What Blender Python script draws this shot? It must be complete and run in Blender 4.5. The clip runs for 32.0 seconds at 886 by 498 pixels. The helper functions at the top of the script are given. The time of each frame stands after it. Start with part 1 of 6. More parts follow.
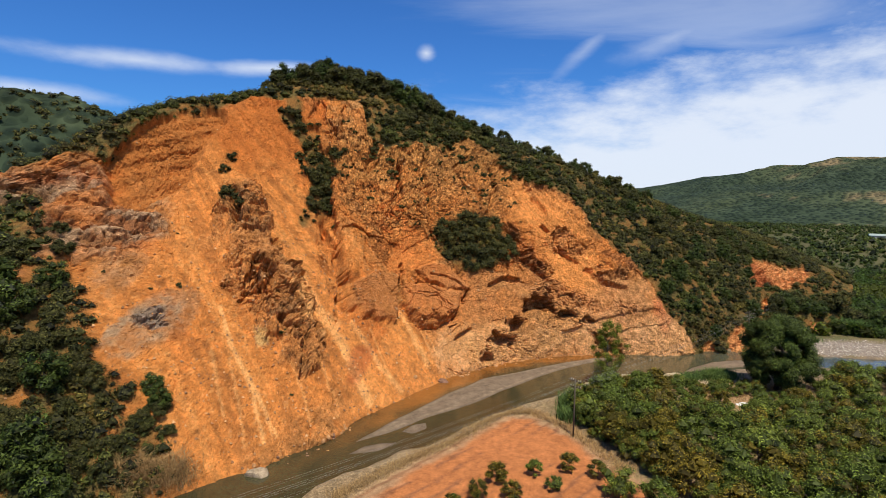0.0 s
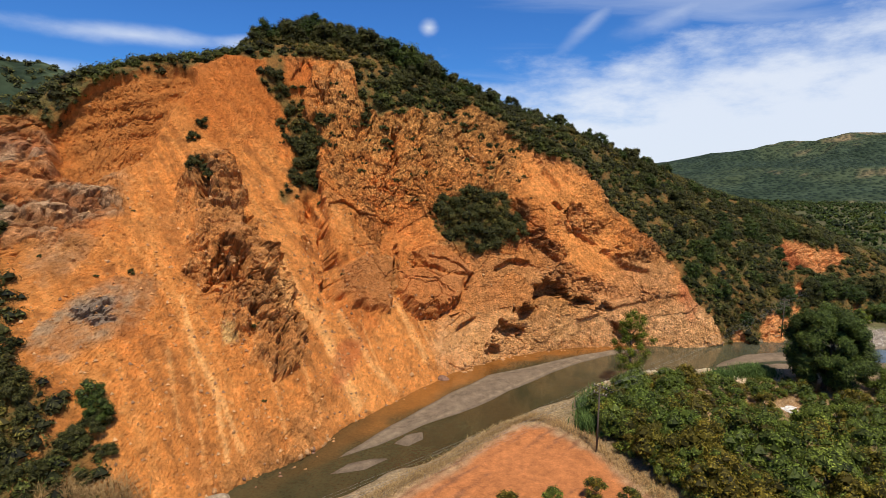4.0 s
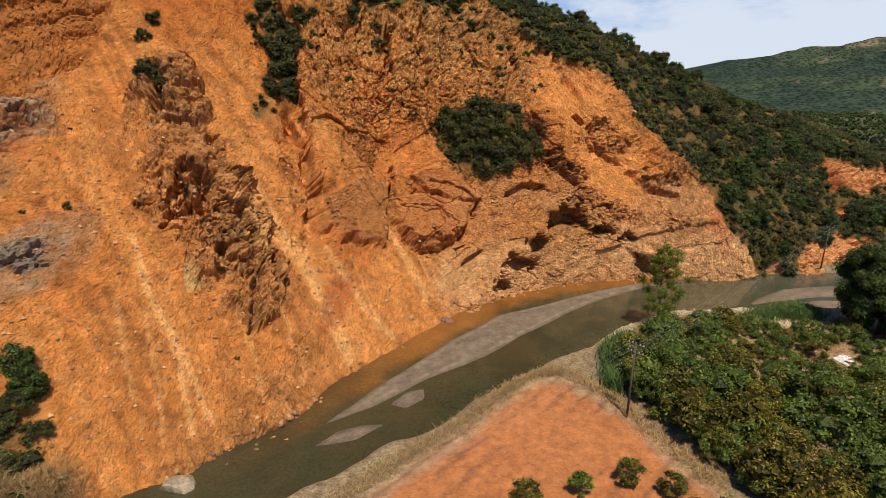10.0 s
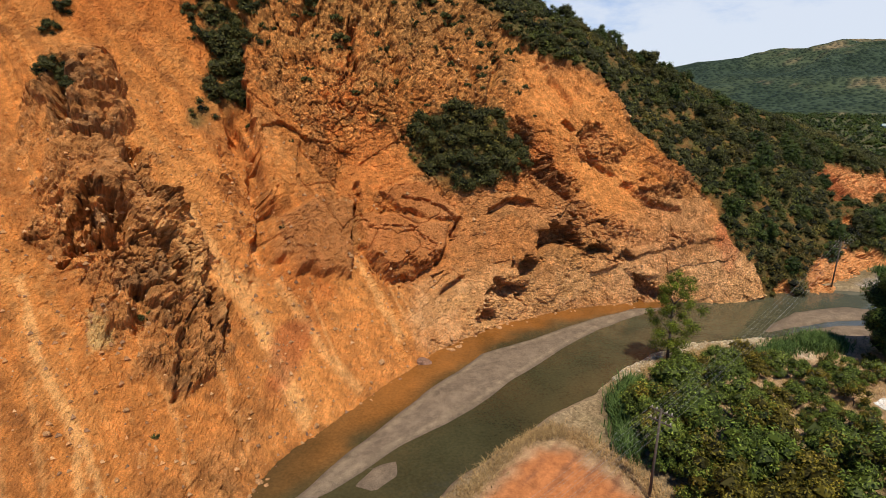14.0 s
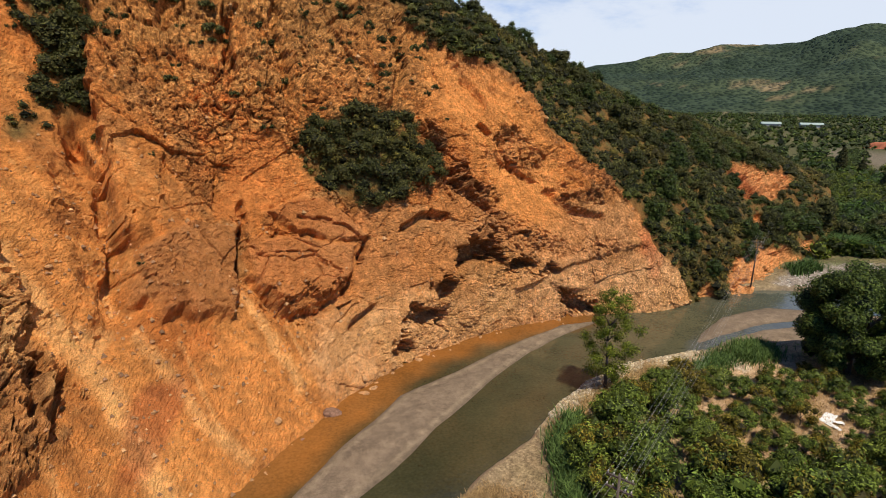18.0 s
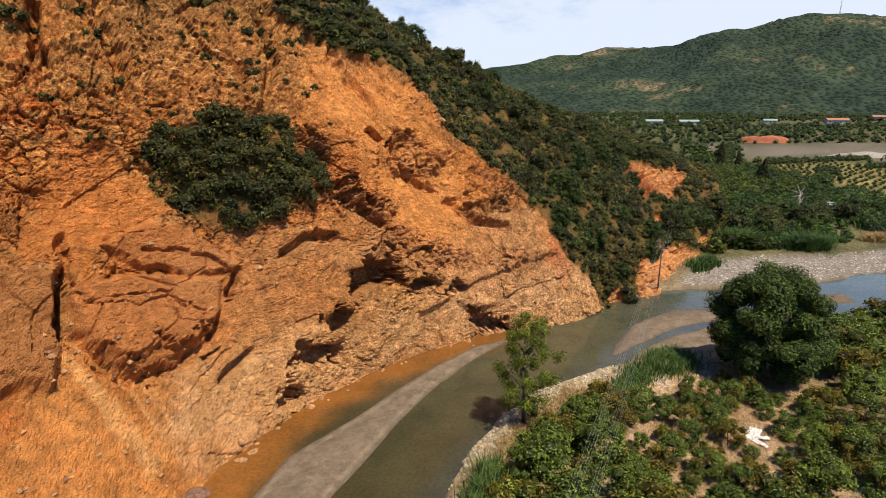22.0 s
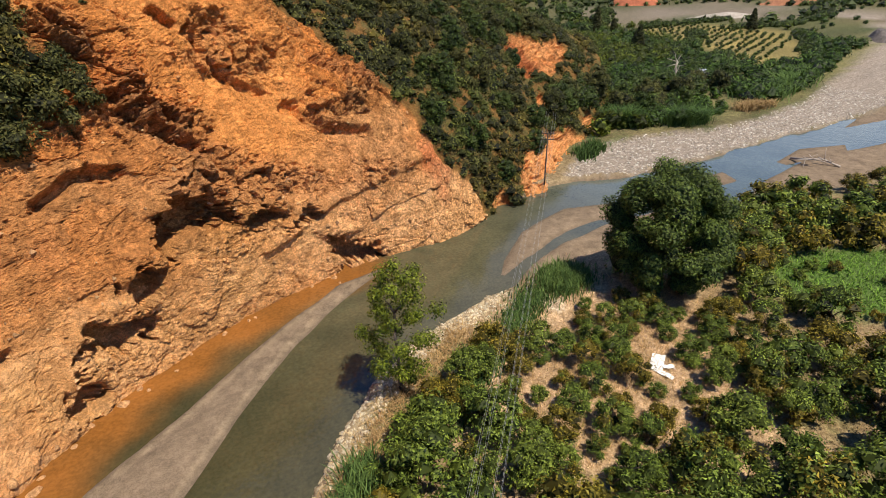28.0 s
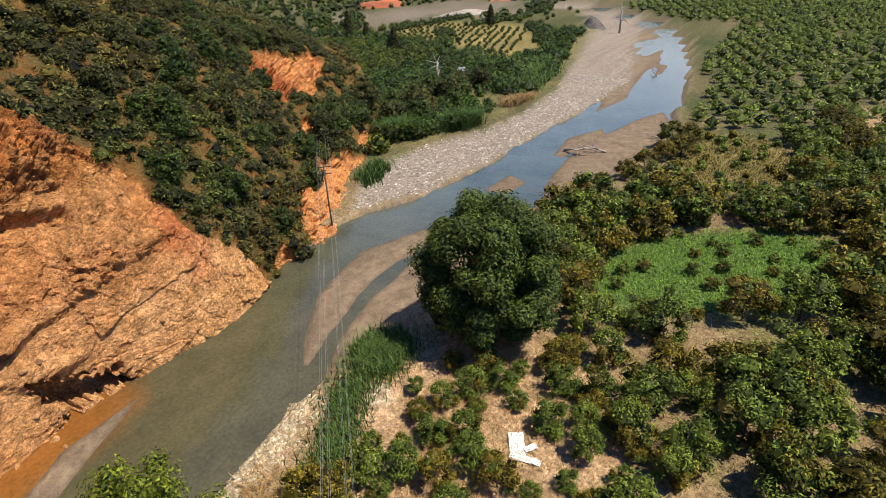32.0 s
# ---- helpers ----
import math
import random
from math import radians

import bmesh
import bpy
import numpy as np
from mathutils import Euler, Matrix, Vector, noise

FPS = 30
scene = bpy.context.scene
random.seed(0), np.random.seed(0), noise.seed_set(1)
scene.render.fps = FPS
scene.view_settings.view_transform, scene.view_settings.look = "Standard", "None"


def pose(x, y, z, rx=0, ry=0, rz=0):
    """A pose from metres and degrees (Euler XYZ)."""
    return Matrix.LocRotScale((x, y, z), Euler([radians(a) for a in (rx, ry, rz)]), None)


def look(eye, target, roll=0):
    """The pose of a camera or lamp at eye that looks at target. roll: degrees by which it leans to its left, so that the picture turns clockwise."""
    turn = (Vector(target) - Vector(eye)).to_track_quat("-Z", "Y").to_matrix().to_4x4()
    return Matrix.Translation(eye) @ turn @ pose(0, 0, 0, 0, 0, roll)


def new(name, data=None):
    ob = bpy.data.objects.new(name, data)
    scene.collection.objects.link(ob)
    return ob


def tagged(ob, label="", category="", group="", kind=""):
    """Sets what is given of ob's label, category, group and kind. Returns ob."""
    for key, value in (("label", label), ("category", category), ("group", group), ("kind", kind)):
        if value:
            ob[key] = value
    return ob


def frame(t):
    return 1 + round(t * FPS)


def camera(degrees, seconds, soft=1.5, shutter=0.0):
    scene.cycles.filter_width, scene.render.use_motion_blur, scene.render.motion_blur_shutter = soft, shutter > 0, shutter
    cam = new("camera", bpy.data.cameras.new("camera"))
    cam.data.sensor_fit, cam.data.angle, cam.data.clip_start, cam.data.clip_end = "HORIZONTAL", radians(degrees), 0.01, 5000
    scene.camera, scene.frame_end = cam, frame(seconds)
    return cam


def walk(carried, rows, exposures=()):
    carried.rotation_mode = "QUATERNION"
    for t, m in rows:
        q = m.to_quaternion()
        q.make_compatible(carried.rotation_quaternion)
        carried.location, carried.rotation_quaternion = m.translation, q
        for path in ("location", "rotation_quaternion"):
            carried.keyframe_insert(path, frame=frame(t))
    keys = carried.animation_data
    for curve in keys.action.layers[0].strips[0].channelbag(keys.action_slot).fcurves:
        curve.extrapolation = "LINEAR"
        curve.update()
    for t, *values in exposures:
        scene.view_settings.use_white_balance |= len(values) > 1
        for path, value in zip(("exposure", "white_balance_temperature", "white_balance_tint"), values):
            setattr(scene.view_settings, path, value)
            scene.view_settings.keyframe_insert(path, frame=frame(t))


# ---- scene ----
cam = camera(77.8, 32.0, soft=0.5)
METRES, EYE, TILT, LEAN, TURN = 88.15, 32.0, 0.0, 0.0, 0.0
ROWS = [
    (0.0, 0.0, 0.0, 0.0, 0.07, -5.3, -0.76),
    (0.5, 0.0012, 0.0199, -0.0035, 0.09, -5.3, -0.74),
    (1.0, 0.0021, 0.0397, -0.0065, 0.14, -5.29, -0.78),
    (1.5, 0.0026, 0.0591, -0.0081, 0.17, -5.29, -0.79),
    (2.0, 0.0031, 0.0782, -0.0092, 0.19, -5.47, -0.81),
    (2.5, 0.0035, 0.0973, -0.0094, 0.24, -5.68, -0.82),
    (3.0, 0.0037, 0.116, -0.01, 0.26, -6.13, -0.78),
    (3.5, 0.0041, 0.1337, -0.01, 0.32, -6.78, -0.77),
    (5.5, 0.0057, 0.193, -0.0106, 0.41, -10.89, -0.71),
    (6.0, 0.005, 0.2045, -0.011, 0.4, -11.98, -0.7),
    (6.5, 0.0042, 0.2153, -0.0111, 0.41, -13.07, -0.68),
    (7.0, 0.0034, 0.2257, -0.0115, 0.41, -14.14, -0.69),
    (7.5, 0.0027, 0.2356, -0.0123, 0.42, -15.14, -0.68),
    (8.0, 0.0019, 0.2452, -0.0127, 0.42, -16.12, -0.68),
    (8.5, 0.0012, 0.2561, -0.0125, 0.44, -16.63, -0.68),
    (9.0, 0.0007, 0.2688, -0.0127, 0.44, -16.62, -0.65),
    (9.5, 0.0007, 0.2835, -0.0125, 0.47, -16.61, -0.62),
    (10.0, 0.0005, 0.2999, -0.0123, 0.49, -16.62, -0.63),
    (10.5, 0.0004, 0.3178, -0.0127, 0.53, -16.58, -0.65),
    (11.0, 0.0009, 0.3368, -0.0127, 0.56, -16.55, -0.66),
    (11.5, 0.0011, 0.3558, -0.0127, 0.61, -16.54, -0.65),
    (12.0, 0.0008, 0.3737, -0.0125, 0.63, -16.52, -0.65),
    (12.5, 0.0006, 0.3909, -0.0121, 0.63, -16.51, -0.65),
    (13.0, 0.0005, 0.4078, -0.0116, 0.26, -16.5, -0.64),
    (13.5, 0.0009, 0.4246, -0.0122, -0.74, -16.44, -0.58),
    (14.0, 0.0017, 0.441, -0.0125, -2.1, -16.41, -0.54),
    (14.5, 0.0032, 0.457, -0.0132, -3.83, -16.35, -0.47),
    (15.0, 0.0047, 0.4725, -0.0144, -5.36, -16.26, -0.4),
    (15.5, 0.0066, 0.4874, -0.0147, -6.47, -16.24, -0.36),
    (17.5, 0.0177, 0.5424, -0.0167, -9.81, -16.08, -0.26),
    (18.0, 0.0218, 0.5566, -0.0174, -11.14, -16.02, -0.23),
    (18.5, 0.0262, 0.5707, -0.0183, -12.72, -15.95, -0.15),
    (19.0, 0.0309, 0.5845, -0.0187, -14.47, -15.92, -0.05),
    (19.5, 0.0358, 0.5974, -0.0193, -16.05, -15.88, 0.04),
    (20.0, 0.0415, 0.6093, -0.02, -17.32, -15.83, 0.27),
    (20.5, 0.0474, 0.6208, -0.0198, -18.2, -15.84, 0.15),
    (21.0, 0.0538, 0.6316, -0.0204, -18.88, -15.79, 0.2),
    (21.5, 0.0607, 0.6427, -0.0205, -19.97, -15.8, 0.25),
    (22.0, 0.0677, 0.6537, -0.0207, -21.12, -15.79, 0.32),
    (22.5, 0.075, 0.6651, -0.021, -22.92, -15.79, 0.39),
    (23.0, 0.0823, 0.6763, -0.0216, -25.14, -16.09, 0.49),
    (23.5, 0.0897, 0.6875, -0.0229, -27.55, -17.25, 0.66),
    (24.0, 0.0964, 0.6973, -0.0246, -29.74, -20.57, 0.83),
    (24.5, 0.103, 0.7072, -0.0253, -31.43, -24.93, 0.91),
    (25.0, 0.1098, 0.7177, -0.0251, -32.41, -28.3, 0.9),
    (25.5, 0.1176, 0.7262, -0.0254, -32.96, -28.31, 0.96),
    (27.5, 0.1584, 0.772, -0.0261, -33.79, -28.27, 1.01),
    (28.0, 0.1715, 0.7871, -0.026, -33.83, -28.28, 1.0),
    (28.5, 0.185, 0.8028, -0.0259, -33.93, -28.31, 0.98),
    (29.0, 0.1991, 0.8186, -0.0261, -34.83, -28.31, 1.0),
    (29.5, 0.2134, 0.8346, -0.0272, -37.56, -28.28, 1.11),
    (30.0, 0.2285, 0.8496, -0.0284, -42.13, -28.28, 1.39),
    (30.5, 0.2434, 0.8637, -0.0299, -47.05, -28.31, 1.66),
    (31.0, 0.2582, 0.8767, -0.0312, -51.37, -28.37, 1.84),
    (31.5, 0.2731, 0.8885, -0.0321, -54.99, -28.44, 1.97),
    (32.0, 0.2887, 0.8985, -0.0325, -57.8, -28.5, 2.09),
]
walk(cam, [(t, pose(0, 0, EYE, TILT, LEAN, TURN) @ pose(METRES * x, METRES * y, METRES * z, 90 + pitch, roll, yaw)) for t, x, y, z, yaw, pitch, roll in ROWS],
     exposures=((0.0, 0.10), (6.0, 0.02), (9.0, -0.03), (13.0, 0.0), (20.0, 0.09), (24.0, 0.28), (25.5, 0.38), (28.0, 0.40), (32.0, 0.42)))

# ---- world and sun ----
SUN_AZ, SUN_EL = 167.0, 64.0          # degrees clockwise from +y; height
world = bpy.data.worlds.new("sky")
scene.world = world
world.use_nodes = True
wt = world.node_tree
wt.nodes.clear()


def wnode(kind, **values):
    n = wt.nodes.new(kind)
    for key, value in values.items():
        n.inputs[key].default_value = value
    return n


w_out = wnode("ShaderNodeOutputWorld")
w_bg = wnode("ShaderNodeBackground", Strength=0.05)
w_sky = wnode("ShaderNodeTexSky")
w_sky.sky_type, w_sky.sun_disc = "NISHITA", False
w_sky.sun_elevation, w_sky.sun_rotation = radians(SUN_EL), radians(SUN_AZ)
w_sky.air_density, w_sky.dust_density, w_sky.ozone_density = 1.0, 0.4, 3.0
# thin streaky cloud, laid on a plane high above
w_co = wnode("ShaderNodeTexCoord")
w_sep = wnode("ShaderNodeSeparateXYZ")
w_z = wnode("ShaderNodeMath"); w_z.operation = "MAXIMUM"; w_z.inputs[1].default_value = 0.0
w_za = wnode("ShaderNodeMath"); w_za.operation = "ADD"; w_za.inputs[1].default_value = 0.09
w_dx = wnode("ShaderNodeMath"); w_dx.operation = "DIVIDE"
w_dy = wnode("ShaderNodeMath"); w_dy.operation = "DIVIDE"
w_com = wnode("ShaderNodeCombineXYZ")
w_map = wnode("ShaderNodeMapping", Rotation=(0, 0, radians(-24)), Scale=(0.34, 0.95, 1.0), Location=(0.35, 0.2, 0))
w_no = wnode("ShaderNodeTexNoise", Scale=1.35, Detail=9.0, Roughness=0.56, Distortion=0.7)
w_big = wnode("ShaderNodeTexNoise", Scale=0.45, Detail=2.0, Roughness=0.5)
w_mul = wnode("ShaderNodeMath"); w_mul.operation = "MULTIPLY_ADD"; w_mul.inputs[1].default_value = 0.55
w_east = wnode("ShaderNodeMath"); w_east.operation = "MULTIPLY_ADD"; w_east.inputs[1].default_value = 0.46
w_rng = wnode("ShaderNodeMapRange"); w_rng.interpolation_type = "SMOOTHSTEP"
for k, v in ((1, 0.82), (2, 1.12), (3, 0.0), (4, 0.93)):
    w_rng.inputs[k].default_value = v
w_mix = wnode("ShaderNodeMix"); w_mix.data_type = "RGBA"
w_mix.inputs[7].default_value = (15.0, 16.2, 18.2, 1)
L = wt.links.new
L(w_co.outputs["Generated"], w_sep.inputs[0])
L(w_sep.outputs[2], w_z.inputs[0]); L(w_z.outputs[0], w_za.inputs[0])
L(w_sep.outputs[0], w_dx.inputs[0]); L(w_za.outputs[0], w_dx.inputs[1])
L(w_sep.outputs[1], w_dy.inputs[0]); L(w_za.outputs[0], w_dy.inputs[1])
L(w_dx.outputs[0], w_com.inputs[0]); L(w_dy.outputs[0], w_com.inputs[1])
L(w_com.outputs[0], w_map.inputs[0]); L(w_map.outputs[0], w_no.inputs[0]); L(w_com.outputs[0], w_big.inputs[0])
L(w_big.outputs[0], w_mul.inputs[0]); L(w_no.outputs[0], w_mul.inputs[2])
L(w_sep.outputs[0], w_east.inputs[0]); L(w_mul.outputs[0], w_east.inputs[2])
L(w_east.outputs[0], w_rng.inputs[0])
# a bank of white haze low over the valley, and a few thin wisps higher up
def wmath(op, a, b):
    n = wnode("ShaderNodeMath")
    n.operation = op
    for k, v in enumerate((a, b)):
        if isinstance(v, (int, float)):
            n.inputs[k].default_value = v
        else:
            L(v, n.inputs[k])
    return n.outputs[0]


def wrange(value, a, b, lo, hi):
    n = wnode("ShaderNodeMapRange")
    n.interpolation_type = "SMOOTHSTEP"
    for k, v in ((1, a), (2, b), (3, lo), (4, hi)):
        n.inputs[k].default_value = v
    L(value, n.inputs[0])
    return n.outputs[0]


w_fine = wnode("ShaderNodeTexNoise", Scale=9.0, Detail=7.0, Roughness=0.6)
w_fmap = wnode("ShaderNodeMapping", Scale=(1.0, 1.0, 2.6))
L(w_co.outputs["Generated"], w_fmap.inputs[0]); L(w_fmap.outputs[0], w_fine.inputs[0])
w_ragged = wmath("MULTIPLY_ADD", w_fine.outputs[0], 0.30)
w_ragged.node.inputs[2].default_value = -0.15
edge = wmath("ADD", wmath("MULTIPLY", w_sep.outputs[0], -0.16), w_sep.outputs[2])          # the bank climbs towards the east
haze = wmath("MULTIPLY", wrange(wmath("ADD", edge, wmath("MULTIPLY", w_ragged, 0.9)), 0.20, 0.03, 0.0, 0.92), wrange(w_sep.outputs[0], -0.25, 0.22, 0.0, 1.0))
clouds = wmath("MAXIMUM", wmath("MULTIPLY", w_rng.outputs[0], 0.35), haze)
for cx, cz, rx, rz, slope, amount in ((-0.47, 0.203, 0.13, 0.013, 0.02, 0.75), (-0.30, 0.210, 0.10, 0.011, 0.06, 0.8), (-0.60, 0.147, 0.09, 0.012, -0.04, 0.7), (-0.033, 0.247, 0.014, 0.012, 0.0, 0.85), (0.235, 0.252, 0.05, 0.018, 0.9, 0.35), (0.36, 0.258, 0.08, 0.022, 0.35, 0.45)):
    ex = wmath("DIVIDE", wmath("SUBTRACT", w_sep.outputs[0], cx), rx)
    rise = wmath("MULTIPLY", wmath("SUBTRACT", w_sep.outputs[0], cx), slope)
    ez = wmath("DIVIDE", wmath("SUBTRACT", wmath("SUBTRACT", w_sep.outputs[2], cz), rise), rz)
    far_off = wmath("SQRT", wmath("ADD", wmath("MULTIPLY", ex, ex), wmath("MULTIPLY", ez, ez)), 0.0)
    wisp = wrange(wmath("ADD", far_off, wmath("MULTIPLY", w_ragged, 5.0)), 1.5, -0.3, 0.0, amount)
    clouds = wmath("MAXIMUM", clouds, wmath("MULTIPLY", wisp, wrange(w_sep.outputs[1], 0.2, 0.5, 0.0, 1.0)))
w_deep = wnode("ShaderNodeMix"); w_deep.data_type, w_deep.blend_type = "RGBA", "MULTIPLY"
w_deep.inputs[0].default_value, w_deep.inputs[7].default_value = 1.0, (0.56, 1.30, 2.35, 1)
L(w_sky.outputs[0], w_deep.inputs[6]); L(w_deep.outputs[2], w_mix.inputs[6]); L(clouds, w_mix.inputs[0]); L(w_mix.outputs[2], w_bg.inputs[0]); L(w_bg.outputs[0], w_out.inputs[0])

sun_data = bpy.data.lights.new("sun", "SUN")
sun_data.energy, sun_data.angle, sun_data.color = 5.0, radians(0.53), (1.0, 0.93, 0.80)
sun = new("sun", sun_data)
sun.matrix_world = look((200 * math.sin(radians(SUN_AZ)), 200 * math.cos(radians(SUN_AZ)), 200 * math.tan(radians(SUN_EL))), (0, 0, 0))


# ---- arithmetic ----
def smooth(a, b, x):
    t = np.clip((x - a) / (b - a), 0, 1)
    return t * t * (3 - 2 * t)


_TABLE = np.random.default_rng(5).random((32, 32, 32, 32)).astype(np.float32).reshape(-1)


def hash01(ix, iy, iz, seed=0):
    """A fixed random number for each cell of a lattice, by table."""
    k = (seed * 7919 + 31) & 0x7FFFFFFF
    return _TABLE[(((ix + k % 61) & 31) << 15) + (((iy + k % 53 + ((ix >> 5) * 11)) & 31) << 10) + (((iz + k % 47) & 31) << 5) + (seed & 31)]


def vnoise(p, seed=0):
    """Smooth noise in 0..1 at points p (n, 3)."""
    p = np.asarray(p, np.float32).T
    i = np.floor(p).astype(np.int32)
    f = p - i
    f = f * f * f * (f * (f * 6 - 15) + 10)
    r = 0
    for dx in (0, 1):
        for dy in (0, 1):
            for dz in (0, 1):
                w = (f[0] if dx else 1 - f[0]) * (f[1] if dy else 1 - f[1]) * (f[2] if dz else 1 - f[2])
                r = r + w * hash01(i[0] + dx, i[1] + dy, i[2] + dz, seed)
    return r


def fbm(p, octaves=4, gain=0.5, seed=0):
    """Sum of noises, about -1..1."""
    r, a, s = 0, 1.0, 0
    for k in range(octaves):
        r = r + a * (vnoise(p * 2.03 ** k + 17.3 * k, seed + k) * 2 - 1)
        s += a
        a *= gain
    return r / s * 1.5


def ridged(p, octaves=4, gain=0.5, seed=0):
    r, a, s = 0, 1.0, 0
    for k in range(octaves):
        r = r + a * (1 - np.abs(vnoise(p * 2.03 ** k + 9.1 * k, seed + k) * 2 - 1) * 2)
        s += a
        a *= gain
    return r / s


def facets(p, seed=0):
    """Tilted facets, one for each cell: height, border distance, a random number for each cell."""
    p = p.astype(np.float32)
    i = np.floor(p).astype(np.int32)
    d1 = np.full(len(p), 9.0, np.float32)
    d2 = np.full(len(p), 9.0, np.float32)
    best = i.copy()
    for dx in (-1, 0, 1):
        for dy in (-1, 0, 1):
            for dz in (-1, 0, 1):
                a, b, e = i[:, 0] + dx, i[:, 1] + dy, i[:, 2] + dz
                d = (p[:, 0] - a - hash01(a, b, e, seed)) ** 2 + (p[:, 1] - b - hash01(a, b, e, seed + 1)) ** 2 + (p[:, 2] - e - hash01(a, b, e, seed + 2)) ** 2
                near = d < d1
                d2 = np.where(near, d1, np.minimum(d2, d))
                d1 = np.where(near, d, d1)
                best[near] = np.stack([a[near], b[near], e[near]], 1)
    a, b, e = best.T
    q = p - np.stack([a + hash01(a, b, e, seed), b + hash01(a, b, e, seed + 1), e + hash01(a, b, e, seed + 2)], 1)
    tilt = sum(q[:, k] * (hash01(a, b, e, seed + 4 + k) - 0.5) for k in range(3))
    c = hash01(a, b, e, seed + 3)
    return tilt * 1.6 + (c - 0.5) * 0.9, np.sqrt(d2) - np.sqrt(d1), c


def line_dist(x, y, pts):
    """Distance from points to an open line in the plan."""
    best = np.full(x.shape, 1e9)
    for (ax, ay), (bx, by) in zip(pts[:-1], pts[1:]):
        dx, dy = bx - ax, by - ay
        t = np.clip(((x - ax) * dx + (y - ay) * dy) / (dx * dx + dy * dy + 1e-9), 0, 1)
        best = np.minimum(best, np.hypot(x - ax - t * dx, y - ay - t * dy))
    return best


def area_dist(x, y, pts):
    """Signed distance to a closed outline in the plan: negative inside."""
    inside = np.zeros(x.shape, bool)
    ring = pts + [pts[0]]
    for (ax, ay), (bx, by) in zip(ring[:-1], ring[1:]):
        cross = (ay > y) != (by > y)
        inside ^= cross & (x < (bx - ax) * (y - ay) / (by - ay + 1e-12) + ax)
    return np.where(inside, -1, 1) * line_dist(x, y, ring)


def spline(pts, n):
    """n points of a smooth line through pts (m, k), evenly along its parameter."""
    pts = np.asarray(pts, float)
    m = len(pts)
    t = np.linspace(0, m - 1, n)
    i = np.clip(t.astype(int), 0, m - 2)
    f = (t - i)[:, None]
    p0, p1, p2, p3 = pts[np.maximum(i - 1, 0)], pts[i], pts[i + 1], pts[np.minimum(i + 2, m - 1)]
    return 0.5 * (2 * p1 + (p2 - p0) * f + (2 * p0 - 5 * p1 + 4 * p2 - p3) * f ** 2 + (3 * p1 - p0 - 3 * p2 + p3) * f ** 3)


# ---- meshes ----
def mesh_of(name, verts, faces, mats, colour=None, shade=True, grit=None):
    """A mesh from arrays: verts (n, 3), faces (m, 3 or 4); colour (n, 3) goes into the attribute "tint", grit (stoniness) beside it."""
    verts, faces = np.ascontiguousarray(verts, np.float32), np.ascontiguousarray(faces, np.int32)
    k = faces.shape[1]
    me = bpy.data.meshes.new(name)
    me.vertices.add(len(verts))
    me.vertices.foreach_set("co", verts.ravel())
    me.loops.add(faces.size)
    me.loops.foreach_set("vertex_index", faces.ravel())
    me.polygons.add(len(faces))
    me.polygons.foreach_set("loop_start", np.arange(0, faces.size, k, dtype=np.int32))
    me.polygons.foreach_set("use_smooth", np.full(len(faces), shade))
    for m in (mats if isinstance(mats, (list, tuple)) else [mats]):
        me.materials.append(m)
    if colour is not None:
        at = me.color_attributes.new("tint", "FLOAT_COLOR", "POINT")
        at.data.foreach_set("color", np.ascontiguousarray(np.c_[colour, np.ones(len(colour)) if grit is None else grit], np.float32).ravel())
    me.update(calc_edges=True)
    me.validate()
    return me


def grid_faces(nu, nv):
    a = (np.arange(nu - 1)[:, None] * nv + np.arange(nv - 1)[None]).ravel()
    return np.stack([a, a + nv, a + nv + 1, a + 1], 1)


def part(name, bm, material, parent, label=""):
    """Links a bmesh as one mesh object under a thing or a part."""
    me = bpy.data.meshes.new(name)
    bm.to_mesh(me)
    bm.free()
    me.materials.append(material)
    ob = new(name, me)
    ob.parent = parent
    return tagged(ob, label) if label else ob


def child(name, me, parent, label=""):
    ob = new(name, me)
    ob.parent = parent
    return tagged(ob, label) if label else ob


def tube(bm, a, b, r1, r2, sides=7):
    """A tapered rod from a to b, added to a bmesh."""
    a, b = Vector(a), Vector(b)
    q = (b - a).to_track_quat("Z", "Y")
    rings = []
    for p, r in ((a, r1), (b, r2)):
        rings.append([bm.verts.new(p + q @ Vector((r * math.cos(2 * math.pi * k / sides), r * math.sin(2 * math.pi * k / sides), 0))) for k in range(sides)])
    for k in range(sides):
        bm.faces.new((rings[0][k], rings[0][(k + 1) % sides], rings[1][(k + 1) % sides], rings[1][k])).smooth = True
    bm.faces.new(rings[1])
    bm.faces.new(rings[0][::-1])
    return bm


def box(bm, cx, cy, cz, sx, sy, sz):
    vs = [bm.verts.new((cx + sx * a / 2, cy + sy * b / 2, cz + sz * c / 2)) for a in (-1, 1) for b in (-1, 1) for c in (-1, 1)]
    for f in ((0, 1, 3, 2), (4, 6, 7, 5), (0, 4, 5, 1), (2, 3, 7, 6), (0, 2, 6, 4), (1, 5, 7, 3)):
        bm.faces.new([vs[k] for k in f])
    return bm


# ---- materials ----
def material(name, rough=0.9, spec=0.25):
    m = bpy.data.materials.new(name)
    m.use_nodes = True
    b = m.node_tree.nodes["Principled BSDF"]
    b.inputs["Roughness"].default_value = rough
    b.inputs["Specular IOR Level"].default_value = spec
    return m, m.node_tree, b


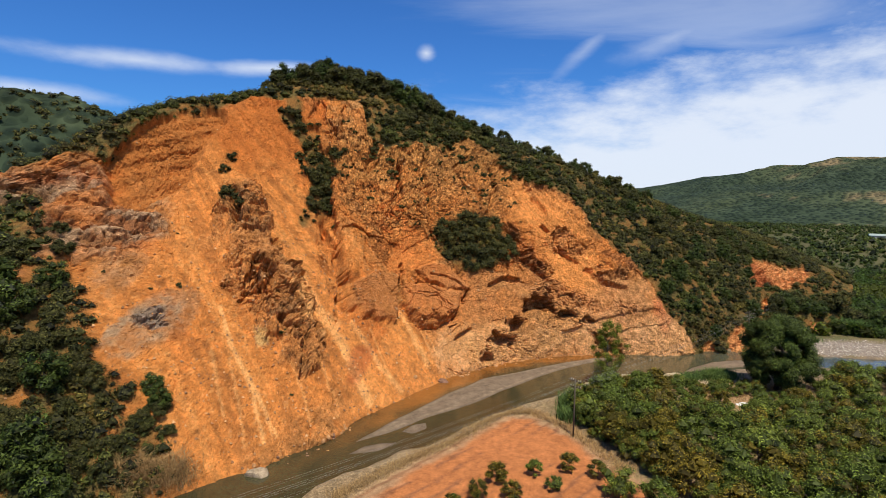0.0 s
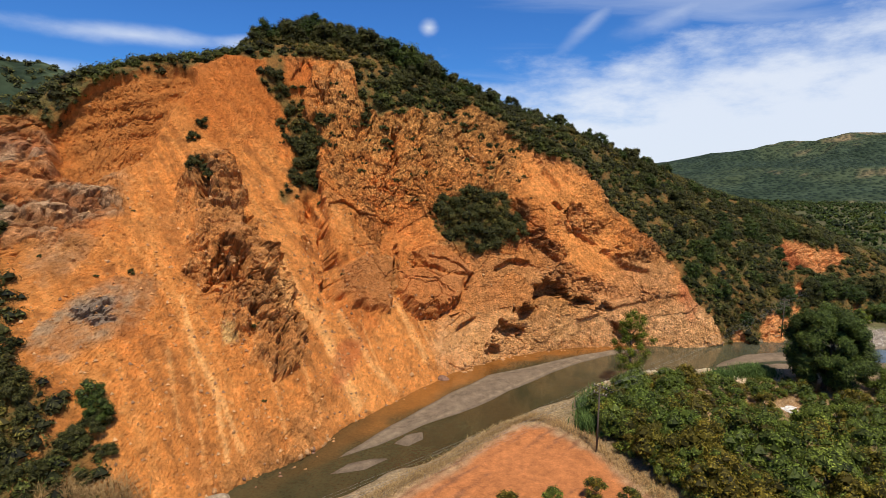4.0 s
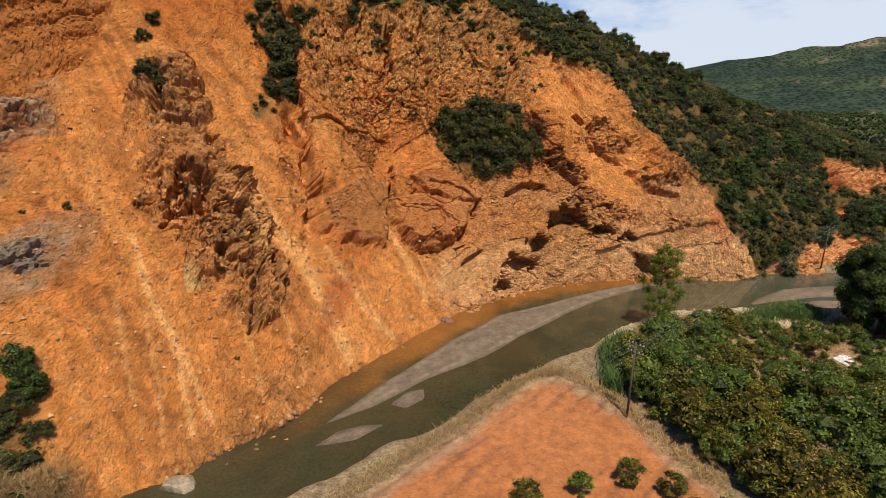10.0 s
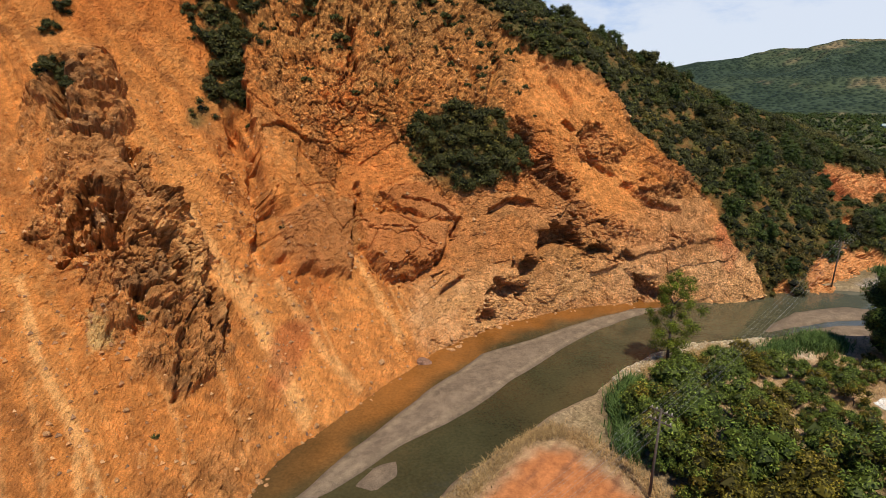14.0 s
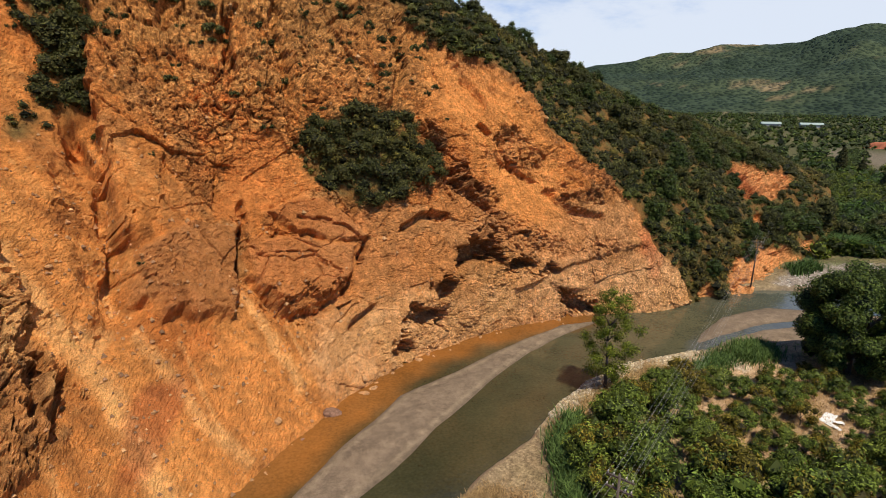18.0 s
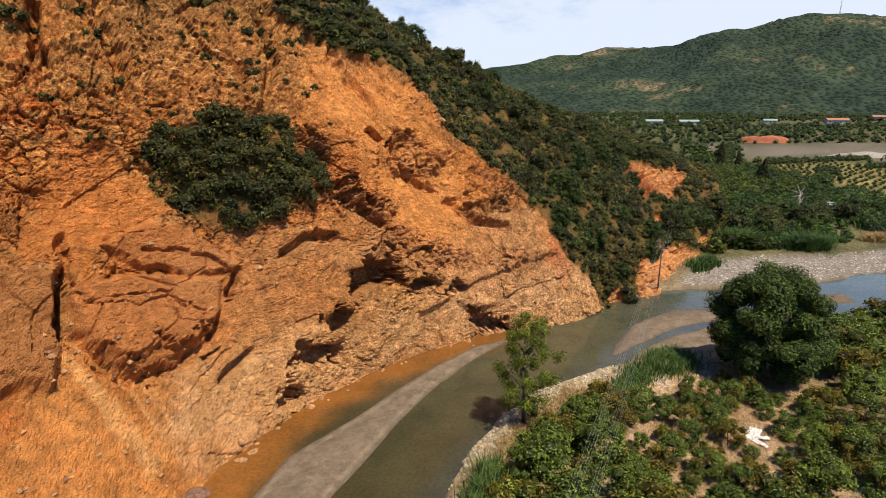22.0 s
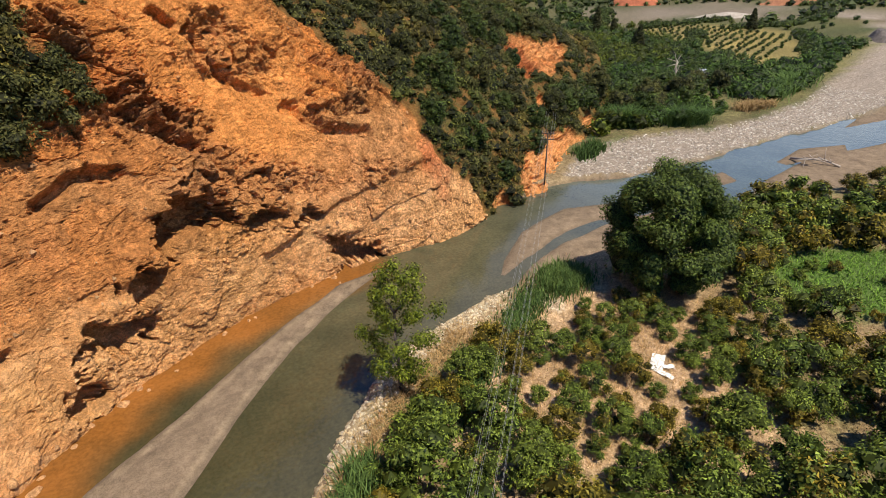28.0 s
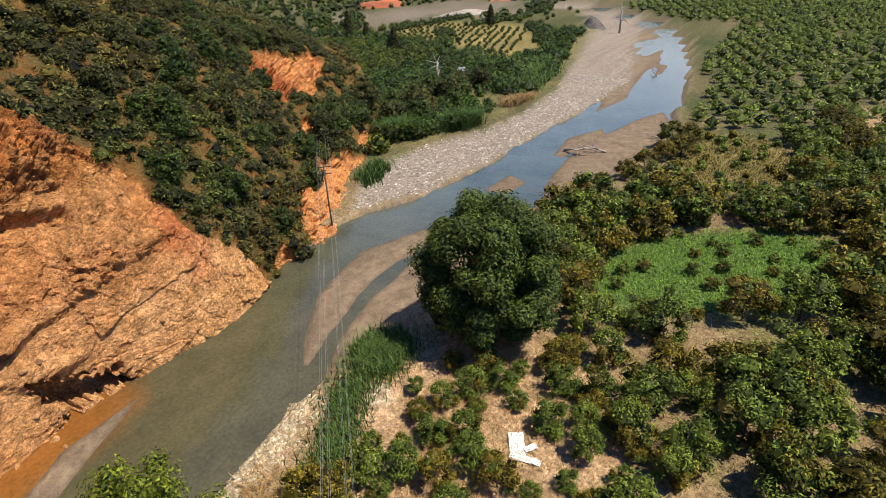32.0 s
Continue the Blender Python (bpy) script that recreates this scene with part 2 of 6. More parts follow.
def nodes_noise(nt, scale, detail=6.0, rough=0.6, stretch=None):
    co = nt.nodes.new("ShaderNodeTexCoord")
    n = nt.nodes.new("ShaderNodeTexNoise")
    n.inputs["Scale"].default_value, n.inputs["Detail"].default_value, n.inputs["Roughness"].default_value = scale, detail, rough
    if stretch:
        mp = nt.nodes.new("ShaderNodeMapping")
        mp.inputs["Scale"].default_value = stretch
        nt.links.new(co.outputs["Object"], mp.inputs[0])
        nt.links.new(mp.outputs[0], n.inputs[0])
    else:
        nt.links.new(co.outputs["Object"], n.inputs[0])
    return n.outputs[0]


def nodes_range(nt, value, a, b, lo, hi):
    r = nt.nodes.new("ShaderNodeMapRange")
    for k, v in ((1, a), (2, b), (3, lo), (4, hi)):
        r.inputs[k].default_value = v
    nt.links.new(value, r.inputs[0])
    return r.outputs[0]


def nodes_mix(nt, fac, a, b, mode="MIX"):
    x = nt.nodes.new("ShaderNodeMix")
    x.data_type, x.blend_type = "RGBA", mode
    for value, k in ((fac, 0), (a, 6), (b, 7)):
        if isinstance(value, (int, float)):
            x.inputs[k].default_value = value
        elif isinstance(value, tuple):
            x.inputs[k].default_value = (*value, 1)
        else:
            nt.links.new(value, x.inputs[k])
    return x.outputs[2]


def nodes_bump(nt, b, height, strength, distance):
    n = nt.nodes.new("ShaderNodeBump")
    n.inputs["Strength"].default_value, n.inputs["Distance"].default_value = strength, distance
    nt.links.new(height, n.inputs["Height"])
    nt.links.new(n.outputs[0], b.inputs["Normal"])


def nodes_tint(nt):
    a = nt.nodes.new("ShaderNodeAttribute")
    a.attribute_name = "tint"
    return a.outputs["Color"]


def earth_material(name, grain=2.2, bump=0.5, dist=0.35, spread=0.38, stones=0.0, streaks=0.0):
    """Soil, scree and rock: the tint, broken up by coarse and fine grain and by embedded stones."""
    m, nt, b = material(name, 0.95, 0.12)
    fine = nodes_noise(nt, grain * 4, 8, 0.72)
    mid = nodes_noise(nt, grain * 0.45, 7, 0.65)
    co = nt.nodes.new("ShaderNodeTexCoord")
    c = nodes_tint(nt)
    grit = nt.nodes.new("ShaderNodeAttribute")
    grit.attribute_name = "tint"
    grit = grit.outputs["Alpha"]
    c = nodes_mix(nt, 1.0, c, nodes_mix(nt, nodes_range(nt, mid, 0.3, 0.7, 0, 1), (1 - spread,) * 3, (1 + spread,) * 3), "MULTIPLY")
    c = nodes_mix(nt, 1.0, c, nodes_mix(nt, nodes_range(nt, fine, 0.3, 0.7, 0, 1), (0.62, 0.60, 0.58), (1.40, 1.41, 1.42)), "MULTIPLY")
    speck = nodes_noise(nt, grain * 1.35, 4, 0.6)
    c = nodes_mix(nt, nodes_range(nt, grit, 0.0, 1.0, 0.15, 0.75), c, nodes_mix(nt, nodes_range(nt, speck, 0.36, 0.62, 0, 1), (0.66, 0.63, 0.60), (1.26, 1.27, 1.28)), "MULTIPLY")
    height = fine
    if streaks:
        mp = nt.nodes.new("ShaderNodeMapping")
        mp.inputs["Rotation"].default_value, mp.inputs["Scale"].default_value = (0, radians(24), 0), (1.1, 0.8, 0.42)
        nt.links.new(co.outputs["Object"], mp.inputs[0])
        sn = nt.nodes.new("ShaderNodeTexNoise")
        sn.inputs["Scale"].default_value, sn.inputs["Detail"].default_value, sn.inputs["Roughness"].default_value = 1.0, 8.0, 0.68
        nt.links.new(mp.outputs[0], sn.inputs[0])
        c = nodes_mix(nt, 1.0, c, nodes_mix(nt, nodes_range(nt, sn.outputs[0], 0.32, 0.62, 0, 1), (1 - streaks, 1 - 1.08 * streaks, 1 - 1.12 * streaks), (1 + 0.6 * streaks,) * 3), "MULTIPLY")
        h = nt.nodes.new("ShaderNodeMath")
        h.operation = "MULTIPLY_ADD"
        h.inputs[1].default_value = 0.8
        nt.links.new(sn.outputs[0], h.inputs[0])
        nt.links.new(fine, h.inputs[2])
        height = h.outputs[0]
    for scale, weight in ((grain * 0.9, 0.7), (grain * 2.4, 1.0)):
        vo = nt.nodes.new("ShaderNodeTexVoronoi")
        vo.inputs["Scale"].default_value = scale
        nt.links.new(co.outputs["Object"], vo.inputs[0])
        if stones:
            sep = nt.nodes.new("ShaderNodeSeparateColor")
            nt.links.new(vo.outputs["Color"], sep.inputs[0])
            k = stones * weight
            c = nodes_mix(nt, grit, c, nodes_mix(nt, nodes_range(nt, sep.outputs[0], 0.1, 0.95, 0, 1), (1 - 0.45 * k, 1 - 0.47 * k, 1 - 0.48 * k), (1 + 0.42 * k, 1 + 0.44 * k, 1 + 0.46 * k)), "MULTIPLY")
        h = nt.nodes.new("ShaderNodeMath")
        h.operation = "ADD"
        nt.links.new(height, h.inputs[0])
        nt.links.new(nodes_range(nt, vo.outputs[0], 0.0, 0.6, 0.4, 0.0), h.inputs[1])
        height = h.outputs[0]
    nt.links.new(c, b.inputs["Base Color"])
    nodes_bump(nt, b, height, bump, dist)
    return m


def leaf_material(name, dark, light, gloss=0.5):
    m, nt, b = material(name, gloss + 0.15, 0.16)
    g = nt.nodes.new("ShaderNodeNewGeometry")
    o = nt.nodes.new("ShaderNodeObjectInfo")
    c = nodes_mix(nt, g.outputs["Random Per Island"], dark, light)
    c = nodes_mix(nt, 1.0, c, nodes_tint(nt), "MULTIPLY")
    c = nodes_mix(nt, 1.0, c, nodes_mix(nt, o.outputs["Random"], (0.75, 0.8, 0.75), (1.25, 1.18, 1.1)), "MULTIPLY")
    nt.links.new(c, b.inputs["Base Color"])
    tr = nt.nodes.new("ShaderNodeBsdfTranslucent")
    nt.links.new(c, tr.inputs[0])
    mx = nt.nodes.new("ShaderNodeMixShader")
    mx.inputs[0].default_value = 0.22
    nt.links.new(b.outputs[0], mx.inputs[1])
    nt.links.new(tr.outputs[0], mx.inputs[2])
    nt.links.new(mx.outputs[0], nt.nodes["Material Output"].inputs[0])
    return m


def plain_material(name, colour, rough=0.8, grain=6.0, spread=0.25, metal=0.0):
    m, nt, b = material(name, rough, 0.3)
    n = nodes_noise(nt, grain, 7, 0.65)
    c = nodes_mix(nt, nodes_range(nt, n, 0.3, 0.7, 0, 1), tuple(v * (1 - spread) for v in colour), tuple(min(1, v * (1 + spread)) for v in colour))
    nt.links.new(c, b.inputs["Base Color"])
    b.inputs["Metallic"].default_value = metal
    nodes_bump(nt, b, n, 0.3, 0.03)
    return m


M_CLIFF = earth_material("cliff_earth", 2.6, 0.95, 0.30, 0.22, 0.55, 0.17)
M_GROUND = earth_material("ground_earth", 2.6, 0.5, 0.15, 0.28, 0.45)
M_FAR, nt, b = material("far_hill_cover", 0.95, 0.1)
fco = nt.nodes.new("ShaderNodeTexCoord")
fvo = nt.nodes.new("ShaderNodeTexVoronoi")
fvo.inputs["Scale"].default_value = 0.17
nt.links.new(fco.outputs["Object"], fvo.inputs[0])
fc = nodes_mix(nt, 1.0, nodes_tint(nt), nodes_mix(nt, nodes_range(nt, fvo.outputs[0], 0.25, 0.65, 0, 1), (0.62, 0.68, 0.72), (1.35, 1.30, 1.22)), "MULTIPLY")
nt.links.new(nodes_mix(nt, 1.0, fc, nodes_mix(nt, nodes_range(nt, nodes_noise(nt, 0.03, 9, 0.72), 0.35, 0.65, 0, 1), (0.6, 0.65, 0.6), (1.4, 1.35, 1.3)), "MULTIPLY"), b.inputs["Base Color"])
nodes_bump(nt, b, nodes_range(nt, fvo.outputs[0], 0.0, 0.6, 1.0, 0.0), 0.8, 4.0)
M_ROCK = earth_material("loose_rock", 2.5, 0.6, 0.2)
M_BARK = plain_material("bark", (0.10, 0.075, 0.055), 0.9, 9, 0.35)
M_POLE = plain_material("weathered_pole_wood", (0.085, 0.065, 0.048), 0.85, 8, 0.3)
M_WIRE = plain_material("aluminium_wire", (0.26, 0.25, 0.23), 0.6, 3, 0.1)
M_SHRUB = leaf_material("maquis_leaf", (0.008, 0.012, 0.003), (0.120, 0.115, 0.030))
M_OAK = leaf_material("broad_leaf", (0.008, 0.017, 0.003), (0.105, 0.142, 0.026), 0.42)
M_CITRUS = leaf_material("orchard_leaf", (0.012, 0.024, 0.004), (0.225, 0.280, 0.040), 0.42)
M_REED = leaf_material("reed_leaf", (0.025, 0.055, 0.012), (0.12, 0.18, 0.045), 0.55)
M_DRY = leaf_material("dry_grass_blade", (0.25, 0.15, 0.065), (0.50, 0.33, 0.15), 0.8)

# water: murky, smooth, faintly rippled; its silt shows as a tint
M_WATER, nt, b = material("river_water", 0.06, 0.5)
wn = nodes_noise(nt, 1.1, 5, 0.6, (1.0, 1.0, 1.0))
wm = nodes_noise(nt, 0.16, 4, 0.6)
wbed = nodes_noise(nt, 3.2, 6, 0.75)      # pebbles of the bed, dimly seen
wc = nodes_mix(nt, 1.0, nodes_tint(nt), nodes_mix(nt, nodes_range(nt, wm, 0.3, 0.7, 0, 1), (0.75, 0.78, 0.8), (1.25, 1.22, 1.2)), "MULTIPLY")
nt.links.new(nodes_mix(nt, 1.0, wc, nodes_mix(nt, nodes_range(nt, wbed, 0.35, 0.68, 0, 1), (0.78, 0.79, 0.80), (1.26, 1.24, 1.22)), "MULTIPLY"), b.inputs["Base Color"])
nodes_bump(nt, b, wn, 0.22, 0.12)

# ---- plan of the valley ----
WATER = -3.2
RIVER = [(-70, 18), (-42, 48), (-30, 61), (-23, 67), (-16, 76.5), (-10, 87), (-1.5, 100), (8, 112), (22, 120.5), (38, 124), (52, 123.5), (62, 126), (70, 128),
         (80, 127.5), (88, 123.8), (105, 121.5), (124, 120.5), (148, 118.5), (174, 117.5), (206, 124), (245, 135), (275, 139), (310, 152), (380, 210), (372, 185), (297, 132), (244, 115.5), (187, 104.5),
         (144, 99), (119, 98.5), (106, 101), (91, 106), (70, 106), (53, 108.3), (40, 106.8), (30, 102.3), (22, 95.6), (10.4, 86), (3, 78.7), (-7.8, 69.3), (-14.3, 63.4), (-24, 52), (-50, 18)]
BAR_LONG = [(-13, 75.5), (-7, 85), (0, 95), (7.8, 105), (14.4, 109), (26.4, 116.6), (34, 120.6), (41, 120.8), (26.7, 112.5), (19.4, 106), (14.4, 101), (6, 92), (-2, 85), (-8, 79)]
BAR_SMALL = [(-6.2, 79.9), (-4.4, 82.9), (-1.8, 84.2), (-1.6, 81.1), (-4, 78.9)]
BAR_THIN = [(-13.4, 71.8), (-11, 75.1), (-8.3, 76.4), (-5.2, 76.6), (-8.5, 73.3)]
BAR_BEND = [(52.8, 114), (59.8, 118.8), (70, 120.6), (77, 118.2), (86, 114), (92, 108), (91, 104), (70, 105), (60, 106), (53, 107), (47.5, 107.5), (41, 105), (44, 107.6), (50, 111)]
BAR_DRIFT = [(93, 107), (105, 110), (115, 111), (125, 110), (141, 107), (152, 103), (140, 98.6), (123, 98), (109, 100), (100, 103)]
BAR_PALE = [(94, 116.5), (102, 116), (100, 112), (94, 112.6)]
BAR_STREAK = [(113, 113.6), (124, 114.4), (134, 110.8), (129, 108.4), (113, 111)]
BAR_UPPER = [(144, 116), (170, 120), (196, 126), (216, 127), (231, 121), (209, 117.3), (182, 116.6), (159, 113)]
BAR_TOP = [(187, 112), (195, 117.3), (215, 118), (199, 112.6)]
BAR_FAR = [(241, 133), (267, 143), (287, 138), (250, 126.5)]
BARS = (BAR_LONG, BAR_SMALL, BAR_THIN, BAR_BEND, BAR_DRIFT, BAR_PALE, BAR_STREAK, BAR_UPPER, BAR_TOP, BAR_FAR)
BEND_CHANNEL = [(48, 108.6), (55, 111.6), (62, 113.6), (70, 114.2), (80, 113)]
GRAVEL = [(78, 128.5), (81, 127.2), (88, 123.8), (105, 121.5), (124, 120.5), (148, 118.5), (174, 117.5), (206, 124), (245, 135), (275, 139), (310, 152), (380, 210), (368, 224), (318, 174), (260, 156), (206, 142), (160, 131), (136, 128.5), (121, 130), (111, 133.5), (100, 136.5), (88, 135)]
FIELD = [(-60, 0), (-24, 48), (-10, 60.5), (-4, 68.5), (3, 76.3), (10, 84.6), (15, 85), (19, 79), (23, 68), (28, 60), (36, 40), (40, 0)]


# ---- the hill with its landslide: six level lines, from the foot to the back ----
L_FOOT = [(-60, 30, -4), (-46, 44, -4), (-29, 62, -4), (-23.5, 67, -4), (-19, 72, -4), (-15.5, 77, -4), (-10, 87, -4), (-1.2, 100, -4), (8.5, 111.6, -4), (22, 119.4, -4),
          (34, 122.5, -4), (43, 123, -4), (52, 122.3, -4), (61, 124.6, -4), (73, 126.6, -3.8), (90, 137, -3), (114, 151, -3)]
L_LOW = [(-72, 40, 6), (-56, 58, 9), (-41, 73, 10), (-30, 84.5, 9.5), (-25, 89, 9.5), (-19.5, 97, 9.5), (-13.5, 104.5, 10), (-6, 110, 10), (5, 115, 9), (20.5, 120, 8),
         (34, 123.8, 7), (43, 124.4, 7), (53, 126, 6), (64, 131, 6), (76, 138.5, 6.5), (95, 148.5, 5.5), (117, 156, 2.5)]
L_MID = [(-86, 55, 15), (-66, 72, 19), (-46, 85, 21), (-38, 91, 20), (-30.5, 97, 22), (-22.5, 106, 20), (-15, 112.5, 21), (-7, 116, 21), (3, 120, 20), (19.5, 124, 19),
         (32.5, 128.5, 19), (43, 131.5, 17), (54.5, 134, 14), (68, 141, 13.5), (84, 150, 12), (104, 159, 11), (125, 166, 7)]
L_HIGH = [(-98, 72, 24), (-75, 86, 30), (-56, 98.5, 34), (-48, 105, 32), (-38, 110, 34), (-28.5, 117, 31), (-18, 119.5, 32), (-8, 122, 33), (2, 126, 32), (19, 130, 30),
          (29, 133.5, 31), (42, 144, 25), (57, 150, 22), (72, 158, 20), (89, 166, 18), (110, 172, 15), (132, 180, 9)]
L_CREST = [(-108, 88, 28), (-82, 97, 32.5), (-64, 113, 46.8), (-57, 120, 51), (-46, 132, 55.2), (-36, 139, 59.8), (-27, 142, 60.2), (-13, 147, 57.3), (3, 150, 51), (18, 156, 46.8),
           (34, 165, 42.3), (48, 178, 38.8), (60, 189, 36), (76, 196, 30.5), (94, 202, 25), (118, 206, 18), (140, 212, 8)]
L_BACK = [(-150, 180, 30), (-118, 185, 30), (-92, 190, 32), (-80, 195, 32), (-64, 200, 34), (-48, 205, 34), (-34, 210, 34), (-14, 214, 32), (8, 218, 30), (28, 224, 26),
          (48, 232, 22), (66, 240, 18), (80, 246, 15), (96, 252, 12), (114, 256, 8), (136, 258, 4), (160, 262, -2)]
HILL_AREA = [(x, y) for x, y, z in L_FOOT[:14]] + [(x, y) for x, y, z in L_BACK[13::-1]]


def meadow_at(x, y):
    """Below 1 in the green meadow between the orchard trees."""
    u, v = (x - 84.5) * 0.72 - (y - 82) * 0.69, (x - 84.5) * 0.69 + (y - 82) * 0.72
    return np.hypot(u / 16.5, v / 8.5)


def golden_at(x, y):
    """Below 1 where dry golden weeds grow between small shrubs."""
    return np.hypot((x - 119) / 17, (y - 86) / 9.5)


def ground_height(x, y):
    """Flood plain with the river bed let into it and bars rising from the bed."""
    p = np.stack([x * 0.12, y * 0.12, 0 * x], 1)
    rough = fbm(p, 3, 0.5, 5)
    fine = fbm(p * 9, 3, 0.55, 8)
    river = area_dist(x, y, RIVER) + rough * 0.9
    z = -2.25 + 0.18 * rough + 0.10 * fine
    z = z + smooth(150, 900, np.hypot(x, y)) * 5
    gravel = area_dist(x, y, GRAVEL)
    z = np.where(gravel < 0, -2.75 + 0.15 * rough + 0.10 * fine + 0.25 * smooth(-2, -9, gravel), z)
    bed = -4.3 + 0.2 * rough
    z = z + (bed - z) * smooth(0.4, -1.6, river)
    z = np.where(area_dist(x, y, HILL_AREA) < 2.5, np.minimum(z, -4.6), z)
    for bar in BARS:
        d = area_dist(x, y, bar) + rough * 0.5
        z = np.maximum(z, -3.6 + 0.55 * smooth(1.2, -1.0, d) + 0.05 * rough + 0.14 * smooth(-1, -4, d))
    return z - 0.45 * smooth(1.3, 0.5, line_dist(x, y, BEND_CHANNEL) + 0.4 * rough) * (x > 40)


# one sheet of ground, fine along the river and coarse towards the horizon
def axis(lo, hi, step, far):
    mid = np.arange(lo, hi + step / 2, step)
    out = step * np.cumsum(1.16 ** np.arange(1, 80))
    out = out[out < far]
    return np.r_[(lo - out)[::-1], mid, hi + out]


gx, gy = axis(-45, 135, 0.58, 4200), axis(40, 140, 0.58, 4200)
X, Y = np.meshgrid(gx, gy, indexing="ij")
X, Y = X.ravel(), Y.ravel()
Z = ground_height(X, Y)
P = np.stack([X, Y, Z], 1)
n1 = fbm(P * 0.11, 4, 0.5, 21)
n2 = fbm(P * 0.7, 3, 0.6, 22)
n3 = fbm(P * 0.018, 4, 0.55, 23)


def blend(col, other, w):
    return col + (np.asarray(other) - col) * np.clip(w, 0, 1)[:, None]


col = np.tile(np.array([0.24, 0.165, 0.085]), (len(P), 1))                        # orchard soil
col = blend(col, (0.07, 0.10, 0.025), smooth(0.0, 0.5, n1 + 0.6 * n2) * 0.55 * smooth(14, 26, X))        # weeds
col = blend(col, (0.060, 0.115, 0.02), smooth(1.15, 0.8, meadow_at(X, Y) + 0.2 * n1) * 0.9)
opens = smooth(1.25, 0.75, np.hypot((X - 47) / 14, (Y - 92) / 12) + 0.15 * n1)
col = blend(col, (0.46, 0.30, 0.165), opens * (0.55 + 0.4 * smooth(-0.3, 0.3, n2)))
col = blend(col, (0.42, 0.33, 0.22), smooth(1.7, 1.1, np.hypot(X - 50.5, Y - 102.8) + 0.4 * n2))
far = smooth(95, 170, np.hypot(X, Y - 40)) * smooth(-40, -10, -np.abs(X - 500) + 600)
col = blend(col, (0.045, 0.058, 0.018), far * (0.75 + 0.2 * n1))
col = blend(col, (0.20, 0.155, 0.055), smooth(1.15, 0.75, golden_at(X, Y) + 0.25 * n1) * (0.65 + 0.3 * n2))
col = blend(col, (0.34, 0.22, 0.11), smooth(1.2, 0.8, np.hypot((X - 150) / 14, (Y - 68) / 4.5) + 0.2 * n1))
col = blend(col, (0.10, 0.09, 0.035), far * smooth(0.15, 0.45, n3) * 0.6)
YELLOW = [(188, 166), (203, 158), (225, 162), (258, 182), (276, 212), (272, 244), (222, 240), (211, 194)]
RUBBLE = [(226, 250), (250, 286), (285, 315), (370, 280), (362, 228), (300, 214), (280, 246)]
col = blend(col, (0.30, 0.22, 0.07), smooth(3, -3, area_dist(X, Y, YELLOW) + 5 * n1) * (0.35 + 0.55 * smooth(-0.25, 0.25, n1)))
col = blend(col, (0.17, 0.135, 0.095), smooth(4, -4, area_dist(X, Y, RUBBLE) + 8 * n1) * (0.6 + 0.4 * smooth(-0.2, 0.3, n2)))
bankside = [(112, 141), (128, 139), (150, 137), (172, 142), (212, 148), (262, 156)]
col = blend(col, (0.16, 0.14, 0.055), smooth(8, 2, line_dist(X, Y, bankside) + 2 * n1) * 0.8)
fd = area_dist(X, Y, FIELD) + 0.6 * n2
soil = blend(np.tile(np.array([0.33, 0.190, 0.095]), (len(P), 1)), (0.41, 0.150, 0.050), smooth(-0.9, -2.6, fd + 1.0 * n1))
ruts = np.sin((X * 0.77 - Y * 0.63) * 2.9 + 0.5 * n1)
soil = blend(soil, (0.38, 0.245, 0.12), smooth(-1.6, -0.2, fd + 0.5 * n1) * 0.8)
soil = blend(soil, (0.20, 0.085, 0.04), smooth(0.55, 0.9, ruts) * smooth(-0.35, 0.3, n1 + 0.5 * n2) * 0.8)
col = col + (soil - col) * smooth(0.8, -0.8, fd)[:, None]
rd = area_dist(X, Y, RIVER)
col = blend(col, (0.36, 0.27, 0.15), smooth(2.0, 0.4, rd + n2) * smooth(-2.0, 0.0, rd) * (0.25 + 0.6 * smooth(16, 8, np.hypot(X - 32, Y - 101))))
sand = np.array([0.185, 0.132, 0.084])
col = blend(col, sand, smooth(0.8, -1.5, rd))
gd = area_dist(X, Y, GRAVEL)
col = blend(col, (0.25, 0.20, 0.15), smooth(1.0, -1.0, gd + n2))
rim_at = area_dist(X, Y, BAR_LONG) + 0.3 * n2
col = blend(col, (0.30, 0.22, 0.135), smooth(0.55, 0.1, np.abs(rim_at + 0.8)) * 0.7)
wet = smooth(0.22, 0.02, Z - WATER)
col = blend(col, sand * 0.70, wet * smooth(0.5, -1, rd))
col *= (1 + 0.16 * n2)[:, None]
ground = new("ground", mesh_of("ground", P, grid_faces(len(gx), len(gy)), M_GROUND, col, True, 1 - np.maximum(0.97 * smooth(0.5, -0.5, rd), 0.8 * smooth(0.5, -1.0, fd))))
tagged(ground, "sandy river flat with red field soil and orchard earth", "ground", kind="structure")

def ground_at(x, y):
    """Height of the ground sheet, read off its grid."""
    x, y = np.asarray(x, float), np.asarray(y, float)
    i, j = np.clip(np.searchsorted(gx, x) - 1, 0, len(gx) - 2), np.clip(np.searchsorted(gy, y) - 1, 0, len(gy) - 2)
    u, v = (x - gx[i]) / (gx[i + 1] - gx[i]), (y - gy[j]) / (gy[j + 1] - gy[j])
    g = Z.reshape(len(gx), len(gy))
    return (g[i, j] * (1 - u) + g[i + 1, j] * u) * (1 - v) + (g[i, j + 1] * (1 - u) + g[i + 1, j + 1] * u) * v


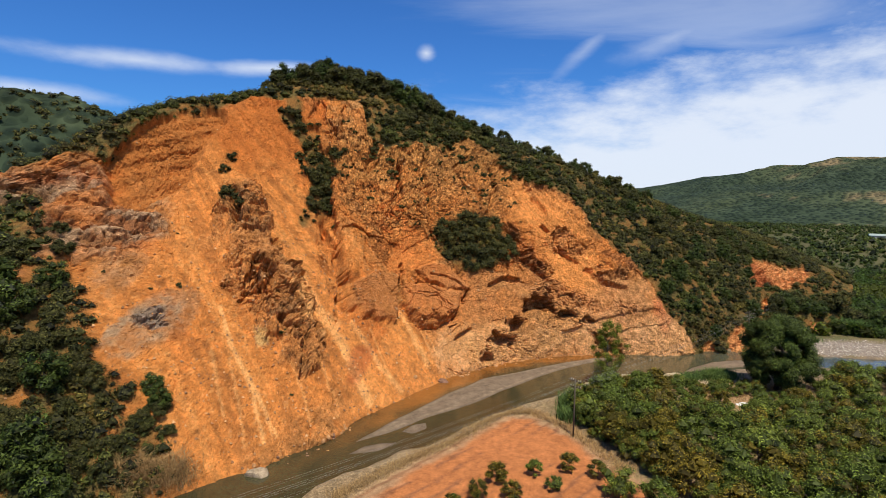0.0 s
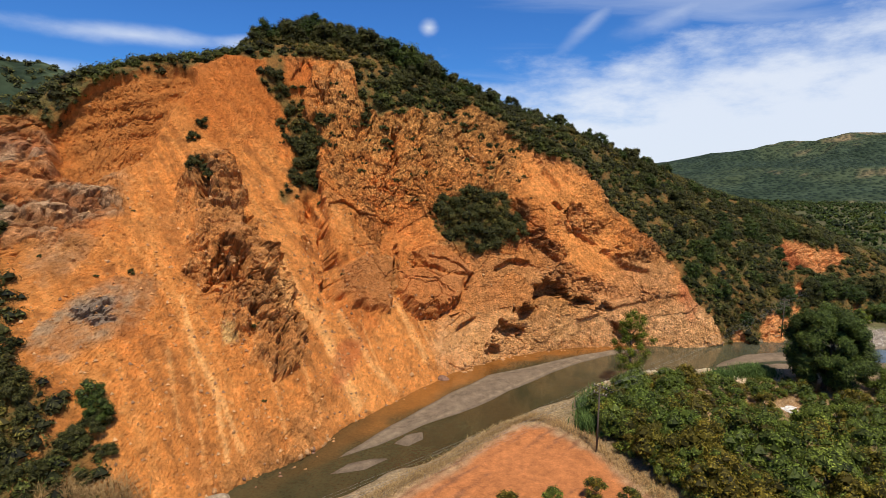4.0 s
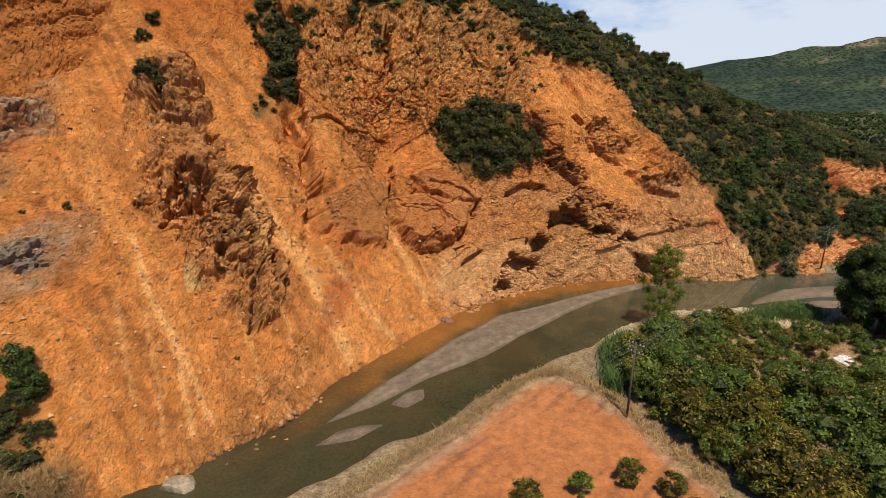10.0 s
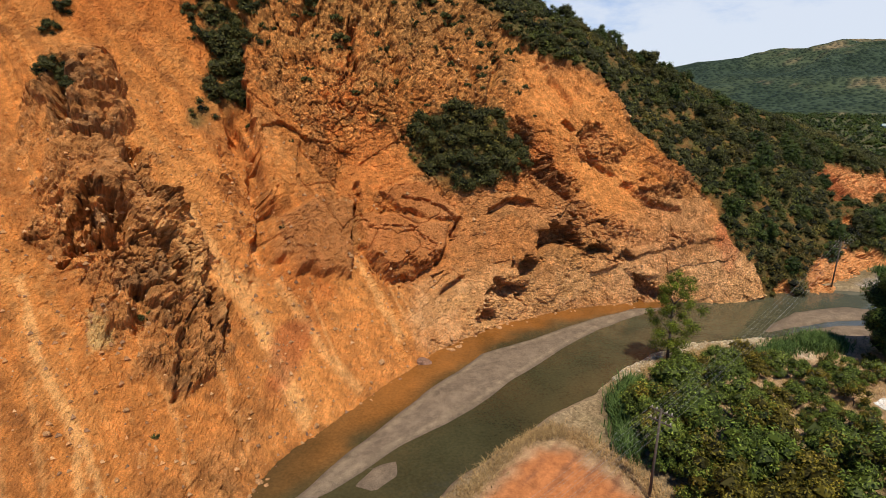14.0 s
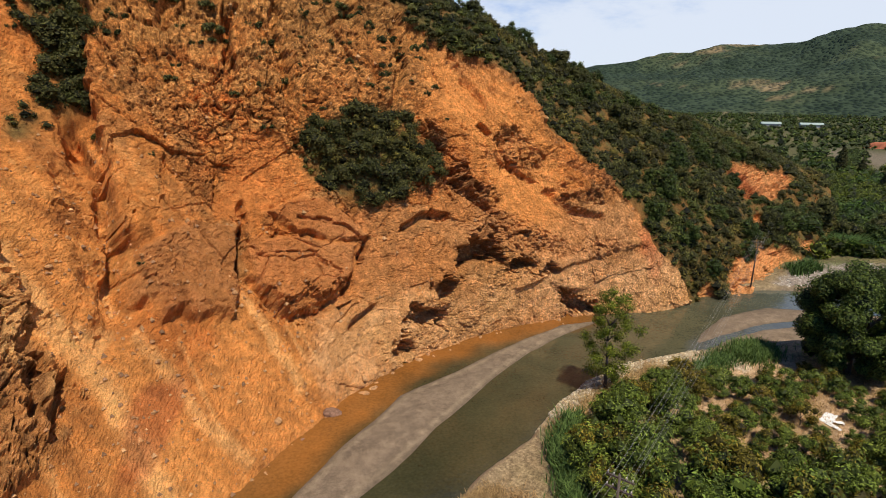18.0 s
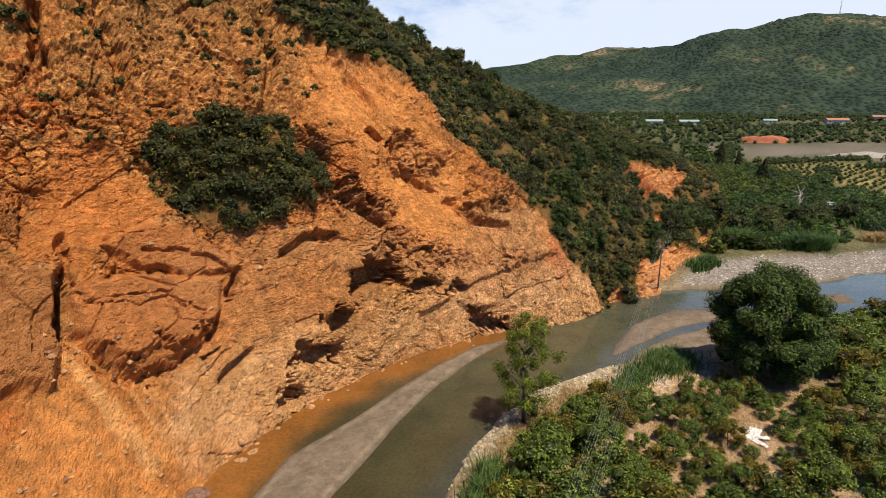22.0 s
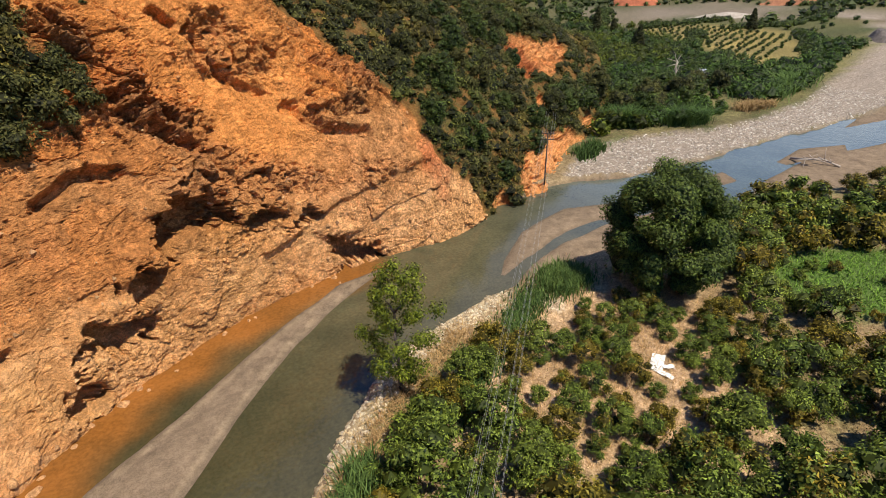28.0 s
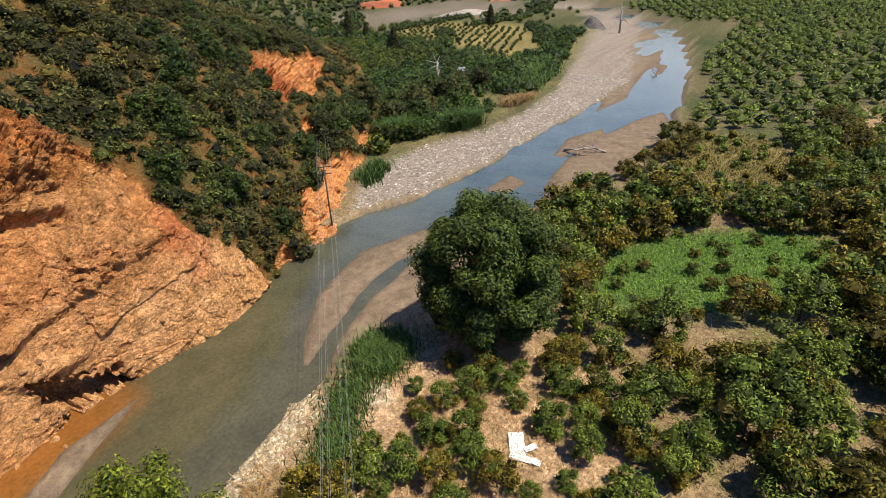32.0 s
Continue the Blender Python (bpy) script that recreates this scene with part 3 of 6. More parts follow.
# ---- the river's surface ----
wx, wy = np.arange(-75, 392, 1.0), np.arange(14, 226, 1.0)
WX, WY = np.meshgrid(wx, wy, indexing="ij")
WX, WY = WX.ravel(), WY.ravel()
FOOT_LINE = [(-42, 48), (-28, 63), (-16, 76.5), (-10, 87), (-1.5, 100), (8, 112), (22, 120), (38, 123.5)]
fl = line_dist(WX, WY, FOOT_LINE)
wp = np.stack([WX * 0.25, WY * 0.25, 0 * WX], 1)
wn1 = fbm(wp, 3, 0.5, 31)
reach = 4.2 + 1.4 * smooth(-6, 8, WX)
silt = smooth(1.0, 0.35, (fl + 1.2 * wn1) / reach)
wcol = np.tile(np.array([0.046, 0.041, 0.018]), (len(WX), 1))
wcol = blend(wcol, (0.078, 0.070, 0.036), smooth(12, 40, WX))
wcol = blend(wcol, (0.070, 0.090, 0.082), smooth(50, 105, WX))
wcol = blend(wcol, (0.25, 0.092, 0.018), silt * smooth(-22, 2, WX) * smooth(48, 36, WX) * 0.9)
keep = area_dist(WX, WY, RIVER) < 4.0
ids = grid_faces(len(wx), len(wy))
ids = ids[keep[ids].all(1)]
use = np.unique(ids)
back = np.zeros(len(WX), int)
back[use] = np.arange(len(use))
water = new("water", mesh_of("water", np.stack([WX, WY, 0 * WX + WATER], 1)[use], back[ids], M_WATER, wcol[use]))
tagged(water, "murky green-brown river, shallow and slow", "river", kind="structure")

# ---- the hillside mesh ----
NU, NV = 960, 460
# more columns over the bare face than over the ends
col_at = np.interp(np.linspace(0, 1, NU), [0, 0.08, 0.86, 1], [0, 1.7, 12.6, 16])


def spline_at(pts, t):
    pts = np.asarray(pts, float)
    m = len(pts)
    i = np.clip(t.astype(int), 0, m - 2)
    f = (t - i)[:, None]
    p0, p1, p2, p3 = pts[np.maximum(i - 1, 0)], pts[i], pts[i + 1], pts[np.minimum(i + 2, m - 1)]
    return 0.5 * (2 * p1 + (p2 - p0) * f + (2 * p0 - 5 * p1 + 4 * p2 - p3) * f ** 2 + (3 * p1 - p0 - 3 * p2 + p3) * f ** 3)


cube = np.stack([spline_at(l, col_at) for l in (L_FOOT, L_LOW, L_MID, L_HIGH, L_CREST, L_BACK)], 1)      # NU, 6, 3
tv = np.r_[np.linspace(0, 4, NV - 30), 4 + np.linspace(0, 1, 31)[1:] ** 1.3]
seg = np.clip(tv.astype(int), 0, 4)
f = (tv - seg)[None, :, None]
q0, q1, q2, q3 = (cube[:, np.clip(seg + k, 0, 5)] for k in (-1, 0, 1, 2))
B = 0.5 * (2 * q1 + (q2 - q0) * f + (2 * q0 - 5 * q1 + 4 * q2 - q3) * f ** 2 + (3 * q1 - q0 - 3 * q2 + q3) * f ** 3)


def normals(B):
    du, dv = np.gradient(B, axis=0), np.gradient(B, axis=1)
    n = np.cross(du, dv)
    n /= np.linalg.norm(n, axis=2, keepdims=True) + 1e-9
    return n


def spot(x, z, cx, cz, rx, rz, soft=0.35):
    """1 inside an oval of the cliff's elevation, 0 outside."""
    return smooth(1 + soft, 1 - soft, np.hypot((x - cx) / rx, (z - cz) / rz))


def near_of(x, z, pts, margin):
    """Which places lie near a feature, so that the rest need no work."""
    xs, zs = [p[0] for p in pts], [p[1] for p in pts]
    return (x > min(xs) - margin) & (x < max(xs) + margin) & (z > min(zs) - margin) & (z < max(zs) + margin)


def band(x, z, pts, w, soft=0.6):
    out, k = np.zeros(x.shape), near_of(x, z, pts, w * (1 + soft))
    out[k] = smooth(w * (1 + soft), w * (1 - soft), line_dist(x[k], z[k], pts))
    return out


def area_near(x, z, ring, margin=3.0):
    """area_dist close to the outline, and a large number far off."""
    out, k = np.full(x.shape, 99.0), near_of(x, z, ring, margin)
    out[k] = area_dist(x[k], z[k], ring)
    return out


N = normals(B).reshape(-1, 3)
H = B.reshape(-1, 3).copy()
if N[:, 2].mean() < 0:
    N = -N
HV = np.tile(tv, NU)
x0, y0, z0 = H.T
wob = fbm(H * 0.11, 3, 0.5, 41)
wob2 = fbm(H * 0.45, 3, 0.55, 40)
xw, zw = x0 + 1.5 * wob + 0.5 * wob2, z0 + 1.2 * fbm(H * 0.11, 3, 0.5, 39) + 0.5 * wob2

# where the slope is overgrown: above the slide's rim, right of it, and in patches at its left
rim = np.interp(x0, [-120, -71, -63.5, -60, -58.5, -56, -51.5, -46, -41, -37, -34, -20, -17.4, -13.5, -7, 0, 6, 11.5, 20, 28.5, 33, 37, 40.5, 45, 49.3, 52.5, 58, 60],
                [30, 36, 39.4, 37.5, 42.5, 47.5, 49.5, 51, 54, 53.5, 55, 54, 46, 42.5, 43.5, 44, 47.5, 43, 36.5, 34, 31, 25.6, 21.6, 18, 12.7, 5.5, 0, -9])
veg = smooth(-0.5, 0.9, z0 + 0.8 * wob2 - rim)
left = np.interp(z0, [-4, 4, 12, 22, 30, 60], [-31, -37, -47, -56, -66, -72])
veg = np.maximum(veg, smooth(1.5, -1.5, xw - left) * (z0 < 30) * smooth(-0.55, 0.0, fbm(H * 0.14, 3, 0.5, 38)))
veg = np.maximum(veg, 0.95 * spot(xw, zw, 6.3, 22.3, 8.2, 5.0, 0.2))
veg = np.maximum(veg, 0.9 * band(xw, zw, [(-36, 54), (-33.6, 49), (-29.6, 43), (-27, 36), (-26.5, 29)], 1.5))
bare = 1 - veg

def shape(ring, soft=0.5, wobble=0.5):
    """1 inside an outline of the cliff's elevation, 0 outside, with a ragged edge."""
    return smooth(soft, -soft, area_near(x0 + wobble * wob2, z0 + wobble * wob2, ring))


SPINE = [(-38.5, 26.4), (-40.5, 33), (-37, 33), (-34.4, 27.5), (-28.8, 22.5), (-26.5, 17.4), (-23.3, 12.6), (-19.8, 8.2), (-19, 5.3), (-22, 3.6), (-26.4, 8), (-29.4, 10), (-32, 15), (-35.5, 16), (-37.4, 20), (-36.1, 23.4)]
BLOCK = [(-17.6, 15), (-14, 16.6), (-9.5, 15.2), (-9, 10.4), (-9.2, 7.9), (-12.4, 8.6), (-14.7, 9.6), (-17.3, 11.6)]
DOME_UP = [(-6, 17), (-2.4, 18.2), (1.2, 16.6), (4.6, 14.2), (5.6, 12.6), (1.3, 12.9), (-2.7, 14.4)]
DOME_LOW = [(-8.6, 13), (-7.4, 14.4), (-3.6, 14), (1.3, 12.5), (3.8, 12), (3.2, 9), (0.3, 6.4), (-3.8, 6.3), (-7.2, 9.6)]
GLIDE = [(-29.2, 23.7), (-26.6, 22.8), (-20.4, 16.3), (-16.6, 9.6), (-11.4, 3.7), (-10.6, -3), (-14, -2), (-18.5, 7.6), (-25, 15.8)]
FAN = [(-9, 10), (-6.6, 7), (-2, 1), (1.5, -3.4), (-9, -3.4), (-12, 3.5)]
BRIGHT = [(-8.7, 26.8), (-6.3, 26), (-3.5, 23.2), (2, 18.4), (-2, 18.4), (-6, 17.2), (-7.5, 15.2), (-9, 15.6), (-11.2, 16.8), (-10.8, 19), (-9.6, 21.4)]
outcrop = np.maximum(shape(SPINE, 0.7, 0.9), spot(xw, zw, -41, 30, 1.6, 4.0))
chute = np.maximum(shape(GLIDE, 0.8, 0.6), shape(FAN, 0.6, 0.5))
outcrop = outcrop * (1 - chute) * (0.35 + 0.65 * smooth(-0.35, 0.05, fbm(H * 0.22, 3, 0.5, 187)))
block = shape(BLOCK, 0.35, 0.4)
dome = np.maximum(shape(DOME_UP, 0.3, 0.3), shape(DOME_LOW, 0.35, 0.3))
bright = shape(BRIGHT, 0.8, 0.8)
scree = np.maximum.reduce([chute, spot(xw, zw, -34, 10, 22, 17), spot(xw, zw, -46, 36, 13, 15), band(xw, zw, [(-33, 34), (-25, 19), (-17, 7), (-8, -4)], 4.2), spot(xw, zw, -7, 3, 5.5, 7.5), spot(xw, zw, -36, 44, 9, 9)])
scar_r = spot(xw + 0.45 * (zw - 23) + 1.5 * wob2, zw, 27.5, 22, 7.5, 14.5, 0.5)
scree = np.clip(np.maximum(scree, scar_r * 0.85) - outcrop * 1.2, 0, 1) * bare
BOWL = [(-60.6, 38), (-58.5, 33.3), (-56.5, 30.6), (-52, 29.8), (-49.8, 33), (-48.4, 38), (-47, 43), (-45, 47.5), (-48, 52), (-56, 49), (-59, 43)]
bowl = smooth(0.5, -0.7, area_near(x0 + 0.4 * wob2, z0 + 0.4 * wob2, BOWL))
strata = np.maximum(spot(xw, zw, -64, 28.5, 12.5, 7.5), spot(xw, zw, -54, 25.5, 5.5, 4.2)) * bare * (1 - bowl)
scree = np.clip(scree - strata - bowl, 0, 1)
rills = np.clip(spot(xw, zw, -3, 37, 24, 15) - scree * 0.7 - outcrop, 0, 1) * bare
rock = np.clip(1 - scree - 0.55 * rills - dome - block - 0.8 * bright, 0, 1) * bare * (1 - 0.7 * outcrop) * (1 - 0.75 * bowl) * (1 - 0.35 * spot(x0, z0, 26, 5, 32, 10))

fac1, bd1, id1 = facets(np.stack([xw, y0 + wob, zw], 1) * np.array([0.20, 0.20, 0.26]) + 0.25 * (xw + zw)[:, None] * np.array([0.1, 0, 0.12]), 51)
fac2, bd2, id2 = facets(np.stack([xw, y0 + wob, zw], 1) * 0.62, 55)
fac3, bd3, id3 = facets(np.stack([x0 + 0.2 * wob2, y0, z0], 1) * 1.7, 59)
facs, bds, ids = facets(np.stack([xw * 0.42 + 0.16 * zw, y0 * 0.25, zw * 0.15], 1), 63)
big = ridged(H * 0.075, 4, 0.55, 43)
mid = ridged(np.stack([xw, y0, zw], 1) * 0.24, 5, 0.6, 44)
small = fbm(H * 1.1, 4, 0.65, 45)
rill = ridged(np.stack([x0 * 0.30 + 0.30 * wob + 0.04 * z0, y0 * 0.05, z0 * 0.05], 1), 4, 0.55, 46)
# tall leaning slabs, smooth in places and broken in others
xs_, zs_ = x0 + 0.5 * wob2 + 0.4 * wob, z0 + 0.4 * wob2
lean = xs_ + 0.45 * zs_
slab, bslab, idslab = facets(np.stack([lean * 0.19, y0 * 0.12, zs_ * 0.075], 1), 151)
plate, bplate, idplate = facets(np.stack([xs_ * 0.13 + 0.07 * zs_, y0 * 0.13, zs_ * 0.17 - 0.08 * xs_], 1), 171)
rug = smooth(-0.15, 0.35, fbm(H * 0.13, 3, 0.55, 161))
low = np.maximum(spot(x0, z0, 22, 4, 30, 12, 0.3), spot(x0, z0, 46, 4, 16, 12, 0.3))
ribs = ridged(np.stack([lean * 0.085 + 0.12 * wob, 0 * x0, z0 * 0.012], 1), 2, 0.5, 155)
fac4, bd4, id4 = facets(np.stack([x0, y0, z0], 1) * 3.6 + 0.3 * wob2[:, None], 181)
fabric = ridged(np.stack([(0.72 * x0 + 0.70 * z0) * 0.55 + 0.25 * wob2, y0 * 0.1, (x0 - z0) * 0.07], 1), 4, 0.6, 183)
crumb = ridged(H * 1.5, 3, 0.6, 185)
spall = ridged(np.stack([lean * 0.55, y0 * 0.4, zw * 0.26], 1), 4, 0.65, 157)
grit_d = 0.40 * fac2 + 0.26 * fac3 + 0.12 * fac4 - 0.30 * smooth(0.08, 0, bd2) - 0.12 * smooth(0.10, 0, bd3) + 0.14 * crumb
D = rock * (0.75 * slab * (1 - low) + (0.75 - 0.4 * low) * plate - 0.6 * smooth(0.04, 0.0, bslab) * (1 - low) - (0.35 - 0.25 * low) * smooth(0.03, 0.0, bplate) + 0.15 * fac1)
D += rock * ((0.40 + 0.60 * rug) * (1 - 0.55 * spot(x0, z0, 46, 4, 17, 12)) * grit_d + (1 - 0.75 * low) * (0.22 * mid + 0.25 * spall + 0.32 * fabric * smooth(4, 14, x0)))
D += outcrop * bare * (0.35 + 0.9 * fac1 + 0.55 * facs - 0.9 * smooth(0.05, 0.0, bds) + 0.55 * plate + 0.55 * fac2 + 0.28 * fac3 + 0.12 * fac4 - 0.35 * smooth(0.06, 0, bd2) + 0.15 * crumb)
D += block * bare * (1.3 + 0.4 * plate + 0.10 * fac2 + 0.07 * fac3 + 0.05 * fac4 - 0.25 * smooth(0.05, 0, bslab) + 0.12 * crumb)
D += dome * bare * (0.8 + 0.35 * plate - 0.30 * smooth(0.035, 0.0, bplate) + 0.09 * fac2 + 0.07 * fac3 + 0.05 * fac4 + 0.10 * crumb)
D += 0.9 * shape([(-30, 11.4), (-27.4, 11.6), (-26.8, 9), (-28.2, 8.9)], 0.2, 0.3) * bare
D += bright * bare * (0.25 * plate + 0.08 * fac3 + 0.10 * crumb)
D += rills * (0.95 * rill + 0.4 * mid + 0.3 * slab + 0.2 * plate + 0.45 * grit_d + 0.10 * small)
run = (x0 + 0.85 * z0) * 0.45 + 0.15 * wob
D += scree * (0.06 * small + 0.10 * fac3 * smooth(0.45, 0.8, id2) + 0.09 * fac4 + 0.26 * ridged(np.stack([run, 0 * x0, z0 * 0.05], 1), 4, 0.6, 47) + 0.35 * wob + 0.12 * crumb)
D += bare * (1 - 0.6 * scree) * (1 - low) * (1 - dome) * (1 - block) * (ribs - 0.3) * 1.1
D += bare * (big - 0.2) * 0.8 * (1 - 0.75 * scree) * (1 - 0.7 * dome) * (1 - 0.6 * low)
step = np.sin(z0 * 2.6 - 0.9 * x0 + 1.5 * wob + 0.8 * wob2)
D += low * rock * (0.06 * step + 0.35 * np.abs(plate))
wave = np.sin(z0 * 2.3 + 0.35 * x0 + 1.6 * wob)
D += strata * (0.55 * wave + 0.5 * fac2 + 0.35 * fac1 - 0.2 * smooth(0.15, 0, bd2))
bed = np.sin(z0 * 2.0 - 0.75 * x0 + 1.2 * wob)
D += bowl * bare * (-2.3 + 0.22 * bed + 0.2 * fac3 + 0.2 * mid)
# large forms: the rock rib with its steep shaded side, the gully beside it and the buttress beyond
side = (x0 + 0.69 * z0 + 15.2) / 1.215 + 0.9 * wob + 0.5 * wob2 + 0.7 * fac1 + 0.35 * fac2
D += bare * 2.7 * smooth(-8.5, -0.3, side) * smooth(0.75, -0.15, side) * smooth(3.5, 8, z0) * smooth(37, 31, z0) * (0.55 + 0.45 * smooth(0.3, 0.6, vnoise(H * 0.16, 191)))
GULLY = [(-30.5, 46), (-27.5, 38), (-25.3, 29.5), (-22, 21.5), (-19.2, 15.5), (-18, 10.5)]
D -= bare * 1.7 * smooth(2.6, 0.2, line_dist(x0 + 0.6 * wob2 + 0.4 * fac2, z0, GULLY))
edge_x = np.interp(z0, [10, 15.5, 21.5, 29.5, 38, 46], [-17.4, -18.4, -21, -24, -26, -29])
beyond = x0 - edge_x + 0.7 * wob2 + 0.5 * fac2
D += bare * 1.5 * smooth(-0.2, 0.9, beyond) * smooth(9, 2, beyond) * smooth(13, 18, z0) * smooth(48, 42, z0)
# hollows under the ledges, in elevation
HOLLOWS = (([(18.0, 5.5), (18.2, 9.5), (20, 10.8), (22.5, 10.4), (24.8, 8.2), (25, 7), (22, 7.6), (20, 7.0)], 3.2), ([(26, 5.6), (27, 7.3), (28.8, 7.1), (30, 5.6), (28, 5.2)], 2.6), ([(30.3, 3.9), (31, 5.4), (33.5, 5.4), (34, 4.2)], 2.2),
           ([(14.0, 4.0), (15.3, 6.4), (17.3, 5.6), (17.3, 3.8)], 2.8), ([(9.5, 1.6), (11.5, 3.4), (13.5, 2.8), (15.6, 2.4), (15.4, 0.4), (13.5, 0.2), (11.5, 1.3)], 2.6), ([(8.2, -1.5), (9.5, 0.6), (10.2, -2.5), (9, -3)], 2.0),
           ([(34.5, 2.2), (36.5, 0.9), (41, -1.4), (41.5, -3.4), (36, -3.0), (35.5, -0.5)], 2.8), ([(-4.5, 7.4), (-2.5, 8.2), (1, 7.0), (2.8, 8.0), (2.5, 6.5), (0, 5.2), (-3, 6)], 1.0),
           ([(-33.2, 14.8), (-33, 18.8), (-31.6, 19.2), (-31.2, 15.5)], 2.4))
hx, hz = x0 + 0.4 * wob2 + 0.9 * fac2 + 0.5 * fac3, z0 + 0.4 * wob2 - 1.0 * fac2 + 0.5 * fac3
for ring, deep in HOLLOWS:
    D -= bare * deep * smooth(0.35, -0.40, area_near(hx, hz, ring))
    top = max(q[1] for q in ring)
    D += bare * 0.30 * deep * smooth(1.6, 0.1, area_near(x0, z0 - 0.9, ring)) * smooth(top - 1.6, top - 0.2, z0)
D += bare * 0.55 * band(x0, z0 + 0.3 * fac2, [(27.5, 3.2), (34.1, 5.1), (44.2, 7.4), (50, 7.4)], 0.6)
# clefts: line, half width, depth
CLEFTS = (([(-18.8, 16), (-18.4, 14), (-18.1, 11.6)], 0.42, 2.2), ([(-9.1, 15.4), (-9.0, 13), (-8.7, 10.6)], 0.30, 1.8), ([(-32.1, 19.6), (-30, 18), (-29.3, 15.4)], 0.55, 2.6), ([(-31, 24), (-29.5, 20.8), (-27.8, 18.4)], 0.45, 2.0),
          ([(-39.8, 31.4), (-38.2, 28.6), (-37, 26.2)], 0.6, 2.6), ([(-26.4, 15), (-24.8, 11.2)], 0.35, 1.6), ([(-22.2, 10), (-21.2, 7)], 0.30, 1.8), ([(-20.4, 8.2), (-19.6, 5.6)], 0.35, 2.0), ([(-26.9, 10.6), (-26.4, 8.8)], 0.5, 1.8), ([(-23.2, 7.6), (-21.8, 4.2)], 0.4, 1.6),
          ([(-26.5, 28.5), (-23.5, 24.6), (-21, 21.4), (-19, 16.4)], 0.45, 1.8), ([(-25, 30), (-25.5, 36), (-25, 41)], 1.2, 1.9), ([(-10, 40), (-10.4, 36.5), (-9.2, 32.5)], 0.5, 2.2), ([(-17, 38), (-15.5, 44)], 0.7, 1.6), ([(10, 28), (12.5, 34), (12, 40)], 0.5, 1.5), ([(-3, 30), (-5, 38), (-4, 44)], 0.5, 1.5),
          ([(-6, 8.8), (-4, 6.0), (-1, 5.7), (2, 6.6), (3.4, 8.6)], 0.4, 1.3), ([(4.4, 10.2), (5.6, 12.4)], 0.35, 1.6), ([(3.2, 3.2), (5.8, 4.4)], 0.4, 1.4), ([(22.2, 32.5), (24.2, 29.3)], 0.6, 1.2), ([(23, 26.2), (24.8, 24.8)], 0.35, 1.3), ([(17.6, 18.6), (20.5, 16.7), (24, 14.2)], 0.6, 1.5),
          ([(34.2, 15.9), (38.1, 12.9), (42.8, 11.6)], 0.5, 1.2), ([(10.6, 13.2), (13.5, 14.6), (16.6, 14)], 0.45, 1.5), ([(26.2, 24.2), (28.6, 19.4), (31.7, 17.7)], 0.4, 0.9), ([(-8.8, 18), (-8.6, 13.5), (-8, 10.2), (-5.6, 7.4)], 0.35, 0.9), ([(-2.8, 15.8), (2.6, 14.4), (5, 12.4)], 0.14, 0.6), ([(-7, 12.6), (-2, 12), (1.6, 9)], 0.12, 0.4))
broken = bare * smooth(0.16, 0.42, vnoise(H * np.array([0.5, 0.5, 0.35]), 66) + 0.15)
for pts, w, deep in CLEFTS:
    D -= broken * deep * band(x0 + 0.4 * wob2 + 0.25 * fac2, z0 + 0.25 * fac2, pts, w)
D -= bare * 1.0 * scar_r
vein = smooth(0.40, 0.72, ridged(np.stack([(0.62 * x0 + z0) * 0.15 + 0.12 * wob2, y0 * 0.02, (x0 - 0.62 * z0) * 0.045], 1), 3, 0.55, 159)) * smooth(12, 22, x0) * smooth(5, 9, z0) * bare
D += vein * (0.9 * fac2 + 0.35 * fac3 + 0.6 * spall - 0.45)
crag = np.maximum.reduce([spot(xw, zw, a, b, c, d, 0.3) for a, b, c, d in ((-43, 14.6, 1.9, 1.5), (-41.6, 12.8, 1.2, 0.8), (19.4, 18.3, 1.5, 2.2), (23.5, 16.2, 2.8, 1.7), (42, 14.5, 2.8, 1.3), (37.5, 13.8, 2.4, 1.2), (28, 24, 2.0, 1.0), (17, 25, 1.6, 2.4), (31.5, 20.5, 2.2, 1.2))]) * bare
D += crag * (1.0 * fac2 + 0.4 * fac3 + 0.7 * spall - 0.45)
SCARS = ([(84, 9), (86, 14), (90, 15.6), (95, 15), (100, 13.2), (108.5, 12), (109, 10), (103, 8.6), (95, 8.2), (88, 9.2)], [(113.2, 2), (114.5, 6), (116.2, 5), (116.6, 1.6)], [(82, 4.6), (87, 7), (90, 6), (88.5, 4.6), (84, 3)],
         [(66, -4), (69, 0.5), (73, 2.2), (79, 2.8), (84, 1.6), (92, 0.2), (95, -4)], [(61, -4), (61.5, -0.5), (64.5, -0.8), (65, -4)], [(97, -3), (98, 0), (103, 0.5), (105, -3)])
scar = np.maximum.reduce([shape(ring, 0.35, 0.9) for ring in SCARS]) * (HV < 3.1)
D += scar * veg * (0.8 * fac2 + 0.5 * fac3 + 0.5 * mid - 1.0)
D += veg * (0.5 * fbm(H * 0.2, 4, 0.5, 48) + 0.12 * small)
D *= smooth(0.0, 0.12, HV) * (1 - smooth(4.3, 4.6, HV))
H += N * D[:, None]
HILL_FACES = grid_faces(NU, NV)
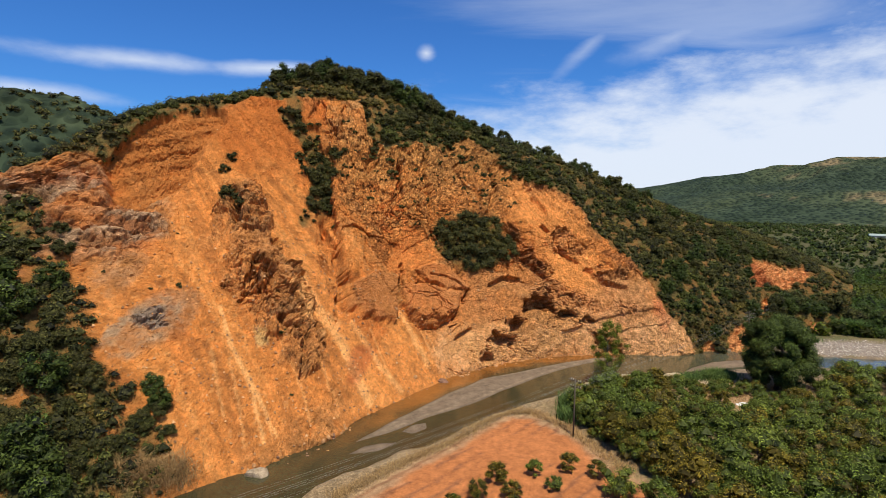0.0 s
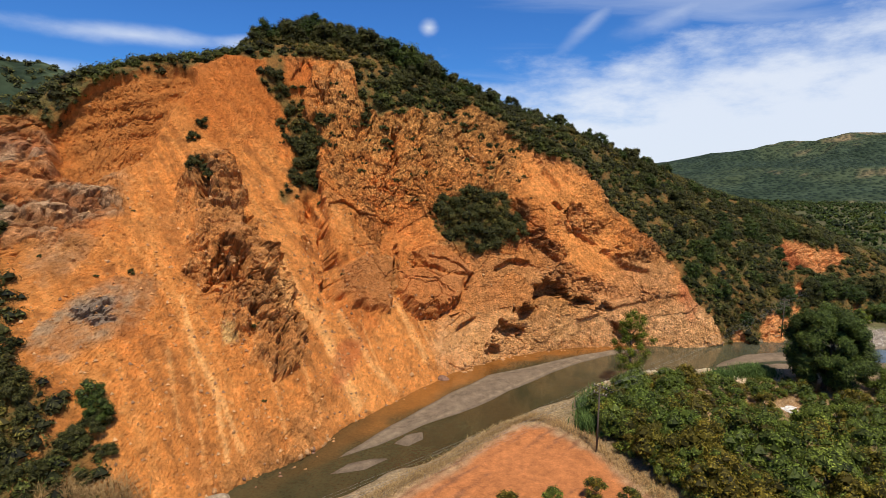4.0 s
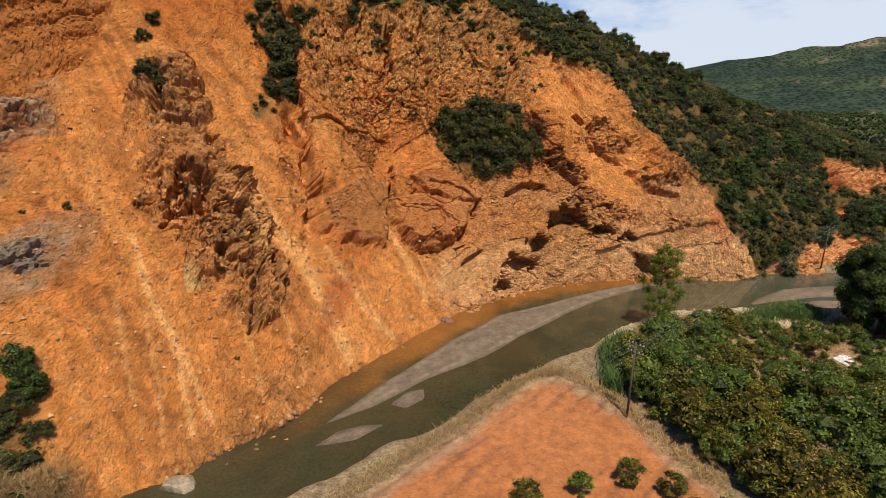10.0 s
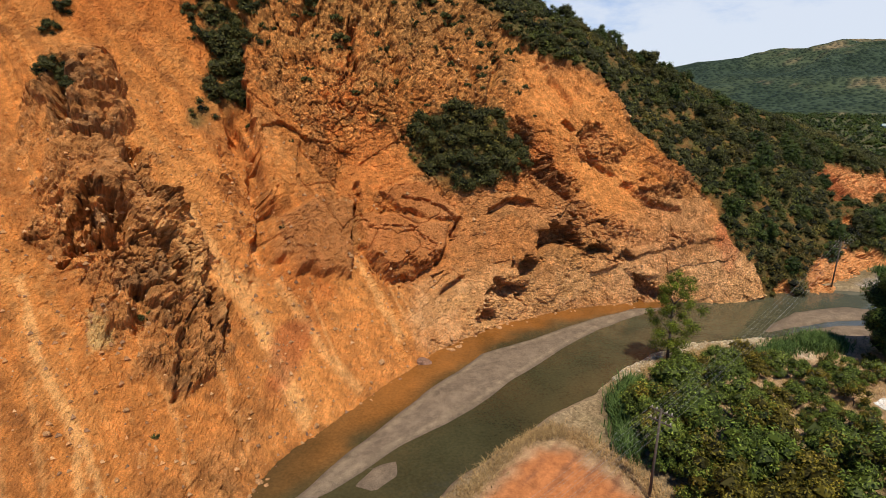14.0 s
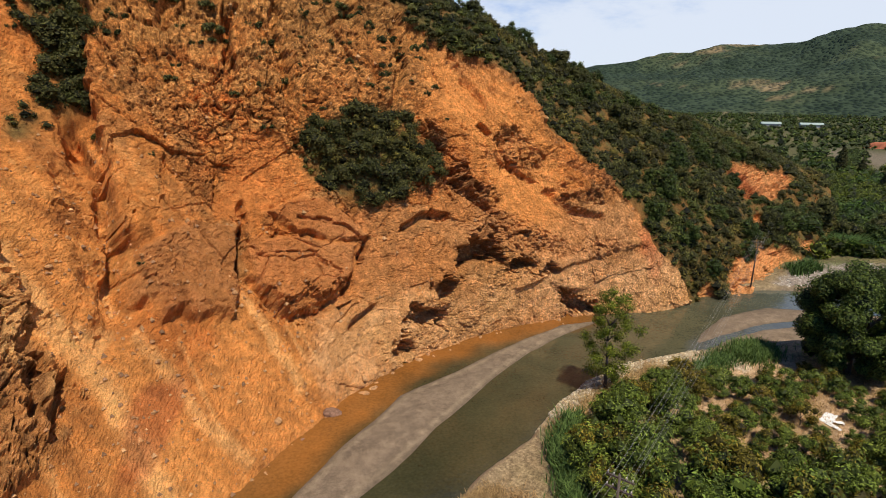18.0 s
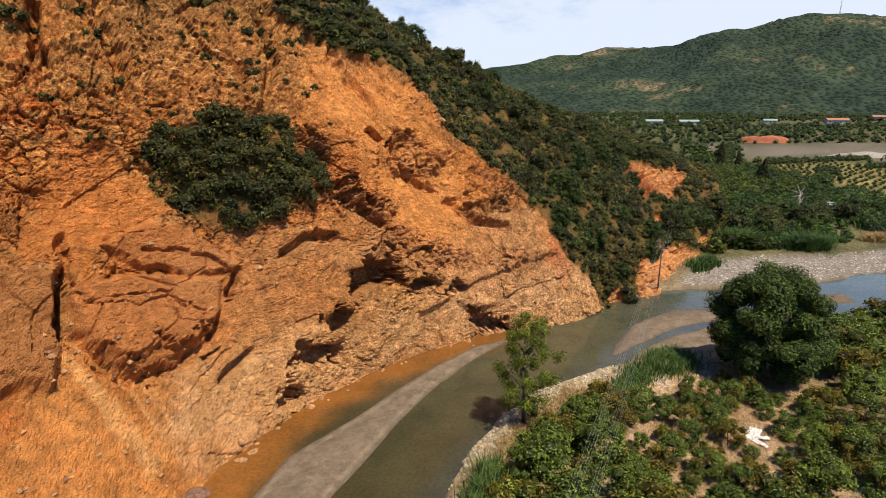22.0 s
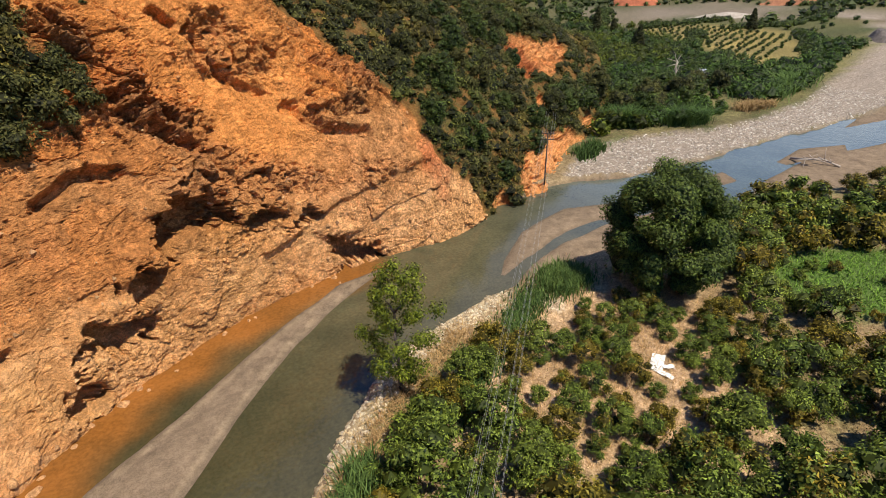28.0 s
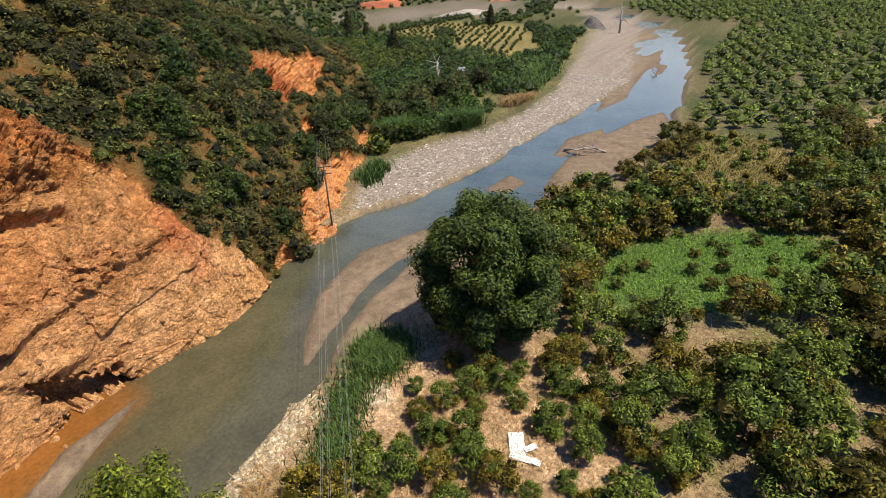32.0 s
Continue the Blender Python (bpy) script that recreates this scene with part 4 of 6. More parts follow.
# earth colours by kind of ground
hc = np.tile(np.array([0.50, 0.205, 0.058]), (len(H), 1))
m1, m2 = fbm(H * 0.10, 4, 0.55, 71), fbm(H * 0.6, 4, 0.65, 72)
streak = fbm(np.stack([(x0 + 0.85 * z0) * 0.8 + 0.3 * wob, 0 * x0, z0 * 0.05], 1), 4, 0.6, 73)
hc = blend(hc, (0.59, 0.25, 0.074), scree * 0.8)
hc = blend(hc, (0.66, 0.32, 0.11), scree * smooth(0.15, 0.55, streak) * 0.65)
hc = blend(hc, (0.33, 0.135, 0.045), scree * smooth(0.05, 0.5, -streak) * 0.6)
hc = blend(hc, (0.30, 0.13, 0.05), scree * smooth(0.30, 0.75, -m2 - 0.5 * m1) * 0.5)
hc = blend(hc, (0.72, 0.40, 0.16), scree * smooth(0.86, 0.97, id3) * 0.35)
hc = blend(hc, (0.50, 0.275, 0.115), rock * smooth(-0.1, 0.5, m1))
hc = blend(hc, (0.36, 0.19, 0.085), rock * smooth(0.55, 0.95, id2) * 0.6)
hc = blend(hc, (0.54, 0.165, 0.040), smooth(0.1, 0.6, -m1) * bare * (0.75 - 0.5 * scree))
hc = blend(hc, (0.50, 0.265, 0.095), rills * smooth(-0.4, 0.3, m2) * 0.85)
hc = blend(hc, (0.33, 0.18, 0.065), rills * smooth(33, 41, z0 + 2 * wob) * 0.6)
hc = blend(hc, (0.54, 0.285, 0.115), outcrop * bare * (0.35 + 0.4 * smooth(-0.2, 0.5, m2)))
# rib browner towards its steep side, deepening the shade there by colour
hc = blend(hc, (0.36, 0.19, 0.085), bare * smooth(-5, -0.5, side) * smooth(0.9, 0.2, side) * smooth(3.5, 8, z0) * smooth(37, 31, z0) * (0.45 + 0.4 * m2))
hc = blend(hc, (0.25, 0.145, 0.075), outcrop * bare * smooth(0.62, 0.9, id2) * 0.7)
hc = blend(hc, (0.74, 0.335, 0.110), scar_r * bare * 0.8)
hc = blend(hc, (0.62, 0.36, 0.15), smooth(8, 1, zw) * smooth(-2, 6, xw) * bare * 0.7)
hc = blend(hc, (0.42, 0.135, 0.032), spot(xw, zw, -38.5, 46, 10.5, 9.5, 0.4) * bare * 0.7)
hc = blend(hc, (0.20, 0.135, 0.09), strata * (0.70 + 0.3 * m2))
hc = blend(hc, (0.40, 0.29, 0.20), strata * smooth(0.35, 0.9, wave + 0.5 * m2) * 0.6)
hc = blend(hc, (0.43, 0.16, 0.07), strata * smooth(32.5, 34.5, z0) * 0.8)
hc = blend(hc, (0.52, 0.40, 0.29), strata * smooth(0.6, 0.95, id2) * 0.6)
hc = blend(hc, (0.30, 0.235, 0.17), np.maximum(spot(x0 + 1.4 * m2 + wob, z0 + m2, -41.8, 14, 3.8, 3.4, 0.2), 0.6 * spot(x0 + 1.4 * m2, z0 + m2, -48.5, 20.5, 2.8, 3.0, 0.25)) * np.clip(0.55 + 0.6 * m2, 0, 0.9))
hc = blend(hc, (0.62, 0.29, 0.095), chute * bare * 0.45)
hc = blend(hc, (0.78, 0.46, 0.20), np.maximum.reduce([band(x0 + 0.25 * m2, z0, [(-25.8, 18), (-22.2, 12.2), (-17.4, 6.1), (-13.7, 0.6), (-11.7, -2.1)], 0.45), 0.75 * band(x0 + 0.2 * m2, z0, [(-16.8, 8.9), (-11.2, 2.2), (-6.9, -2.2)], 0.3), band(x0 + 0.15 * m2, z0, [(-35.2, 14.5), (-33.4, 11.4), (-30.8, 8.1), (-27.4, 4.1), (-24.7, 1.3), (-22.6, -1)], 0.22, 0.3),
                                                     band(x0 + 0.15 * m2, z0, [(-29.9, 7), (-26.8, 2.8), (-23.7, -1.3)], 0.16), 0.8 * band(x0 + 0.5 * m2, z0, [(-8.3, 9), (-5.4, 4.5), (-2.6, 0)], 0.4)]) * 0.75)
hc = blend(hc, (0.62, 0.45, 0.21), shape([(-30, 11.4), (-27.4, 11.6), (-26.8, 9), (-28.2, 8.9)], 0.25, 0.3) * bare * 0.85)
thin = np.maximum.reduce([band(x0 + 0.15 * m2, z0, [(a, b), (a + 0.62 * (b - c), c)], 0.13, 0.4) for a, b, c in ((-34, 9.5, 2), (-31.5, 8, -1), (-24.5, 8, -1), (-26.5, 11, 3), (-20, 5.5, -1.5), (-13.6, 7.5, 0), (-5.2, 7, -1), (-3.4, 5.5, -1), (-44, 9, 2))])
hc = blend(hc, (0.74, 0.44, 0.19), thin * bare * 0.4)
hc = blend(hc, (0.40, 0.165, 0.068), dome * bare * (0.55 + 0.2 * m2))
hc = blend(hc, (0.33, 0.165, 0.075), block * bare * (0.60 + 0.2 * m2))
hc = blend(hc, (0.58, 0.23, 0.07), bright * bare * 0.8)
hc = blend(hc, (0.54, 0.275, 0.12), spot(xw, zw, 12, 12, 13, 7) * bare * 0.6)
hc = blend(hc, (0.38, 0.155, 0.046), bowl * bare * (0.72 + 0.18 * bed))
hc = blend(hc, (0.66, 0.36, 0.18), spot(xw, zw, 44, 4, 13, 9, 0.4) * bare * (0.6 + 0.3 * m2))
hc = blend(hc, (0.44, 0.11, 0.045), spot(xw, zw, 50.8, 5, 1.6, 3.6) * bare * 0.6)
hc = blend(hc, (0.36, 0.10, 0.04), spot(xw, zw, -14.5, 3.2, 1.8, 2.5) * bare * 0.6)
hc = blend(hc, (0.115, 0.100, 0.042), veg * (1 - scar) * (0.72 + 0.28 * smooth(-0.3, 0.3, m2)))
hc = blend(hc, (0.68, 0.35, 0.155), scar * veg)
# scar's left wall: red earth, with its shaded look put into the colour
hc = blend(hc, (0.36, 0.11, 0.045), scar * veg * smooth(94, 90, x0 + 1.0 * wob2) * (x0 > 83) * smooth(8, 9, z0) * 0.8)
hc = blend(hc, (0.30, 0.165, 0.072), bare * rock * rug * (1 - strata) * smooth(0.35, 0.8, idslab + 0.35 * m2) * 0.45)
hc = blend(hc, (0.56, 0.22, 0.062), rock * (1 - rug) * smooth(0.3, 0.8, idplate) * 0.6)
right = smooth(4, 18, x0 + 0.3 * z0)
hc *= (1.12 - 0.10 * right)[:, None]
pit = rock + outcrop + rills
# facet cracks darkened to paint their shade; the id terms are random tone
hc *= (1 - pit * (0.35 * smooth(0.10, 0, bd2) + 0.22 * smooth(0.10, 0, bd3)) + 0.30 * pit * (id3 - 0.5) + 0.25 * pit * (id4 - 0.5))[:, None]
hc *= (1 + 0.22 * m2)[:, None] * np.array([1.03, 0.895, 0.70])
hc = blend(hc, (0.27, 0.21, 0.155), crag * (x0 < -30) * 0.85)
hc = blend(hc, (0.40, 0.19, 0.08), vein * 0.35)
hc = blend(hc, (0.24, 0.12, 0.05), crag * 0.35 * (x0 > -30))
hc = blend(hc, (0.80, 0.45, 0.20), smooth(8, 2.5, z0 + 1.5 * wob) * low * rock * (0.35 + 0.4 * smooth(-0.2, 0.4, m2)))
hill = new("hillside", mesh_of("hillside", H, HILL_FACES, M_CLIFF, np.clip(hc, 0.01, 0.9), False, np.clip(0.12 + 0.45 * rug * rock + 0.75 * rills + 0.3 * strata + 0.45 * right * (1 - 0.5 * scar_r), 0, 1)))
tagged(hill, "steep orange landslide cliff of earth and broken rock", "cliff", kind="structure")

# ---- far hills round the valley ----
def far_hill(name, tops, dist, depth, label, n=150, m=40, seed=0):
    """A ridge round the valley: tops are pairs of bearing in degrees and height."""
    az = np.linspace(tops[0][0], tops[-1][0], n)
    top = np.interp(az, [a for a, h in tops], [h for a, h in tops])[:, None]
    V = np.tile(np.linspace(0, 1, m), (n, 1))
    A = np.radians(np.tile(az[:, None], (1, m)))
    R = dist + depth * V
    px, py = R * np.sin(A), R * np.cos(A)
    pts = np.stack([px.ravel(), py.ravel(), 0 * px.ravel()], 1)
    prof = np.sin(np.clip(V * 1.35, 0, 1) * math.pi / 2) ** 1.25
    fold = (ridged(pts / depth * 5, 5, 0.5, seed).reshape(n, m) - 0.35) * 0.26 * top
    zz = -3 + (top + 3) * prof + fold * prof * (1 - 0.75 * smooth(0.5, 0.72, V))
    pts[:, 2] = zz.ravel()
    g1, g2 = fbm(pts * 0.008, 4, 0.55, seed + 3), fbm(pts * 0.05, 3, 0.6, seed + 4)
    c = np.tile(np.array([0.026, 0.039, 0.024]), (len(pts), 1))
    c = blend(c, (0.040, 0.053, 0.028), smooth(-0.1, 0.5, g1))
    c = blend(c, (0.17, 0.125, 0.07), smooth(0.62, 0.9, g1 + 0.6 * g2) * 0.8)
    ob = new(name, mesh_of(name, pts, grid_faces(n, m), M_FAR, c))
    tagged(ob, label, "hill", kind="structure")
    return pts.reshape(n, m, 3)


far_hill("backdrop_ridge", [(-20, 40), (8, 52), (19.7, 58), (25, 82), (33, 107), (41, 123), (47, 140), (50.5, 160), (53, 166), (56, 150), (62, 128), (70, 120), (90, 115), (125, 100)], 820, 700, "far scrub-covered ridge beyond the valley", 300, 60, 81)
near_hill = far_hill("backdrop_hill", [(-80, 60), (-55, 72), (-40, 76), (-34, 77), (-28, 62), (-18, 40)], 190, 170, "green scrub hill behind the landslide", 90, 40, 91)

# ---- finding the surface under a place ----
from mathutils.bvhtree import BVHTree

_hv = H.reshape(NU, NV, 3)[::2, ::2]
_hf = grid_faces(*_hv.shape[:2])
HILL_TREE = BVHTree.FromPolygons(_hv.reshape(-1, 3).tolist(), _hf.tolist())


def surface(x, y):
    """Height of the land at a place in the plan."""
    g = float(ground_at([x], [y])[0])
    hit = HILL_TREE.ray_cast(Vector((x, y, 200)), Vector((0, 0, -1)))
    return max(g, hit[0].z) if hit[0] else g


def face_at(x, z):
    """The place on the cliff that shows at x and height z, seen square on."""
    hit = HILL_TREE.ray_cast(Vector((x, 40, z)), Vector((0, 1, 0)))
    return hit[0]


def surfaces(x, y):
    """The same for many places at once."""
    z = ground_at(x, y)
    for k, (a, b) in enumerate(zip(x, y)):
        hit = HILL_TREE.ray_cast(Vector((a, b, 200)), Vector((0, 0, -1)))
        if hit[0]:
            z[k] = max(z[k], hit[0].z)
    return z


# ---- foliage ----
RNG = np.random.default_rng(7)


def unit(n, rng):
    v = rng.normal(size=(n, 3))
    return v / (np.linalg.norm(v, axis=1, keepdims=True) + 1e-9)


def leaf_cloud(centres, radii, counts, size, rng, squash=0.8, shell=0.55, out=0.6, long=1.7, tints=None):
    """Leaf blades round many clumps: verts, faces, tints. Blades sit mostly in the clump's outer shell."""
    centres, radii, counts = np.asarray(centres, float), np.asarray(radii, float), np.asarray(counts, int)
    who = np.repeat(np.arange(len(centres)), counts)
    n = len(who)
    d = unit(n, rng)
    rad = radii[who] * (shell + (1 - shell) * rng.random(n) ** 0.6) * (0.85 + 0.3 * rng.random(n))
    p = centres[who] + d * rad[:, None] * np.array([1, 1, squash])
    nrm = d * out + unit(n, rng) * (1 - out) + np.array([0, 0, 0.25])
    nrm /= np.linalg.norm(nrm, axis=1, keepdims=True)
    a = np.cross(nrm, unit(n, rng))
    a /= np.linalg.norm(a, axis=1, keepdims=True) + 1e-9
    b = np.cross(nrm, a)
    s = (np.asarray(size)[who] if np.ndim(size) else np.full(n, size)) * (0.6 + 0.8 * rng.random(n))
    s = s[:, None] * 0.72
    v = np.stack([p - a * s * long * 0.6 - b * s * 0.45, p + a * s * long * 0.6, p - a * s * long * 0.3 + b * s * 0.62], 1)
    t = (np.ones((len(centres), 3)) if tints is None else np.asarray(tints))[who]
    t = t * (0.8 + 0.4 * rng.random(n))[:, None]
    return v.reshape(-1, 3), np.arange(3 * n).reshape(-1, 3), np.repeat(t, 3, 0)


def core_cloud(centres, radii, rng, squash=0.8, tints=None, grow=0.72):
    """Rough dark hearts of clumps, so that no sky shows through dense foliage; their tint paints in the inner shade.
    """
    base = [(1, 0, 0), (-1, 0, 0), (0, 1, 0), (0, -1, 0), (0, 0, 1), (0, 0, -1)]
    tri = np.array([(0, 2, 4), (2, 1, 4), (1, 3, 4), (3, 0, 4), (2, 0, 5), (1, 2, 5), (3, 1, 5), (0, 3, 5)])
    centres, radii = np.asarray(centres, float), np.asarray(radii, float)
    b = np.array(base)[None] * (grow * radii)[:, None, None] * np.array([1, 1, squash]) * (0.75 + 0.5 * rng.random((len(centres), 6, 1)))
    v = (centres[:, None] + b).reshape(-1, 3)
    f = (tri[None] + 6 * np.arange(len(centres))[:, None, None]).reshape(-1, 3)
    # hearts tinted well below the leaves: shade inside the crown, as colour
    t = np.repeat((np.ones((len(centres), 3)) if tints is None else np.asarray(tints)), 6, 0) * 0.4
    return v, f, t


def foliage_mesh(name, centres, radii, counts, size, mat, rng, squash=0.8, tints=None, core=True, dense=1.9, **more):
    """Clumps of foliage as one mesh."""
    v, f, t = leaf_cloud(centres, radii, (np.asarray(counts) * dense).astype(int), size, rng, squash, tints=tints, **more)
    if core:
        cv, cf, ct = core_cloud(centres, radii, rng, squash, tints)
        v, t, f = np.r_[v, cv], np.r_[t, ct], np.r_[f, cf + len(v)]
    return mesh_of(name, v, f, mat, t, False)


def trunk_mesh(name, height, r, rng, limbs=5, spread=1.0, lean=0.0):
    """A tapered, slightly crooked trunk with limbs."""
    bm = bmesh.new()
    p, rad = Vector((0, 0, -0.15)), r
    pts = [p.copy()]
    for k in range(4):
        p = p + Vector((rng.normal() * r * 0.7 + lean, rng.normal() * r * 0.7, height / 4))
        pts.append(p.copy())
        tube(bm, pts[-2], pts[-1], rad, rad * 0.78, 5)
        rad *= 0.78
    for k in range(limbs):
        a = 2 * math.pi * (k + rng.random() * 0.6) / limbs
        s = pts[2 + k % 3]
        e = s + Vector((math.cos(a) * spread * (0.6 + 0.4 * rng.random()), math.sin(a) * spread * (0.6 + 0.4 * rng.random()), spread * (0.5 + 0.5 * rng.random())))
        m = s.lerp(e, 0.5) + Vector((0, 0, 0.1 * spread))
        tube(bm, s, m, r * 0.42, r * 0.28, 4)
        tube(bm, m, e, r * 0.28, r * 0.10, 4)
    me = bpy.data.meshes.new(name)
    bm.to_mesh(me)
    bm.free()
    me.materials.append(M_BARK)
    return me


def make_tree(name, label, category, at, trunk, crown, group="", scale=1.0, turn=0.0):
    """A tree or bush: an empty at its base with trunk and crown."""
    ob = new(name)
    ob.matrix_world = Matrix.LocRotScale(at, Euler((0, 0, turn)), (scale,) * 3)
    tagged(ob, label, category, group)
    child("trunk", trunk, ob)
    child("crown", crown, ob)
    return ob


def clumps_ball(n, r, h, base, rng, size):
    """Clump centres filling a rounded crown of radius r from base to h."""
    c, s = [], []
    for k in range(n):
        u = rng.random()
        z = base + (h - base) * u
        w = math.sin(math.pi * (0.12 + 0.80 * u)) ** 0.6
        a = 2.399 * k + rng.random() * 0.8
        q = r * w * (0.35 + 0.6 * math.sqrt(rng.random()))
        c.append((q * math.cos(a), q * math.sin(a), z))
        s.append(size * (0.7 + 0.6 * rng.random()))
    return np.array(c), np.array(s)


# ---- orchard on the flat ----
def citrus(seed, brown=0.0, n=19, leaves=66, size=0.138):
    rng = np.random.default_rng(seed)
    c, s = clumps_ball(n, 1.75, 3.0, 0.55, rng, 0.70)
    t = np.array([(1, 1, 1)] * n) * (0.7 + 0.6 * rng.random((n, 1)))
    b = (rng.random(n) < brown)[:, None]
    t = np.where(b, t * np.array([1.15, 0.70, 0.55]), t)
    crown = foliage_mesh("citrus_crown", c, s, np.full(n, leaves), size, M_CITRUS, rng, 0.85, t)
    return trunk_mesh("citrus_trunk", 1.6, 0.11, rng, 5, 0.9), crown


CITRUS = [citrus(100), citrus(101, 0.2), citrus(102, 0.75), citrus(103), citrus(104, 0.9), citrus(105, 0.1), citrus(106, 0.45)]
CITRUS_FAR = [citrus(110, 0.2, 17, 46, 0.20), citrus(111, 0.1, 17, 46, 0.20), citrus(112, 0.75, 17, 46, 0.20)]
ORCHARD = [(22, 92), (28, 95), (36, 98), (46, 99), (56, 100), (66, 101), (78, 102.5), (90, 103), (100, 99), (116, 94), (135, 94), (150, 60), (110, 34), (40, 34), (28, 52), (26, 66), (21, 79)]
OPEN_SPOTS = [(51.0, 89.9, 2.8), (61.5, 98.0, 4.6), (50.5, 102.8, 2.0), (31.2, 100.5, 2.2)]
SHEET = (51.2, 90.0)
rng = np.random.default_rng(11)
count, rest = 0, []
for row in range(60):
    for k in range(60):
        u, v = (row - 30) * 4.1, (k - 30) * 4.0 + (row % 2) * 1.0
        x = 72 + u * math.cos(0.35) - v * math.sin(0.35) + rng.normal() * 0.7
        y = 76 + u * math.sin(0.35) + v * math.cos(0.35) + rng.normal() * 0.7
        d = float(area_dist(np.array([x]), np.array([y]), ORCHARD)[0])
        pick, size, turn, gap = int(rng.integers(7)), rng.random(), rng.random() * 6.3, rng.random()
        if d > -1.2 or any(math.hypot(x - a, y - b) < r + 1.0 for a, b, r in OPEN_SPOTS) or gap < 0.02:
            continue
        scale = 0.84 + 0.40 * size
        if math.hypot((x - 50) / 20, (y - 90) / 13) > 1:
            scale += 0.36
        if math.hypot((x - 47) / 12.5, (y - 92.5) / 10.5) < 1:
            continue
        if meadow_at(x, y) < 1 or golden_at(x, y) < 1:
            scale = 0.30 + 0.25 * size
        if x > 104:
            scale *= 0.85
        if count >= 299:
            rest.append((x, y, scale))
            continue
        words = "rust-tinged orchard tree with reddish young leaves" if pick in (2, 4) else "round green orchard tree on weedy soil"
        if scale < 0.6:
            words = "small young orchard tree among weeds"
        make_tree("orchard_tree", words, "tree", (x, y, surface(x, y) - 0.05), *(CITRUS[pick] if x < 82 else CITRUS_FAR[2 if pick in (2, 4) else pick % 2]), "orchard trees on the flat", scale, turn)
        count += 1
rest_c, rest_r, rest_t = [], [], []
for x, y, scale in rest:
    c, r = clumps_ball(13, 1.75, 3.0, 0.55, rng, 0.82)
    hue = np.array([1.15, 0.74, 0.6]) if rng.random() < 0.25 else np.ones(3)
    rest_c.append(c * scale + np.array([x, y, float(ground_at([x], [y])[0])]))
    rest_r.append(r * scale)
    rest_t.append(hue * (0.7 + 0.6 * rng.random((13, 1))))
if rest:
    tagged(new("orchard_rest", foliage_mesh("orchard_rest", np.concatenate(rest_c), np.concatenate(rest_r), np.full(13 * len(rest), 40), 0.25, M_CITRUS, rng, 0.85, np.concatenate(rest_t))), "farther orchard trees on weedy soil", "trees", kind="stuff")
# the orchard's outer row beside the pole and along the bank
for k, (x, y) in enumerate([(21.6, 80), (22, 83.5), (22.6, 87), (23.8, 90.3), (26.2, 92.8), (29, 95.3), (32.5, 96.8), (23.2, 76.4), (24.6, 73), (25.6, 69.5), (27, 66), (25, 85), (26, 88.6), (36, 98.4), (40, 99.8), (28.2, 62.5), (30, 59)]):
    pick = (0, 1, 5, 2, 3, 0, 4, 6)[k % 8]
    make_tree("orchard_tree", "rust-tinged orchard tree with reddish young leaves" if pick in (2, 4) else "round green orchard tree at the orchard's edge", "tree", (x, y, surface(x, y) - 0.05), *CITRUS[pick], "orchard trees on the flat", 0.82 + 0.06 * (k * 7 % 5), k * 1.3)
# low shrubs on the open ground by the bank
placed = [(51.8, 91.0), (50.5, 102.8), (51.0, 92.0)]
tries = 0
while len(placed) < 112 and tries < 6000:
    tries += 1
    x, y = 47 + 13.5 * (2 * rng.random() - 1), 93 + 11.5 * (2 * rng.random() - 1)
    if float(area_dist(np.array([x]), np.array([y]), ORCHARD)[0]) > 0.5 or math.hypot((x - 47) / 13.5, (y - 92.5) / 11.5) > 1 or min(math.hypot(x - a, y - b) for a, b in placed) < 2.0 + 1.0 * rng.random() or math.hypot(x - 50.6, y - 89.2) < 2.7 or math.hypot(x - 61.5, y - 98.2) < 4.5:
        continue
    placed.append((x, y))
    s = 0.42 + 0.50 * rng.random() ** 1.3
    pick = int(rng.integers(7))
    make_tree("orchard_tree", "low rust-tinged shrub on dry open soil" if pick in (2, 4) else "low green fruit shrub on dry open soil", "tree", (x, y, surface(x, y) - 0.05), *CITRUS[pick], "low shrubs by the bank", s, rng.random() * 6)

for k, (x, y, q) in enumerate([(125, 96.2, 1.3), (120, 93.5, 1.2), (117, 95.5, 1.0), (111, 97, 1.0), (106, 98.5, 0.9), (128, 93.5, 1.1), (141, 71.5, 1.5), (137, 70.5, 1.4), (133, 69, 1.3), (146, 73, 1.4), (100, 100.3, 0.8), (96.5, 102, 0.8)]):
    make_tree("orchard_tree", "half-bare brownish tree beside the stream", "tree", (x, y, surface(x, y) - 0.05), *CITRUS[4 if k % 3 else 2], "brownish trees by the stream", q, k * 1.1)
# saplings in the red field
for k, (x, y, s) in enumerate([(6.9, 63.6, 0.62), (11.6, 65.1, 0.50), (16.2, 66.7, 0.58), (4.4, 60.3, 0.55), (13.5, 62.0, 0.46), (19.6, 65.2, 0.55), (20.9, 61.0, 0.95), (8.3, 60.2, 0.55), (24.0, 58.0, 0.9), (1.5, 57.5, 0.5)]):
    make_tree("sapling", "young dark green fruit sapling in bare red soil", "tree", (x, y, surface(x, y)), *CITRUS[(4, 0, 2, 4, 5, 2, 3, 4, 0, 2)[k]], "saplings in the red field", s * 1.2, k * 1.7)

